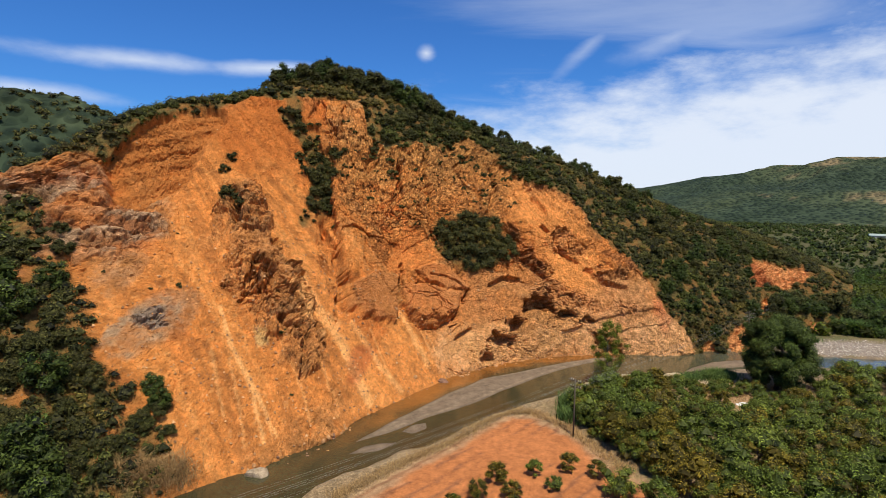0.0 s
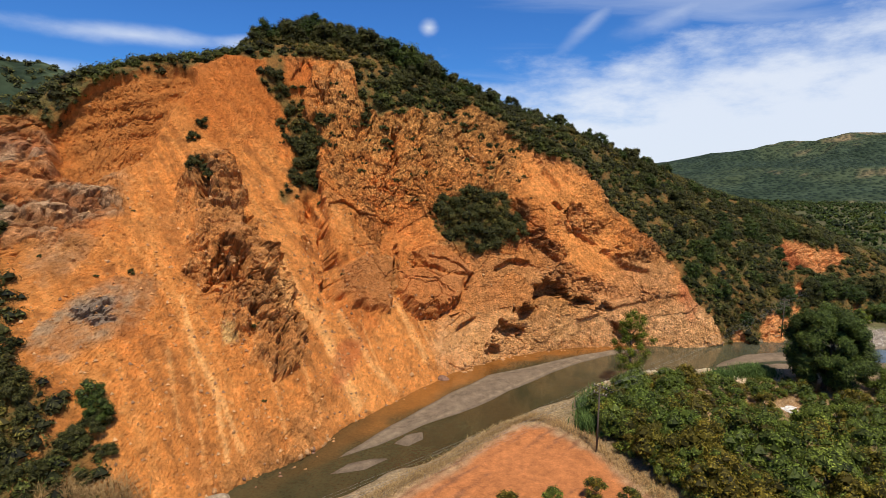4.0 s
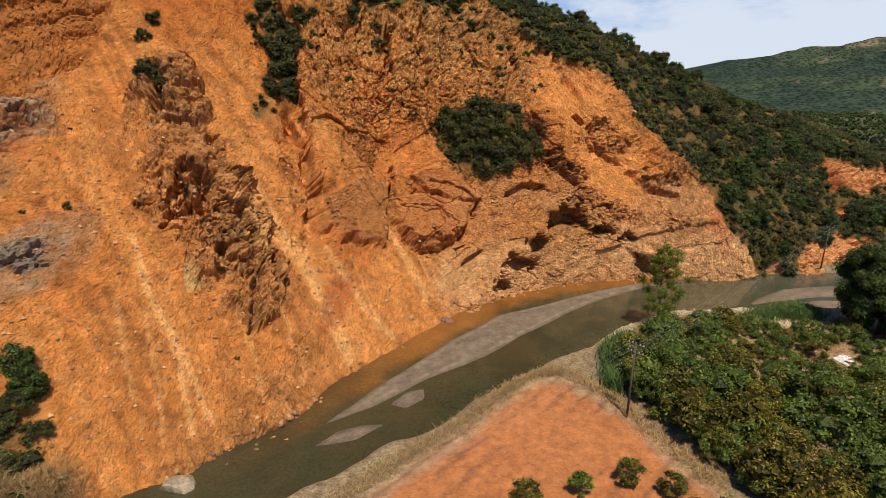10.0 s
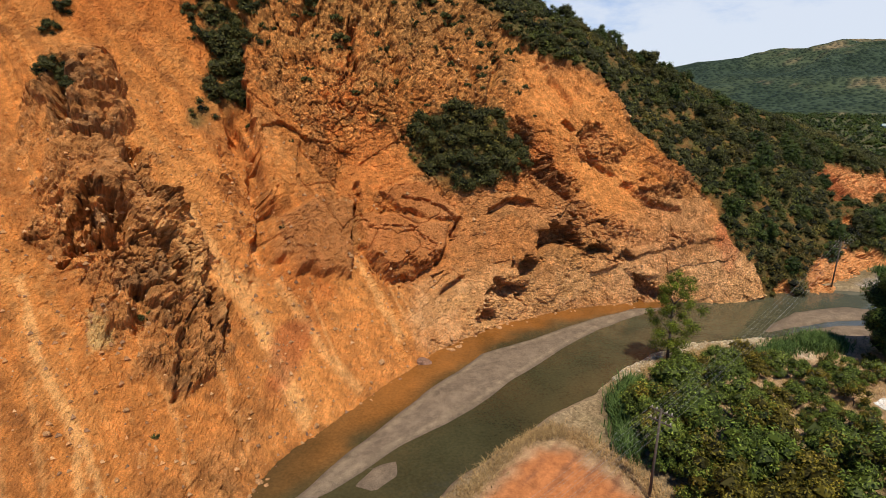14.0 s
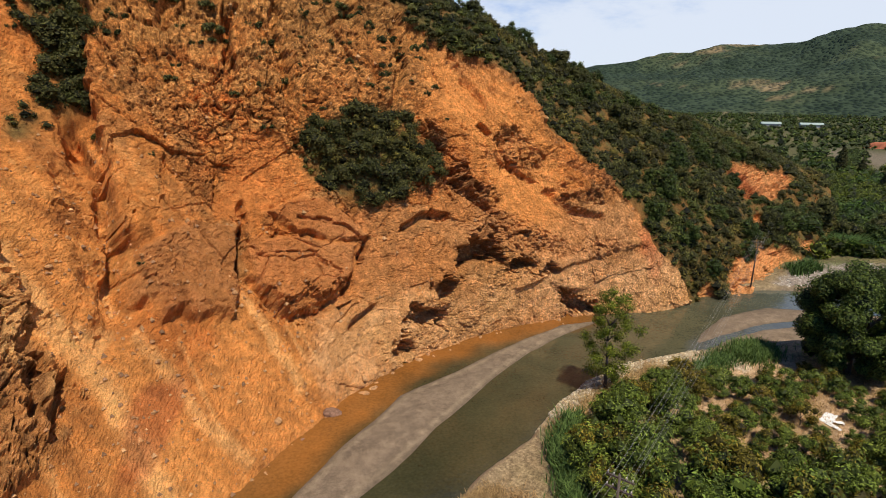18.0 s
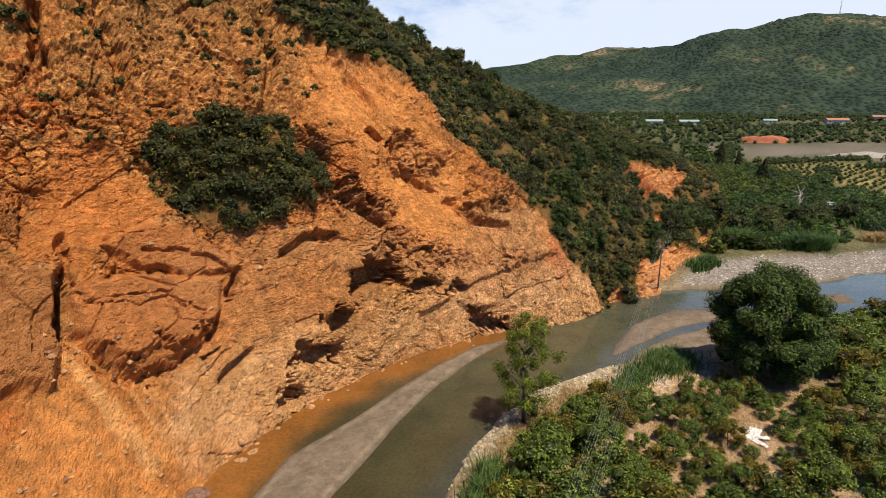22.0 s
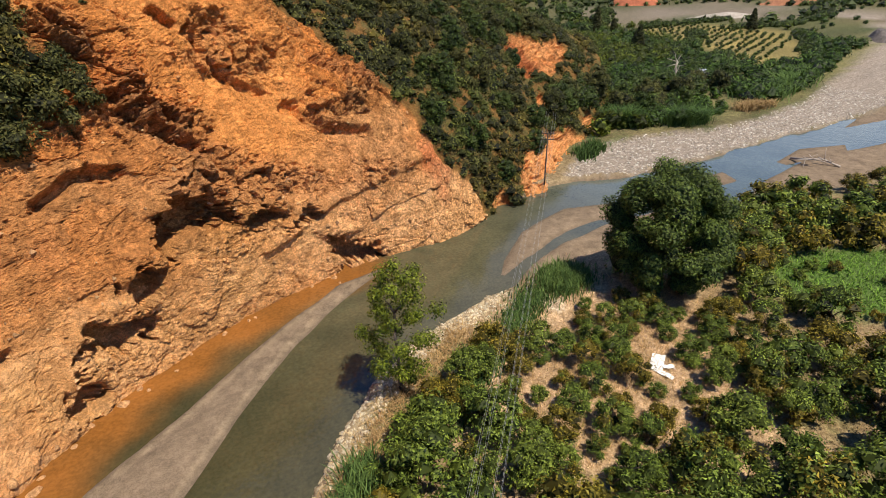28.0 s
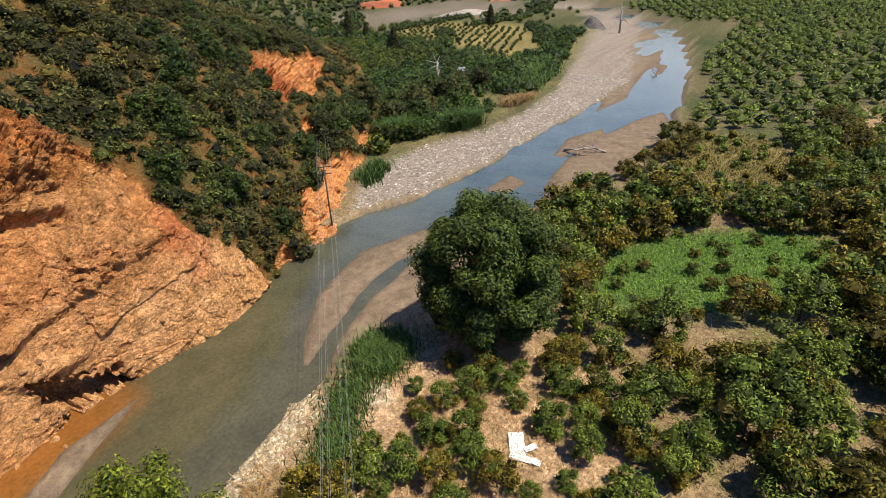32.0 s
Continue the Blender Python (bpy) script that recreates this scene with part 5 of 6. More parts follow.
# ---- the large tree and the slender one by the water ----
rng = np.random.default_rng(21)
c, s = clumps_ball(95, 6.0, 12.6, 1.9, rng, 1.45)
t = np.ones((95, 3)) * (0.75 + 0.5 * rng.random((95, 1)))
big_crown = foliage_mesh("large_crown", c, s, np.full(95, 520), 0.215, M_OAK, rng, 0.85, t)
make_tree("large_tree", "large dense dark green tree beside the gravel bar", "tree", (61.5, 98.2, surface(61.5, 98.2)), trunk_mesh("large_trunk", 6.5, 0.5, rng, 9, 4.0), big_crown)

rng = np.random.default_rng(22)
c, s = [], []
for k in range(46):
    u = (k + rng.random()) / 46
    w = 0.6 + 2.9 * math.sin(math.pi * min(1, 0.1 + 0.86 * u)) ** 0.8
    a = 2.399 * k
    c.append((w * math.cos(a) * (0.3 + 0.7 * rng.random()), w * math.sin(a) * (0.3 + 0.7 * rng.random()), 1.6 + 10.0 * u))
    s.append(0.62 + 0.45 * rng.random())
t = np.ones((46, 3)) * (0.8 + 0.6 * rng.random((46, 1))) * np.array([2.1, 1.75, 0.8])
slim_crown = foliage_mesh("slender_crown", c, s, np.full(46, 150), 0.155, M_OAK, rng, 0.9, t, core=False, shell=0.1)
make_tree("slender_tree", "slender yellow-green tree leaning over the river bank", "tree", (31.2, 100.6, surface(31.2, 100.6)), trunk_mesh("slender_trunk", 8.0, 0.24, rng, 9, 1.6), slim_crown)

# ---- scrub on the slopes ----
def scatter(weight, n, rng):
    """n places on the hill, more where weight is high; with the normals there."""
    g = H.reshape(NU, NV, 3)
    e1, e2 = g[1:, :-1] - g[:-1, :-1], g[:-1, 1:] - g[:-1, :-1]
    area = np.linalg.norm(np.cross(e1, e2), axis=2).ravel()
    w = area * weight.reshape(NU, NV)[:-1, :-1].ravel()
    cs = np.cumsum(w)
    i = np.clip(np.searchsorted(cs, rng.random(n) * cs[-1]), 0, len(area) - 1)
    a, b = rng.random((n, 1)), rng.random((n, 1))
    return g[:-1, :-1].reshape(-1, 3)[i] + e1.reshape(-1, 3)[i] * a + e2.reshape(-1, 3)[i] * b, i


scrub_w = veg * (1 - scar) * (HV < 4.3) * (HV > 0.10) * smooth(-0.8, -0.2, fbm(H * 0.16, 3, 0.5, 101))
rng = np.random.default_rng(31)
n = 12500
pts, _ = scatter(scrub_w, n, rng)
rad = 0.45 + 1.05 * rng.random(n) ** 2.0
pts[:, 2] += rad * 0.45
patch = fbm(pts * 0.09, 3, 0.5, 103)
tint = np.ones((n, 3)) * (0.55 + 1.25 * rng.random((n, 1)) ** 1.6)
tint = np.where((patch > 0.15)[:, None], tint * np.array([1.0, 1.12, 0.85]), tint)
tint = np.where((patch < -0.35)[:, None], tint * np.array([1.5, 1.25, 0.95]), tint)
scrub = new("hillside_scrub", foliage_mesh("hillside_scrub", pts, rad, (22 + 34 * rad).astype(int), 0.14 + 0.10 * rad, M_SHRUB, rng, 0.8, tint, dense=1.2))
tagged(scrub, "dense dark green scrub covering the slope", "scrub", kind="stuff")

rng = np.random.default_rng(33)
a, b = near_hill.shape[:2]
hi, hj = rng.integers(int(a * 0.3), a - 1, 1500), rng.integers(0, int(b * 0.72), 1500)
hp = near_hill[hi, hj] + (near_hill[np.minimum(hi + 1, a - 1), hj] - near_hill[hi, hj]) * rng.random((1500, 1)) + (near_hill[hi, hj + 1] - near_hill[hi, hj]) * rng.random((1500, 1))
hr = 1.0 + 1.3 * rng.random(1500) ** 2
tagged(new("hill_scrub", foliage_mesh("hill_scrub", hp + np.array([0, 0, 0.3]), hr, np.full(1500, 26), 0.7, M_SHRUB, rng, 0.8, np.ones((1500, 3)) * (0.7 + 0.7 * rng.random((1500, 1))), dense=1.3)), "scattered scrub on the hill behind", "scrub", kind="stuff")

# bushes and small trees that stand out
def bush_mesh(seed, n=16, r=1.5, h=2.2, leaves=72, leaf=0.23, mat=None):
    rng = np.random.default_rng(seed)
    c, s = clumps_ball(n, r, h, 0.3, rng, r * 0.45)
    t = np.ones((n, 3)) * (0.7 + 0.6 * rng.random((n, 1)))
    return trunk_mesh("bush_stem", h * 0.6, 0.07 * r, rng, 5, r * 0.5), foliage_mesh("bush_crown", c, s, np.full(n, leaves), leaf, mat or M_SHRUB, rng, 0.85, t)


BUSHES = [bush_mesh(200 + k, 16, 1.5, 2.2, 100, 0.14) for k in range(4)]
TUFTS = [bush_mesh(230 + k, 6, 1.5, 2.0, 60, 0.3) for k in range(3)]
TREES = [bush_mesh(210 + k, 22, 2.0, 4.2, 80, 0.22, M_OAK if k % 2 else M_SHRUB) for k in range(4)]


def bushes(places, label, group, kinds, name="bush", category="bush", sink=0.5):
    for k, (x, y, s) in enumerate(places):
        make_tree(name, label, category, (x, y, surface(x, y) - sink * s), *kinds[k % len(kinds)], group, s, k * 2.1)


rng = np.random.default_rng(41)
# thicket on the cliff's shoulder
def cliff_bushes(places, label, group, kinds, sink=0.75):
    for k, (x, z, s) in enumerate(places):
        p = face_at(x, z)
        if p:
            make_tree("bush", label, "bush", (p.x, p.y + 0.5 * s, p.z - sink * s), *kinds[k % len(kinds)], group, s, k * 2.1)


thick = [(-1.5, 24.5), (0, 26), (2.5, 26.5), (5, 27), (8, 26.5), (11, 25.5), (13.5, 23), (14.5, 21), (-0.5, 22.5), (2, 23), (4.5, 23.5), (7, 23), (9.5, 23), (12, 20.5), (3, 20), (5.5, 19.5), (8, 19.5), (10.5, 19), (6.5, 17.8), (9, 17.4), (12.5, 18), (15, 19)]
cliff_bushes([(x + rng.normal() * 0.4, z + rng.normal() * 0.4, 1.15 + 0.45 * rng.random()) for x, z in thick], "dark green bush in a thicket on the cliff", "thicket on the cliff", BUSHES)
cliff_bushes([(-28.6, 36, 1.4), (-26, 38, 1.4), (-27.5, 33, 1.6), (-25.3, 31.5, 1.5), (-27.3, 29.8, 1.4), (-24.5, 30, 1.1), (-27, 40.5, 1.1), (-23.6, 41, 1.2), (-16.3, 41.5, 1.0), (-25, 35, 1.4), (-27.5, 36.5, 1.9), (-26, 33.4, 1.9), (-24.6, 28.8, 1.2), (-23.5, 36.5, 1.0), (-30.5, 43, 1.0), (-32.4, 46.5, 1.1), (-34, 50, 1.2), (-31.5, 40, 0.9), (-29.8, 37.5, 1.0)], "dark evergreen bush in a gully of the cliff", "bushes in the gully", BUSHES)
cliff_bushes([(-42.9, 39.4, 0.8), (-43.6, 36.8, 0.8), (-41.2, 33.2, 0.9), (-40.5, 32, 0.8), (-37, 30.5, 0.8), (-38, 31.3, 0.7)], "dark bush clinging to a rock rib", "bushes on the rock rib", BUSHES)
cliff_bushes([(-14, 49, 1.2), (-10, 50, 1.3), (-6.2, 48.4, 1.4), (-2, 47.5, 1.3), (1.8, 47, 1.2), (-15.2, 43, 1.0), (-13, 45, 1.2), (-8, 46, 1.1), (-7.8, 52.5, 1.3), (0.5, 44.5, 0.8), (-3, 51, 1.2), (5, 50, 1.2), (8, 48, 1.1), (23, 38, 1.1), (20.5, 38.5, 1.0), (26, 36, 0.9)],
             "dark green bush above the cliff", "bushes above the cliff", BUSHES)
rng2 = np.random.default_rng(43)
cliff_bushes([(-16 + 34 * rng2.random(), 26 + 18 * rng2.random(), 0.22 + 0.3 * rng2.random() ** 2) for k in range(46)], "low tuft of scrub in a crack of the cliff", "tufts on the cliff", TUFTS, 0.5)
cliff_bushes([(-33 + 55 * rng2.random(), 36 + 14 * rng2.random(), 0.35 + 0.5 * rng2.random() ** 2) for k in range(84)], "dark tuft of scrub below the rim of the cliff", "tufts on the cliff", TUFTS, 0.5)
cliff_bushes([(-56 + 40 * rng2.random(), 2 + 26 * rng2.random(), 0.18 + 0.22 * rng2.random() ** 2) for k in range(12)], "low tuft of scrub on the scree", "tufts on the scree", TUFTS, 0.5)
# trees along the skyline
sky = [(-44, 136), (-40, 140), (-37, 142), (-34, 144), (-31, 145), (-28, 146), (-25, 145), (-21, 147), (-17, 148), (-12, 149), (-8, 148), (-3, 150), (2, 151), (7, 152), (12, 154), (17, 156), (24, 160), (31, 164),
       (38, 169), (43, 174), (50, 180), (56, 186), (62, 190), (-30, 139), (-22, 141), (-14, 143), (-5, 144), (4, 146), (-18, 139), (-9, 140)]
grove = [(-40 + 52 * k / 34 + 0.6 * (k % 3), 137.5 + 0.24 * (k * 52 / 34) + 2.2 * (k * 5 % 4 - 1.5)) for k in range(34)] + [(16 + 3.1 * k, 152.5 + 1.35 * k + 0.028 * k * k + 1.3 * (k * 3 % 3)) for k in range(18)]
bushes([(x + rng.normal() * 0.8, y + rng.normal() * 0.8, (0.75 + 0.5 * rng.random()) * (1.15 if -42 < x < 0 else 0.75)) for x, y in sky + grove], "rounded dark green tree on the ridge", "trees along the ridge", TREES, "ridge_tree", "tree")
# trees on the overgrown spur
spur = [(52 + 52 * rng.random(), 126 + 50 * rng.random()) for k in range(90)]
spur = [(x, y) for x, y in spur if y - 122 > (x - 56) * 0.55 and surface(x, y) > -1.5 and surface(x, y) < 38 and math.hypot((x - 97) / 14, (y - 153) / 9) > 1][:60]
bushes([(x, y, 0.55 + 0.45 * rng.random()) for x, y in spur], "leafy tree standing out of the slope scrub", "trees on the spur", TREES, "slope_tree", "tree")
# trees at the foot of the spur and along the left bank
bushes([(87, 141.5, 1.2), (90.5, 143.5, 1.35), (94, 146, 1.4), (97.5, 147.5, 1.3), (112, 147, 1.4), (117, 144.5, 1.3), (122, 146, 1.5), (128, 143.5, 1.3), (133, 147, 1.5), (139, 148, 1.4), (127, 151, 1.5), (118, 152, 1.4), (145, 151, 1.3), (137, 154, 1.4), (110, 152, 1.3), (103, 149, 1.3), (152, 149, 1.2), (160, 152, 1.3)],
       "dark green broad-leaved tree on the low bank", "trees on the low bank", TREES, "bank_tree", "tree")
# bushes on the scree and at its left edge
bushes([(x, y, 0.8 * q) for x, y, q in [(-48, 66.5, 1.1), (-44.5, 63, 1.2), (-42, 60, 1.0), (-37.5, 66, 0.9), (-36.2, 68.5, 0.8), (-35, 64, 0.8), (-34, 66.5, 0.7), (-47, 70, 1.3), (-52, 72, 1.0), (-55, 77, 1.1), (-57, 82, 1.2), (-60, 86, 1.0), (-50, 58, 1.6), (-46, 55, 1.5), (-41, 54.5, 1.3), (-55, 62, 1.5), (-53, 56, 1.7), (-49, 53, 1.6), (-58, 68, 1.4), (-61, 74, 1.4), (-45.2, 67.7, 1.5), (-46.5, 66, 1.3), (-38.5, 62.5, 0.9), (-63, 81, 1.3), (-60, 61, 1.6), (-51, 63, 1.3), (-61.3, 78.4, 1.5), (-56.5, 75, 1.3), (-52.6, 72.6, 1.0), (-56.6, 71, 1.6), (-50.1, 69.9, 1.2), (-51.5, 67.4, 1.4), (-45.9, 67.8, 1.3), (-51.2, 63.6, 1.5), (-47.7, 64.2, 1.4), (-43.9, 66.7, 1.2), (-47.4, 59.2, 1.7), (-44.1, 59.8, 1.5), (-42.6, 62.4, 1.1), (-44.7, 56.3, 1.8), (-41, 57.9, 1.4), (-38.1, 59.1, 1.1), (-37.1, 65.6, 1.1), (-35.8, 68.8, 0.9), (-37.7, 69.7, 0.8), (-38, 62.4, 0.9), (-41.8, 65.5, 0.9), (-60.5, 75.2, 1.5), (-46.8, 68.2, 1.3), (-42.8, 55.2, 1.5), (-54, 66, 1.5), (-36.4, 67.2, 1.1), (-34.6, 66.4, 0.8), (-39.5, 60.8, 0.8)]],
       "dark green bush at the edge of the scree", "bushes beside the scree", BUSHES + TREES[1:2])

# ---- trees of the valley floor, far off ----
rng = np.random.default_rng(51)
n = 4200
x = np.r_[88 + 170 * rng.random(2600), 150 + 450 * rng.random(n - 2600)]
y = np.r_[134 + 130 * rng.random(2600), 180 + 560 * rng.random(n - 2600)]
ok = (area_dist(x, y, RIVER) > 3) & (area_dist(x, y, GRAVEL) > 3) & (area_dist(x, y, YELLOW) > 2) & (area_dist(x, y, RUBBLE) > 2) & (fbm(np.stack([x, y, 0 * x], 1) * 0.02, 3, 0.5, 111) > -0.45 + 0.3 * (rng.random(n) - 0.5))
ok &= np.array([HILL_TREE.ray_cast(Vector((a, b, 200)), Vector((0, 0, -1)))[0] is None for a, b in zip(x, y)])
x, y = x[ok], y[ok]
r = 1.2 + 1.5 * rng.random(len(x)) ** 2
z = ground_at(x, y)
tint = np.ones((len(x), 3)) * (0.9 + 1.0 * rng.random((len(x), 1))) * np.array([1.25, 1.35, 0.9])
tint = tint * np.where((fbm(np.stack([x, y, 0 * x], 1) * 0.03, 3, 0.5, 117) > 0.05)[:, None], np.array([1.45, 1.15, 0.9]), np.array([0.85, 0.95, 1.0]))
far_trees = new("valley_trees", foliage_mesh("valley_trees", np.stack([x, y, z + r * 0.7], 1), r, np.full(len(x), 80), 0.30 + 0.10 * r, M_OAK, rng, 0.85, tint * 0.58, dense=1.3))
tagged(far_trees, "groves and hedges on the valley floor", "trees", kind="stuff")

# rows of the farther orchards
xs, ys = [], []
for row in range(70):
    for k in range(70):
        u, v = (row - 35) * 5.0, (k - 35) * 4.6
        xs.append(225 + u * math.cos(0.35) - v * math.sin(0.35))
        ys.append(60 + u * math.sin(0.35) + v * math.cos(0.35))
xs, ys = np.array(xs) + rng.normal(size=len(xs)) * 0.5, np.array(ys) + rng.normal(size=len(xs)) * 0.5
ok = (area_dist(xs, ys, ORCHARD) > 1.5) & (area_dist(xs, ys, RIVER) > 4) & (xs > 60) & (ys < 170) & (ys > -60) & (rng.random(len(xs)) > 0.06) & (area_dist(xs, ys, GRAVEL) > 3) & ((ys < 105) | (xs > 300))
xs, ys = xs[ok], ys[ok]
r = 1.5 + 0.7 * rng.random(len(xs))
tint = np.ones((len(xs), 3)) * (0.9 + 0.6 * rng.random((len(xs), 1)))
rows_ob = new("orchard_rows", foliage_mesh("orchard_rows", np.stack([xs, ys, ground_at(xs, ys) + r * 0.75], 1), r, np.full(len(xs), 40), 0.46, M_CITRUS, rng, 0.85, tint, dense=1.4))
tagged(rows_ob, "rows of orchard trees across the flat", "orchard", kind="stuff")

# ---- reeds, dry grass ----
def blades(name, x, y, z, height, width, mat, rng, lean=0.35):
    n = len(x)
    a = rng.random(n) * 6.283
    d = np.stack([np.cos(a), np.sin(a), 0 * a], 1)
    e = np.stack([-np.sin(a), np.cos(a), 0 * a], 1)
    h = (height * (0.45 + 0.85 * rng.random(n)))[:, None]
    p = np.stack([x, y, z], 1)
    up = np.array([0, 0, 1.0])
    bendy = (lean * (0.3 + rng.random(n)))[:, None]
    v = np.stack([p - e * width / 2, p + e * width / 2, p + up * h * 0.6 + d * h * bendy * 0.3 + e * width / 2, p + up * h * 0.6 + d * h * bendy * 0.3 - e * width / 2, p + up * h * 0.95 + d * h * bendy], 1).reshape(-1, 3)
    k = 5 * np.arange(n)[:, None]
    f = np.r_[k + np.array([[0, 1, 2]]), k + np.array([[0, 2, 3]]), k + np.array([[3, 2, 4]])]
    return mesh_of(name, v, f, mat, np.repeat(np.ones((n, 3)) * (0.75 + 0.5 * rng.random((n, 1))), 5, 0), False)


def along(pts, n, w, rng):
    """n random places within w of a line in the plan."""
    p = spline(pts, 400)
    q = p[rng.integers(0, 400, n)]
    return q[:, 0] + rng.normal(size=n) * w, q[:, 1] + rng.normal(size=n) * w


rng = np.random.default_rng(61)
for line, n, w, h, mat, wd, label in [
        ([(55.5, 105.6), (53, 104.8)], 5200, 1.2, 1.1, M_REED, 0.07, "bed of green reeds by the sand"),
        ([(50, 105.2), (46, 102.6), (41, 100.2), (36, 97.6), (30, 95)], 6000, 0.95, 0.7, M_REED, 0.09, "strip of green reeds along the bank"),
        ([(19.6, 82), (20.6, 87), (22, 91.5), (25, 95)], 2600, 0.7, 1.5, M_REED, 0.09, "row of green cane between field and river"),
        ([(87, 133.5), (93, 135.5)], 900, 0.9, 1.6, M_REED, 0.13, "green reeds on the gravel"),
        ([(107, 142.5), (109.5, 143)], 1300, 1.0, 3.4, M_REED, 0.14, "tall cane clump by the gravel"),
        ([(117, 136), (123, 135)], 1500, 1.3, 2.8, M_REED, 0.14, "cane thicket beside the river"),
        ([(150, 137.5), (165, 140), (185, 145)], 2600, 2.0, 2.8, M_REED, 0.2, "cane thicket along the upper bank"),
        ([(138, 134), (146, 133.5)], 1500, 1.0, 1.6, M_DRY, 0.12, "dry straw-coloured cane by the gravel"),
        ([(-12, 60), (-4.5, 68.6), (3, 76.6), (9.5, 84.6), (14, 86.5)], 6500, 0.6, 0.42, M_DRY, 0.05, "dry straw grass on the field edge"),
        ([(15, 86), (18.5, 81), (21, 74), (24, 67)], 2600, 0.7, 0.5, M_DRY, 0.045, "dry grass beside the orchard"),
        ([(22, 93), (30, 99), (40, 104)], 2500, 0.8, 0.6, M_DRY, 0.05, "dry grass on the stony bank"),
        ([(38, 88), (46, 94), (52, 92), (58, 97)], 9000, 4.2, 0.35, M_DRY, 0.035, "dry weeds between the orchard trees"),
        ([(-36, 60.5), (-33, 62), (-31, 63.5)], 1800, 1.0, 1.5, M_DRY, 0.05, "heap of dry grey brushwood")]:
    bx, by = along(line, n, w, rng)
    bz = ground_at(bx, by) if bx[0] > -25 and by[0] < 112 else surfaces(bx, by)
    ok = bz > WATER + 0.1
    nm = "reed_bed" if mat is M_REED else "dry_grass"
    tagged(new(nm, blades(nm, bx[ok], by[ok], bz[ok] - 0.03, h, wd, mat, rng, 1.5 if mat is M_DRY else (1.3 if h > 2 else 0.7))), label, "reeds" if mat is M_REED else "grass", kind="stuff")

bx, by = 30 + 70 * rng.random(16000), 55 + 46 * rng.random(16000)
ok = (area_dist(bx, by, ORCHARD) < -1) & (meadow_at(bx, by) > 1)
tagged(new("dry_grass", blades("dry_grass", bx[ok], by[ok], ground_at(bx[ok], by[ok]), 0.35, 0.045, M_DRY, rng, 1.6)), "dry straw and weeds on the orchard floor", "grass", kind="stuff")
# weeds of the meadow and between the trees
bx, by = 66 + 40 * rng.random(30000), 64 + 36 * rng.random(30000)
ok = (area_dist(bx, by, RIVER) > 2) & (meadow_at(bx, by) < 0.75 + 0.35 * rng.random(30000))
M_WEED = leaf_material("weed_leaf", (0.040, 0.095, 0.012), (0.19, 0.32, 0.045), 0.55)
gx3, gy3 = 101 + 38 * rng.random(9000), 75 + 22 * rng.random(9000)
gold = golden_at(gx3, gy3) < 0.8 + 0.3 * rng.random(9000)
M_GOLD = leaf_material("golden_weed", (0.09, 0.075, 0.02), (0.30, 0.24, 0.07), 0.7)
tagged(new("golden_weeds", blades("golden_weeds", gx3[gold], gy3[gold], ground_at(gx3[gold], gy3[gold]), 0.5, 0.14, M_GOLD, rng, 1.4)), "golden dry weeds among small shrubs", "weeds", kind="stuff")
tagged(new("meadow_weeds", blades("meadow_weeds", bx[ok], by[ok], ground_at(bx[ok], by[ok]), 0.34, 0.085, M_WEED, rng, 1.2)), "bright green weeds in the meadow", "weeds", kind="stuff")

# ---- rocks ----
def rock_mesh(seed, r=1.0):
    rng = np.random.default_rng(seed)
    bm = bmesh.new()
    bmesh.ops.create_icosphere(bm, subdivisions=2, radius=r)
    cuts = [(Vector(unit(1, rng)[0]), 0.62 + 0.3 * rng.random()) for k in range(9)]
    for v in bm.verts:
        for d, lim in cuts:
            over = v.co.dot(d) - lim * r
            if over > 0:
                v.co -= d * over
        v.co *= 1 + 0.08 * (noise.noise(v.co * 2.3 / r + Vector((seed, 0, 0))))
        v.co.z *= 0.78
    me = bpy.data.meshes.new("rock")
    bm.to_mesh(me)
    bm.free()
    return me


def tinted(me, colour):
    me = me.copy()
    me.materials.clear()
    me.materials.append(M_ROCK)
    at = me.color_attributes.new("tint", "FLOAT_COLOR", "POINT")
    at.data.foreach_set("color", np.tile(np.array([*colour, 1.0], np.float32), len(me.vertices)))
    return me


SHAPES = [rock_mesh(300 + k) for k in range(6)]
PALE = [tinted(m, (0.52, 0.43, 0.30)) for m in SHAPES]
EARTHY = [tinted(m, (0.46, 0.24, 0.10)) for m in SHAPES]
DARKER = [tinted(m, (0.24, 0.13, 0.08)) for m in SHAPES]
GREYS = [tinted(m, (0.30, 0.27, 0.23)) for m in SHAPES]


def rocks(places, kinds, label, group, name="rock", sink=0.3):
    for k, (x, y, s) in enumerate(places):
        ob = new(name, kinds[k % len(kinds)])
        ob.matrix_world = Matrix.LocRotScale((x, y, surface(x, y) + s * (0.78 - sink) * 0.6), Euler((0.3 * k, 0.2 * k, 1.9 * k)), (s, s * (0.75 + 0.04 * (k % 9)), s * 0.85))
        tagged(ob, label, "rock", group)


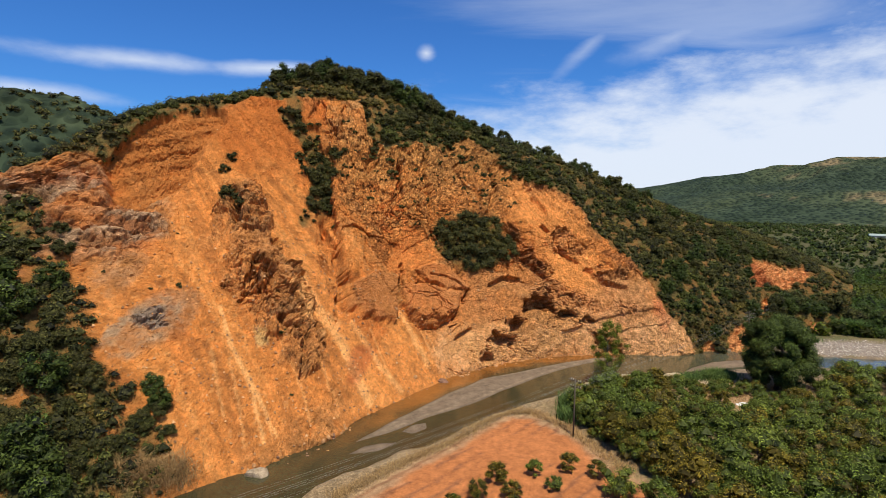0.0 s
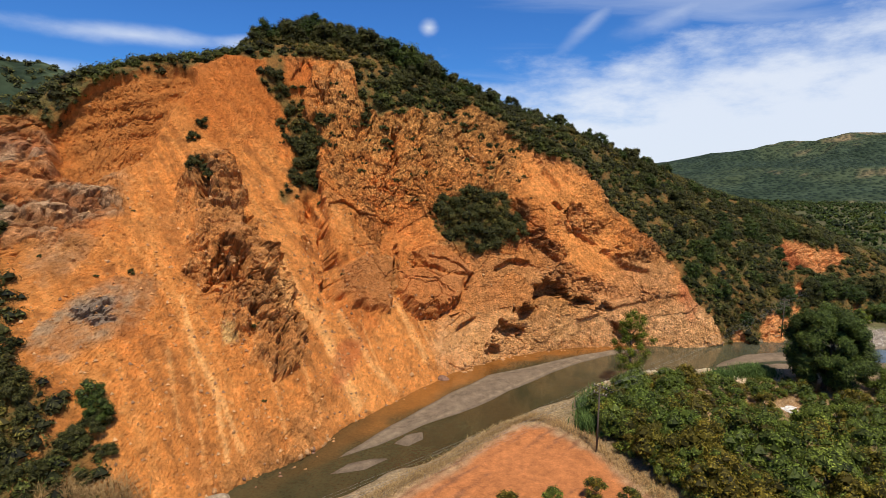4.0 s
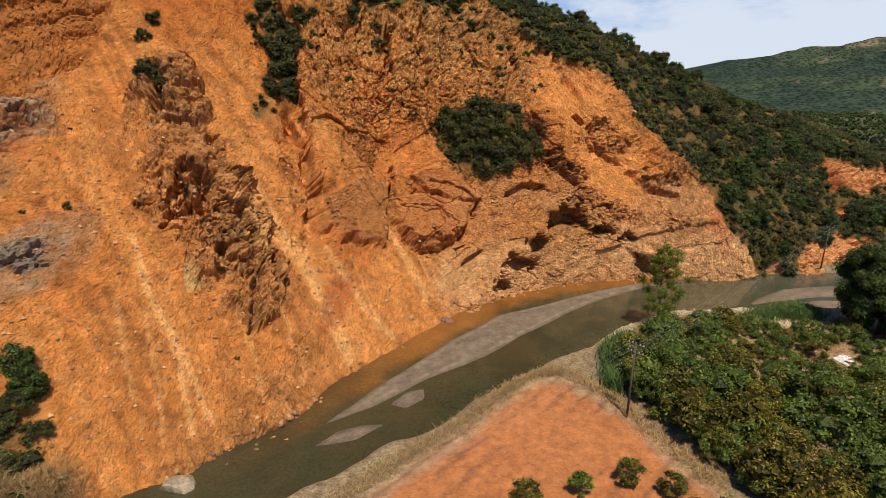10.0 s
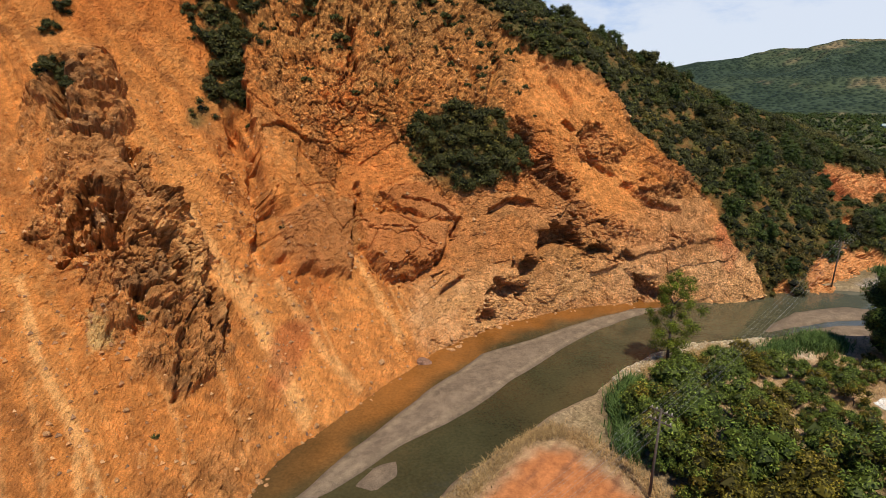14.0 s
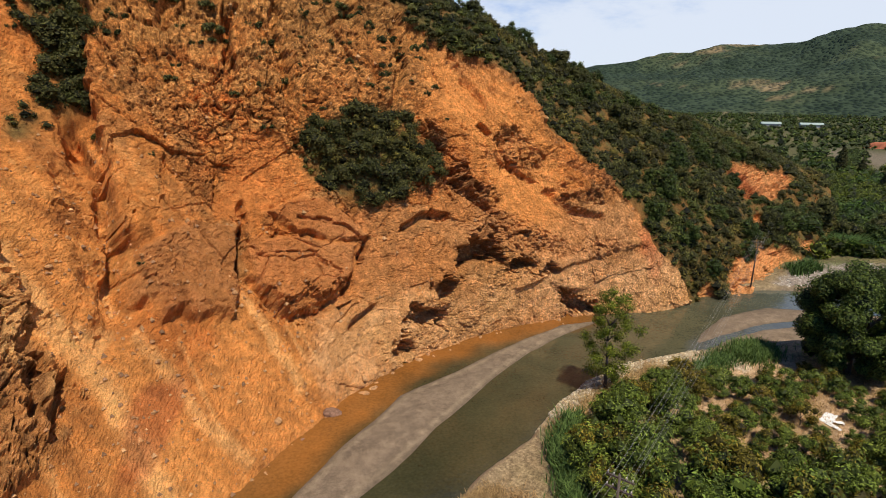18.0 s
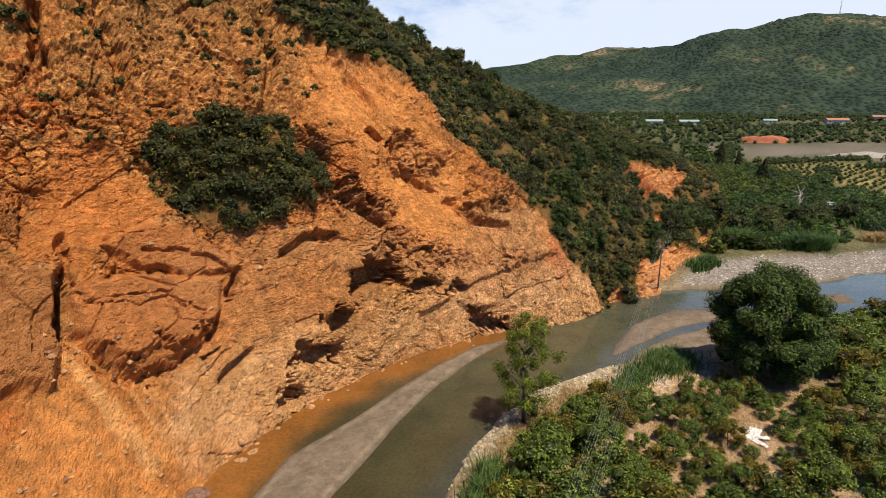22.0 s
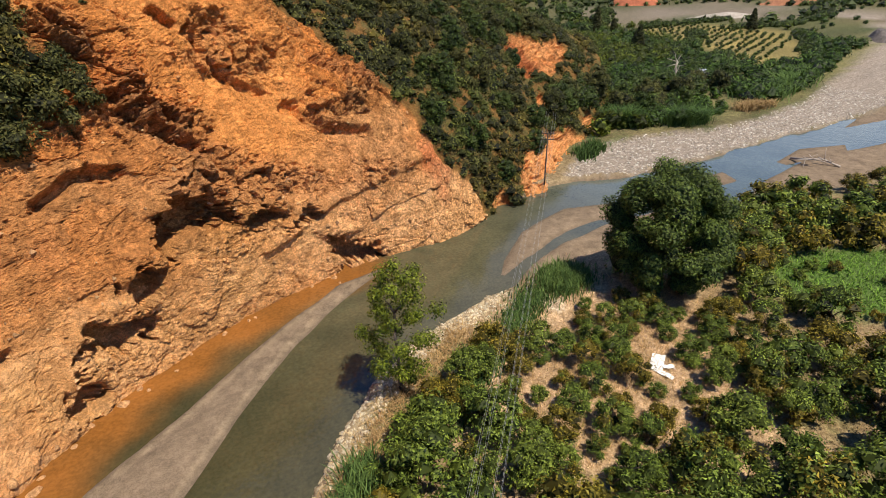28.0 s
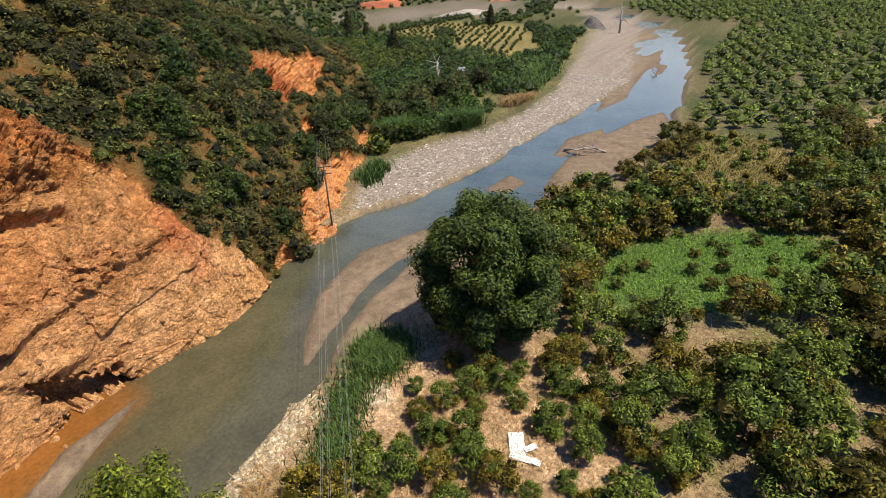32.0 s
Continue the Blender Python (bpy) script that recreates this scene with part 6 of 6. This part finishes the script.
rng = np.random.default_rng(71)
rocks([(-23.2, 66.6, 1.6)], [tinted(SHAPES[2], (0.36, 0.27, 0.17))], "large pale boulder at the water's edge", "", "boulder")
rocks([(0.3, 102.6, 1.15)], DARKER, "dark reddish boulder at the foot of the scree", "", "boulder")
fx, fy = along([(-25, 65.5), (-19.5, 71.2), (-15.8, 76.3), (-10.6, 86.6), (-2, 99.2)], 120, 0.7, rng)
rocks([(a, b, 0.16 + 0.35 * rng.random() ** 2) for a, b in zip(fx, fy)], EARTHY + DARKER[:3], "broken rock fallen to the river's edge", "rocks along the cliff foot")
fx, fy = along([(3, 104.5), (9, 111.3), (22, 119), (36, 122.2)], 50, 0.6, rng)
rocks([(a, b, 0.2 + 0.5 * rng.random() ** 2) for a, b in zip(fx, fy)], EARTHY, "broken rock below the ledges", "rocks along the cliff foot")
sx, sy = -38 + 32 * rng.random(110), 72 + 40 * rng.random(110)
keep = [(a, b) for a, b in zip(sx, sy) if 0.5 < surface(a, b) < 30]
rocks([(a, b, 0.12 + 0.28 * rng.random() ** 2) for a, b in keep], EARTHY, "loose stone lying on the scree", "stones on the scree")
fx, fy = along([(24, 96.4), (30, 101.2), (36, 104.6), (41, 106.3)], 130, 0.8, rng)
rocks([(a, b, 0.12 + 0.22 * rng.random() ** 2) for a, b in zip(fx, fy)], PALE, "pale stone on the river bank", "stones of the bank")


def pebbles(name, x, y, r, colours, label, rng):
    """Many small stones as one mesh of low faceted lumps."""
    n = len(x)
    z = ground_at(x, y)
    base = np.array([(1, 0, 0), (0.3, 0.9, 0), (-0.8, 0.5, 0), (-0.7, -0.6, 0), (0.4, -0.9, 0), (0.1, 0, 0.7)])
    tri = np.array([(0, 1, 5), (1, 2, 5), (2, 3, 5), (3, 4, 5), (4, 0, 5)])
    a = rng.random(n) * 6.28
    ca, sa = np.cos(a)[:, None], np.sin(a)[:, None]
    bx = base[None, :, 0] * ca - base[None, :, 1] * sa
    by = base[None, :, 0] * sa + base[None, :, 1] * ca
    v = np.stack([x[:, None] + bx * r[:, None], y[:, None] + by * r[:, None], z[:, None] - 0.02 + base[None, :, 2] * r[:, None]], 2).reshape(-1, 3)
    f = (tri[None] + 6 * np.arange(n)[:, None, None]).reshape(-1, 3)
    c = np.asarray(colours)[rng.integers(0, len(colours), n)] * (0.8 + 0.4 * rng.random((n, 1)))
    return tagged(new(name, mesh_of(name, v, f, M_ROCK, np.repeat(c, 6, 0), False)), label, "gravel", kind="stuff")


stone_cols = [(0.38, 0.33, 0.26), (0.28, 0.23, 0.18), (0.50, 0.45, 0.37), (0.20, 0.17, 0.14)]
px, py = 72 + 120 * rng.random(16000), 116 + 22 * rng.random(16000)
ok = (area_dist(px, py, GRAVEL) < 0.3) & (px < 180)
pebbles("bank_gravel", px[ok], py[ok], 0.09 + 0.22 * rng.random(ok.sum()) ** 3, stone_cols, "pale cobbles on the gravel bank", rng)
px, py = along([(22, 95.6), (30, 101.6), (36, 104.9), (42, 106.5), (47, 107.5)], 5200, 0.9, rng)
ok = ground_at(px, py) > WATER
pebbles("bank_stones", px[ok], py[ok], 0.07 + 0.2 * rng.random(ok.sum()) ** 3, [(0.46, 0.36, 0.21), (0.52, 0.44, 0.30), (0.36, 0.27, 0.16)], "pale stones on the river bank", rng)

def scattered_stones(name, weight, n, size, colours, label, rng):
    """Loose stones bedded in the slope, as one mesh of faceted lumps."""
    p, _ = scatter(weight, n, rng)
    r = size * (0.35 + rng.random(n) ** 4 * 1.9)
    base = np.array([(1, 0, 0), (-0.8, 0.2, 0), (0.1, 0.9, 0), (0, -1, 0), (0.1, 0, 0.9), (0, 0.1, -0.8)])
    tri = np.array([(0, 2, 4), (2, 1, 4), (1, 3, 4), (3, 0, 4), (2, 0, 5), (1, 2, 5), (3, 1, 5), (0, 3, 5)])
    v = (p[:, None] + base[None] * r[:, None, None] * (0.6 + 0.8 * rng.random((n, 6, 3)))).reshape(-1, 3)
    f = (tri[None] + 6 * np.arange(n)[:, None, None]).reshape(-1, 3)
    c = np.asarray(colours)[rng.integers(0, len(colours), n)] * (0.75 + 0.5 * rng.random((n, 1)))
    return tagged(new(name, mesh_of(name, v, f, M_ROCK, np.repeat(c, 6, 0), False, np.full(len(v), 0.3))), label, "stones", kind="stuff")


scattered_stones("scree_stones", scree * (1 - scar_r) * smooth(34, 10, H[:, 2]), 3000, 0.15, [(0.50, 0.24, 0.09), (0.40, 0.19, 0.08), (0.55, 0.30, 0.13), (0.30, 0.16, 0.08)], "loose stones strewn over the scree", rng)
scattered_stones("cliff_stones", bare * (1 - scree) * (1 - scar_r) * (H[:, 2] < 50), 1500, 0.18, [(0.46, 0.25, 0.11), (0.34, 0.18, 0.08), (0.50, 0.29, 0.13)], "stones weathering out of the cliff", rng)

# ---- power line ----
def power_pole(x, y, heading, label, height=8.9, sink=0.3):
    ob = new("power_pole")
    ob.matrix_world = pose(x, y, surface(x, y) - sink, 0, 0, math.degrees(heading))
    tagged(ob, label, "utility pole", "poles of the power line")
    part("post", tube(bmesh.new(), (0, 0, 0), (0, 0, height), 0.13, 0.085, 10), M_POLE, ob)
    for z in (height - 0.35, height - 1.25):
        part("crossarm", box(bmesh.new(), 0.14, 0, z, 0.10, 1.9, 0.12), M_POLE, ob)
        for q in (-0.82, -0.42, 0.42, 0.82):
            ins = tube(bmesh.new(), (0.14, q, z + 0.06), (0.14, q, z + 0.16), 0.03, 0.03, 6)
            tube(ins, (0.14, q, z + 0.14), (0.14, q, z + 0.27), 0.065, 0.045, 8)
            part("insulator", ins, M_INSUL, ob)
    part("brace", tube(bmesh.new(), (0.12, -0.7, height - 0.38), (0.12, 0, height - 1.0), 0.025, 0.025, 5), M_POLE, ob)
    part("brace", tube(bmesh.new(), (0.12, 0.7, height - 0.38), (0.12, 0, height - 1.0), 0.025, 0.025, 5), M_POLE, ob)
    return ob


M_INSUL = plain_material("porcelain", (0.45, 0.40, 0.34), 0.3, 5, 0.1)
POLES = [(-47, 24), (19.2, 76.6), (72.5, 127.6), (160, 213)]
built = []
for k, (x, y) in enumerate(POLES):
    nx, ny = POLES[min(k + 1, 3)]
    lx, ly = POLES[max(k - 1, 0)]
    built.append(power_pole(x, y, math.atan2(ny - ly, nx - lx), ["wooden pole on the far bank", "weathered wooden power pole at the orchard corner", "wooden power pole on an orange earth bank", "wooden power pole in the scrub"][k]))
bpy.context.view_layer.update()
for a, b, sag in ((0, 1, 1.1), (1, 2, 1.3), (2, 3, 1.6)):
    for z in (8.9 - 0.08, 8.9 - 0.98):
        for q in (-0.82, -0.42, 0.42, 0.82):
            s, e = built[a].matrix_world @ Vector((0.14, q, z)), built[b].matrix_world @ Vector((0.14, q, z))
            side = (e - s).cross(Vector((0, 0, 1))).normalized() * 0.0055
            line = [s.lerp(e, k / 18) - Vector((0, 0, 4 * sag * (k / 18) * (1 - k / 18))) for k in range(19)]
            rim = [p + side * math.cos(w) + Vector((0, 0, 0.0055 * math.sin(w))) for p in line for w in (0, 1.5708, 3.1416, 4.7124)]
            me = bpy.data.meshes.new("wire")
            me.from_pydata([tuple(p) for p in rim], [], [(4 * k + a, 4 * k + (a + 1) % 4, 4 * k + 4 + (a + 1) % 4, 4 * k + 4 + a) for k in range(18) for a in range(4)] + [(0, 1, 2, 3), (75, 74, 73, 72)])
            me.materials.append(M_WIRE)
            tagged(new("wire", me), "thin bare aluminium wire between the poles", "cable", "wires of the power line")

# ---- white sheeting left between the trees ----
M_SHEET = plain_material("white_plastic", (0.78, 0.76, 0.70), 0.55, 3, 0.12)
sheet = new("plastic_sheet")
sheet.matrix_world = pose(SHEET[0], SHEET[1], surface(*SHEET) + 0.06, 0, 0, 20)
tagged(sheet, "crumpled white plastic sheet lying on bare soil", "plastic sheet")
for name, cx, cy, sx, sy, a in (("panel", 0.3, 0.5, 2.2, 1.1, 10), ("panel", -0.9, -0.2, 0.55, 2.2, -12), ("strip", 0.1, -0.5, 0.5, 1.0, 35)):
    bm = bmesh.new()
    bmesh.ops.create_grid(bm, x_segments=14, y_segments=14, size=0.5)
    for v in bm.verts:
        v.co = Vector((v.co.x * sx, v.co.y * sy, 0.10 * noise.noise(Vector((v.co.x * 4 + cx, v.co.y * 4 + cy, 1.7))) + 0.08))
        v.co = pose(cx, cy, 0.03 * abs(a) / 10, 0, 0, a) @ v.co
    bmesh.ops.solidify(bm, geom=bm.faces[:], thickness=0.02)
    part(name, bm, M_SHEET, sheet)

# ---- snags and driftwood in the river ----
M_DRIFT = plain_material("bleached_driftwood", (0.34, 0.28, 0.22), 0.9, 6, 0.3)


def snag(x, y, size, label, seed, upright=0.15, name="driftwood"):
    rng = np.random.default_rng(seed)
    ob = new(name)
    ob.matrix_world = pose(x, y, max(surface(x, y), WATER) + 0.05, 0, 0, rng.random() * 360)
    tagged(ob, label, "driftwood" if upright < 1 else "dead tree", "snags in the river")
    a, b = Vector((-size, 0, 0.1)), Vector((size * 0.3, size * 0.2, size * 0.25 + size * upright))
    if upright > 1:
        a, b = Vector((0, 0, -0.2)), Vector((0.3, 0.1, size * upright))
    part("stem", tube(bmesh.new(), a, b, size * 0.08, size * 0.04, 7), M_DRIFT, ob)
    for k in range(9):
        s = a.lerp(b, 0.3 + 0.7 * rng.random())
        e = s + Vector(unit(1, rng)[0]) * size * (0.4 + 0.5 * rng.random())
        e.z = abs(e.z)
        part("branch", tube(bmesh.new(), s, e, size * 0.03, size * 0.008, 5), M_DRIFT, ob)
    return ob


snag(115, 109, 3.4, "bleached driftwood tangle on a sand bar", 401)
snag(118, 107.8, 2.6, "bleached driftwood tangle on a sand bar", 402)
snag(96.5, 107, 2.0, "dark driftwood washed against the bank", 403)
snag(130, 101, 1.8, "dark driftwood washed against the bank", 404)
snag(263, 146, 5.5, "bare dead tree standing in the gravel", 405, 1.7, "dead_tree")
snag(148, 159, 4.0, "bare grey tree in the scrub", 407, 1.6, "dead_tree")
snag(190, 114.5, 2.4, "root stump stranded in the stream", 406)

# ---- far side of the valley ----
M_WALL = plain_material("whitewashed_wall", (0.52, 0.48, 0.41), 0.85, 0.8, 0.12)
M_TILE = plain_material("clay_roof", (0.42, 0.17, 0.09), 0.85, 1.5, 0.25)
M_TIN = plain_material("pale_green_sheet_roof", (0.30, 0.35, 0.30), 0.6, 0.8, 0.15)
M_PANE = plain_material("dark_window_glass", (0.03, 0.035, 0.04), 0.15, 0.5, 0.1)
M_STEEL = plain_material("galvanised_steel", (0.40, 0.41, 0.42), 0.5, 2, 0.15, 0.5)


def house(x, y, w, d, h, roof, turn, label, windows=4):
    """A low farm building with a pitched roof, a door and windows on its long front."""
    ob = new("farm_building")
    ob.matrix_world = pose(x, y, surface(x, y) - 0.2, 0, 0, turn)
    tagged(ob, label, "building", "farm buildings across the valley")
    part("wall", box(bmesh.new(), 0, 0, h / 2, w, d, h), M_WALL, ob)
    bm = bmesh.new()
    e, rise = 0.5, d * 0.22
    ring = [bm.verts.new((sx * (w / 2 + e), sy, sz)) for sx in (-1, 1) for sy, sz in ((-d / 2 - e, h + 0.02), (d / 2 + e, h + 0.02), (d / 2 + e, h + 0.22), (0, h + 0.22 + rise), (-d / 2 - e, h + 0.22))]
    bm.faces.new(ring[:5][::-1])
    bm.faces.new(ring[5:])
    for k in range(5):
        bm.faces.new((ring[k], ring[(k + 1) % 5], ring[5 + (k + 1) % 5], ring[5 + k]))
    part("roof", bm, roof, ob)
    part("door", box(bmesh.new(), 0, -d / 2 - 0.03, 1.05, 1.3, 0.1, 2.1), M_POLE, ob)
    for k in range(windows):
        wx = (k + 0.5) / windows * w - w / 2
        if abs(wx) > 1.2:
            win = part("window", box(bmesh.new(), wx, -d / 2 - 0.03, h * 0.58, 1.3, 0.1, 1.2), M_WALL, ob)
            part("pane", box(bmesh.new(), wx, -d / 2 - 0.09, h * 0.58, 1.1, 0.04, 1.0), M_PANE, win)
    return ob


house(527, 408, 17, 8, 3.6, M_TILE, -38, "long cream farmhouse with a flat clay roof")
house(486, 443, 11, 6, 2.7, M_TIN, -38, "white shed with a pale sheet roof", 3)
house(387, 486, 15, 7, 2.8, M_TIN, -30, "low shed with a pale green sheet roof", 3)
house(411, 467, 17, 7, 2.8, M_TIN, -30, "low shed with a pale sheet roof", 4)
house(620, 430, 10, 7, 3.2, M_TILE, -45, "small white house among the groves", 3)


def mound(name, x, y, rx, ry, h, colour, label, category, turn=0, seed=0, steep=1.0):
    """A heap of earth or gravel."""
    n = 30
    u, v = np.meshgrid(np.linspace(-1, 1, n), np.linspace(-1, 1, n), indexing="ij")
    r = np.hypot(u, v)
    p = np.stack([u.ravel() * rx, v.ravel() * ry, 0 * u.ravel()], 1)
    k = fbm(p * 0.25 + seed, 4, 0.55, 300 + seed)
    z = h * smooth(1.0, 1.0 - 0.8 * steep, r.ravel() + 0.2 * k) * (1 + 0.3 * k) - 0.4
    p[:, 2] = z
    c = np.tile(np.array(colour), (len(p), 1)) * (1 + 0.25 * k)[:, None]
    ob = new(name, mesh_of(name, p, grid_faces(n, n), M_GROUND, c))
    ob.matrix_world = pose(x, y, surface(x, y), 0, 0, turn)
    return tagged(ob, label, category)


mound("earth_bank", 322, 313, 17, 6, 4.0, (0.40, 0.13, 0.065), "bare red earth bank cut beside the gravel plain", "earth bank", -45, 1, 0.5)
mound("earth_bank", 385, 250, 20, 6, 4.0, (0.36, 0.16, 0.085), "long low bank of reddish earth", "earth bank", -30, 2, 0.5)
mound("rubble_mound", 280, 163, 10, 5, 4.0, (0.12, 0.10, 0.085), "dark heap of river gravel by the water", "rubble mound", 25, 3)
mound("rubble_mound", 300, 240, 26, 7, 2.4, (0.34, 0.29, 0.23), "long pale heap of quarry rubble", "rubble mound", -20, 4)

# conifers standing over the groves
def conifer(x, y, h, seed):
    rng = np.random.default_rng(seed)
    n = 34
    u = (np.arange(n) + 0.5) / n
    a = 2.399 * np.arange(n)
    w = h * 0.20 * (1 - u) ** 0.8
    c = np.stack([w * np.cos(a) * 0.7, w * np.sin(a) * 0.7, h * (0.12 + 0.86 * u)], 1)
    crown = foliage_mesh("conifer_crown", c, 0.3 + w * 0.75, np.full(n, 40), 0.5, M_SHRUB, rng, 0.8, np.ones((n, 3)) * 0.7)
    make_tree("conifer", "dark pointed conifer above the groves", "tree", (x, y, surface(x, y)), trunk_mesh("conifer_trunk", h * 0.8, 0.2, rng, 2, 0.5), crown, "conifers in the valley")


conifer(208, 241, 11, 501)
conifer(188, 203, 8.5, 502)
conifer(214, 237, 6, 503)
conifer(190, 206, 6, 504)
conifer(262, 204, 9, 505)

# hedges and rows of small field trees
rng = np.random.default_rng(81)
hx, hy = [], []
for pts, n, w in (([(190, 190), (215, 200), (240, 215)], 150, 1.6), ([(186, 196), (215, 212)], 120, 1.4), ([(222, 162), (245, 172), (268, 186)], 120, 1.6), ([(262, 214), (290, 204), (330, 208)], 120, 1.8),
                  ([(215, 250), (250, 275), (285, 305)], 160, 2.5), ([(130, 160), (170, 172), (200, 176)], 200, 3.5), ([(240, 240), (290, 232)], 90, 2.0), ([(120, 158), (150, 178), (190, 215)], 260, 6.0)):
    a, b = along(pts, n, w, rng)
    hx.append(a), hy.append(b)
hx, hy = np.concatenate(hx), np.concatenate(hy)
ok = np.array([HILL_TREE.ray_cast(Vector((a, b, 200)), Vector((0, 0, -1)))[0] is None for a, b in zip(hx, hy)]) & (area_dist(hx, hy, GRAVEL) > 2)
hx, hy = hx[ok], hy[ok]
r = 0.8 + 0.9 * rng.random(len(hx))
tagged(new("hedges", foliage_mesh("hedges", np.stack([hx, hy, ground_at(hx, hy) + 0.7 * r], 1), r, np.full(len(hx), 34), 0.5, M_OAK, rng, 0.9, np.ones((len(hx), 3)) * (0.7 + 0.5 * rng.random((len(hx), 1))))), "dark hedges between the far fields", "hedge", kind="stuff")
fx, fy = [], []
for a in range(14):
    for k in range(26):
        x, y = 186 + a * 5.2 + k * 0.6, 160 + k * 3.6 + a * 1.8
        fx.append(x + rng.normal() * 0.4), fy.append(y + rng.normal() * 0.4)
fx, fy = np.array(fx), np.array(fy)
ok = area_dist(fx, fy, YELLOW) < -1
fx, fy = fx[ok], fy[ok]
r = 0.6 + 0.4 * rng.random(len(fx))
tagged(new("field_trees", foliage_mesh("field_trees", np.stack([fx, fy, ground_at(fx, fy) + 0.7 * r], 1), r, np.full(len(fx), 36), 0.36, M_OAK, rng, 0.9)), "small trees in rows on a dry yellow field", "trees", kind="stuff")

# groves filling the plain to the foot of the ridge
n = 5200
gx2, gy2 = 120 + 640 * rng.random(n), 210 + 620 * rng.random(n)
ok = (area_dist(gx2, gy2, RUBBLE) > 3) & (area_dist(gx2, gy2, YELLOW) > 3) & (area_dist(gx2, gy2, RIVER) > 6) & (np.hypot(gx2, gy2) < 860) & (np.hypot(gx2, gy2) > 300)
ok &= fbm(np.stack([gx2, gy2, 0 * gx2], 1) * 0.012, 3, 0.5, 115) > -0.5
gx2, gy2 = gx2[ok], gy2[ok]
r = 1.6 + 2.2 * rng.random(len(gx2)) ** 2
tagged(new("far_groves", foliage_mesh("far_groves", np.stack([gx2, gy2, ground_at(gx2, gy2) + 0.6 * r], 1), r, np.full(len(gx2), 16), 1.3, M_OAK, rng, 0.85, np.ones((len(gx2), 3)) * (0.6 + 0.6 * rng.random((len(gx2), 1))), dense=1.3)), "olive and citrus groves across the plain", "trees", kind="stuff")

# white boxes left in the scrub, and the mast on the ridge
for k, (x, y, w) in enumerate(((157.5, 158.5, 3.2), (161.5, 160.5, 2.4), (164, 161.5, 1.8))):
    ob = new("storage_box")
    ob.matrix_world = pose(x, y, surface(x, y), 0, 0, 25 + 12 * k)
    tagged(ob, "white storage box with a grey lid in the scrub", "storage box", "white boxes in the scrub")
    part("body", box(bmesh.new(), 0, 0, 0.85, w, 1.8, 1.7), M_WALL, ob)
    part("lid", box(bmesh.new(), 0, 0, 1.76, w + 0.2, 2.0, 0.1), M_STEEL, ob)

mast_xy = (1340 * math.sin(radians(53.1)), 1340 * math.cos(radians(53.1)))
mast = new("radio_mast")
mast.matrix_world = pose(mast_xy[0], mast_xy[1], 150, 0, 0, 0)
tagged(mast, "thin steel radio mast on the far ridge", "mast")
for a in range(3):
    q = (1.1 * math.cos(2.094 * a), 1.1 * math.sin(2.094 * a))
    part("leg", tube(bmesh.new(), (*q, 0), (q[0] * 0.4, q[1] * 0.4, 50), 0.28, 0.22, 6), M_STEEL, mast)
for k in range(9):
    z = 4 + 5 * k
    s = 1.1 - 0.66 * z / 50
    bm = bmesh.new()
    for a in range(3):
        tube(bm, (s * math.cos(2.094 * a), s * math.sin(2.094 * a), z), (s * math.cos(2.094 * (a + 1)), s * math.sin(2.094 * (a + 1)), z + 2.5), 0.12, 0.12, 4)
    part("brace", bm, M_STEEL, mast)
mound("sand_heap", 50.8, 102.2, 1.5, 1.3, 0.6, (0.42, 0.31, 0.19), "small heap of pale sand beside the reeds", "sand heap", 20, 9)
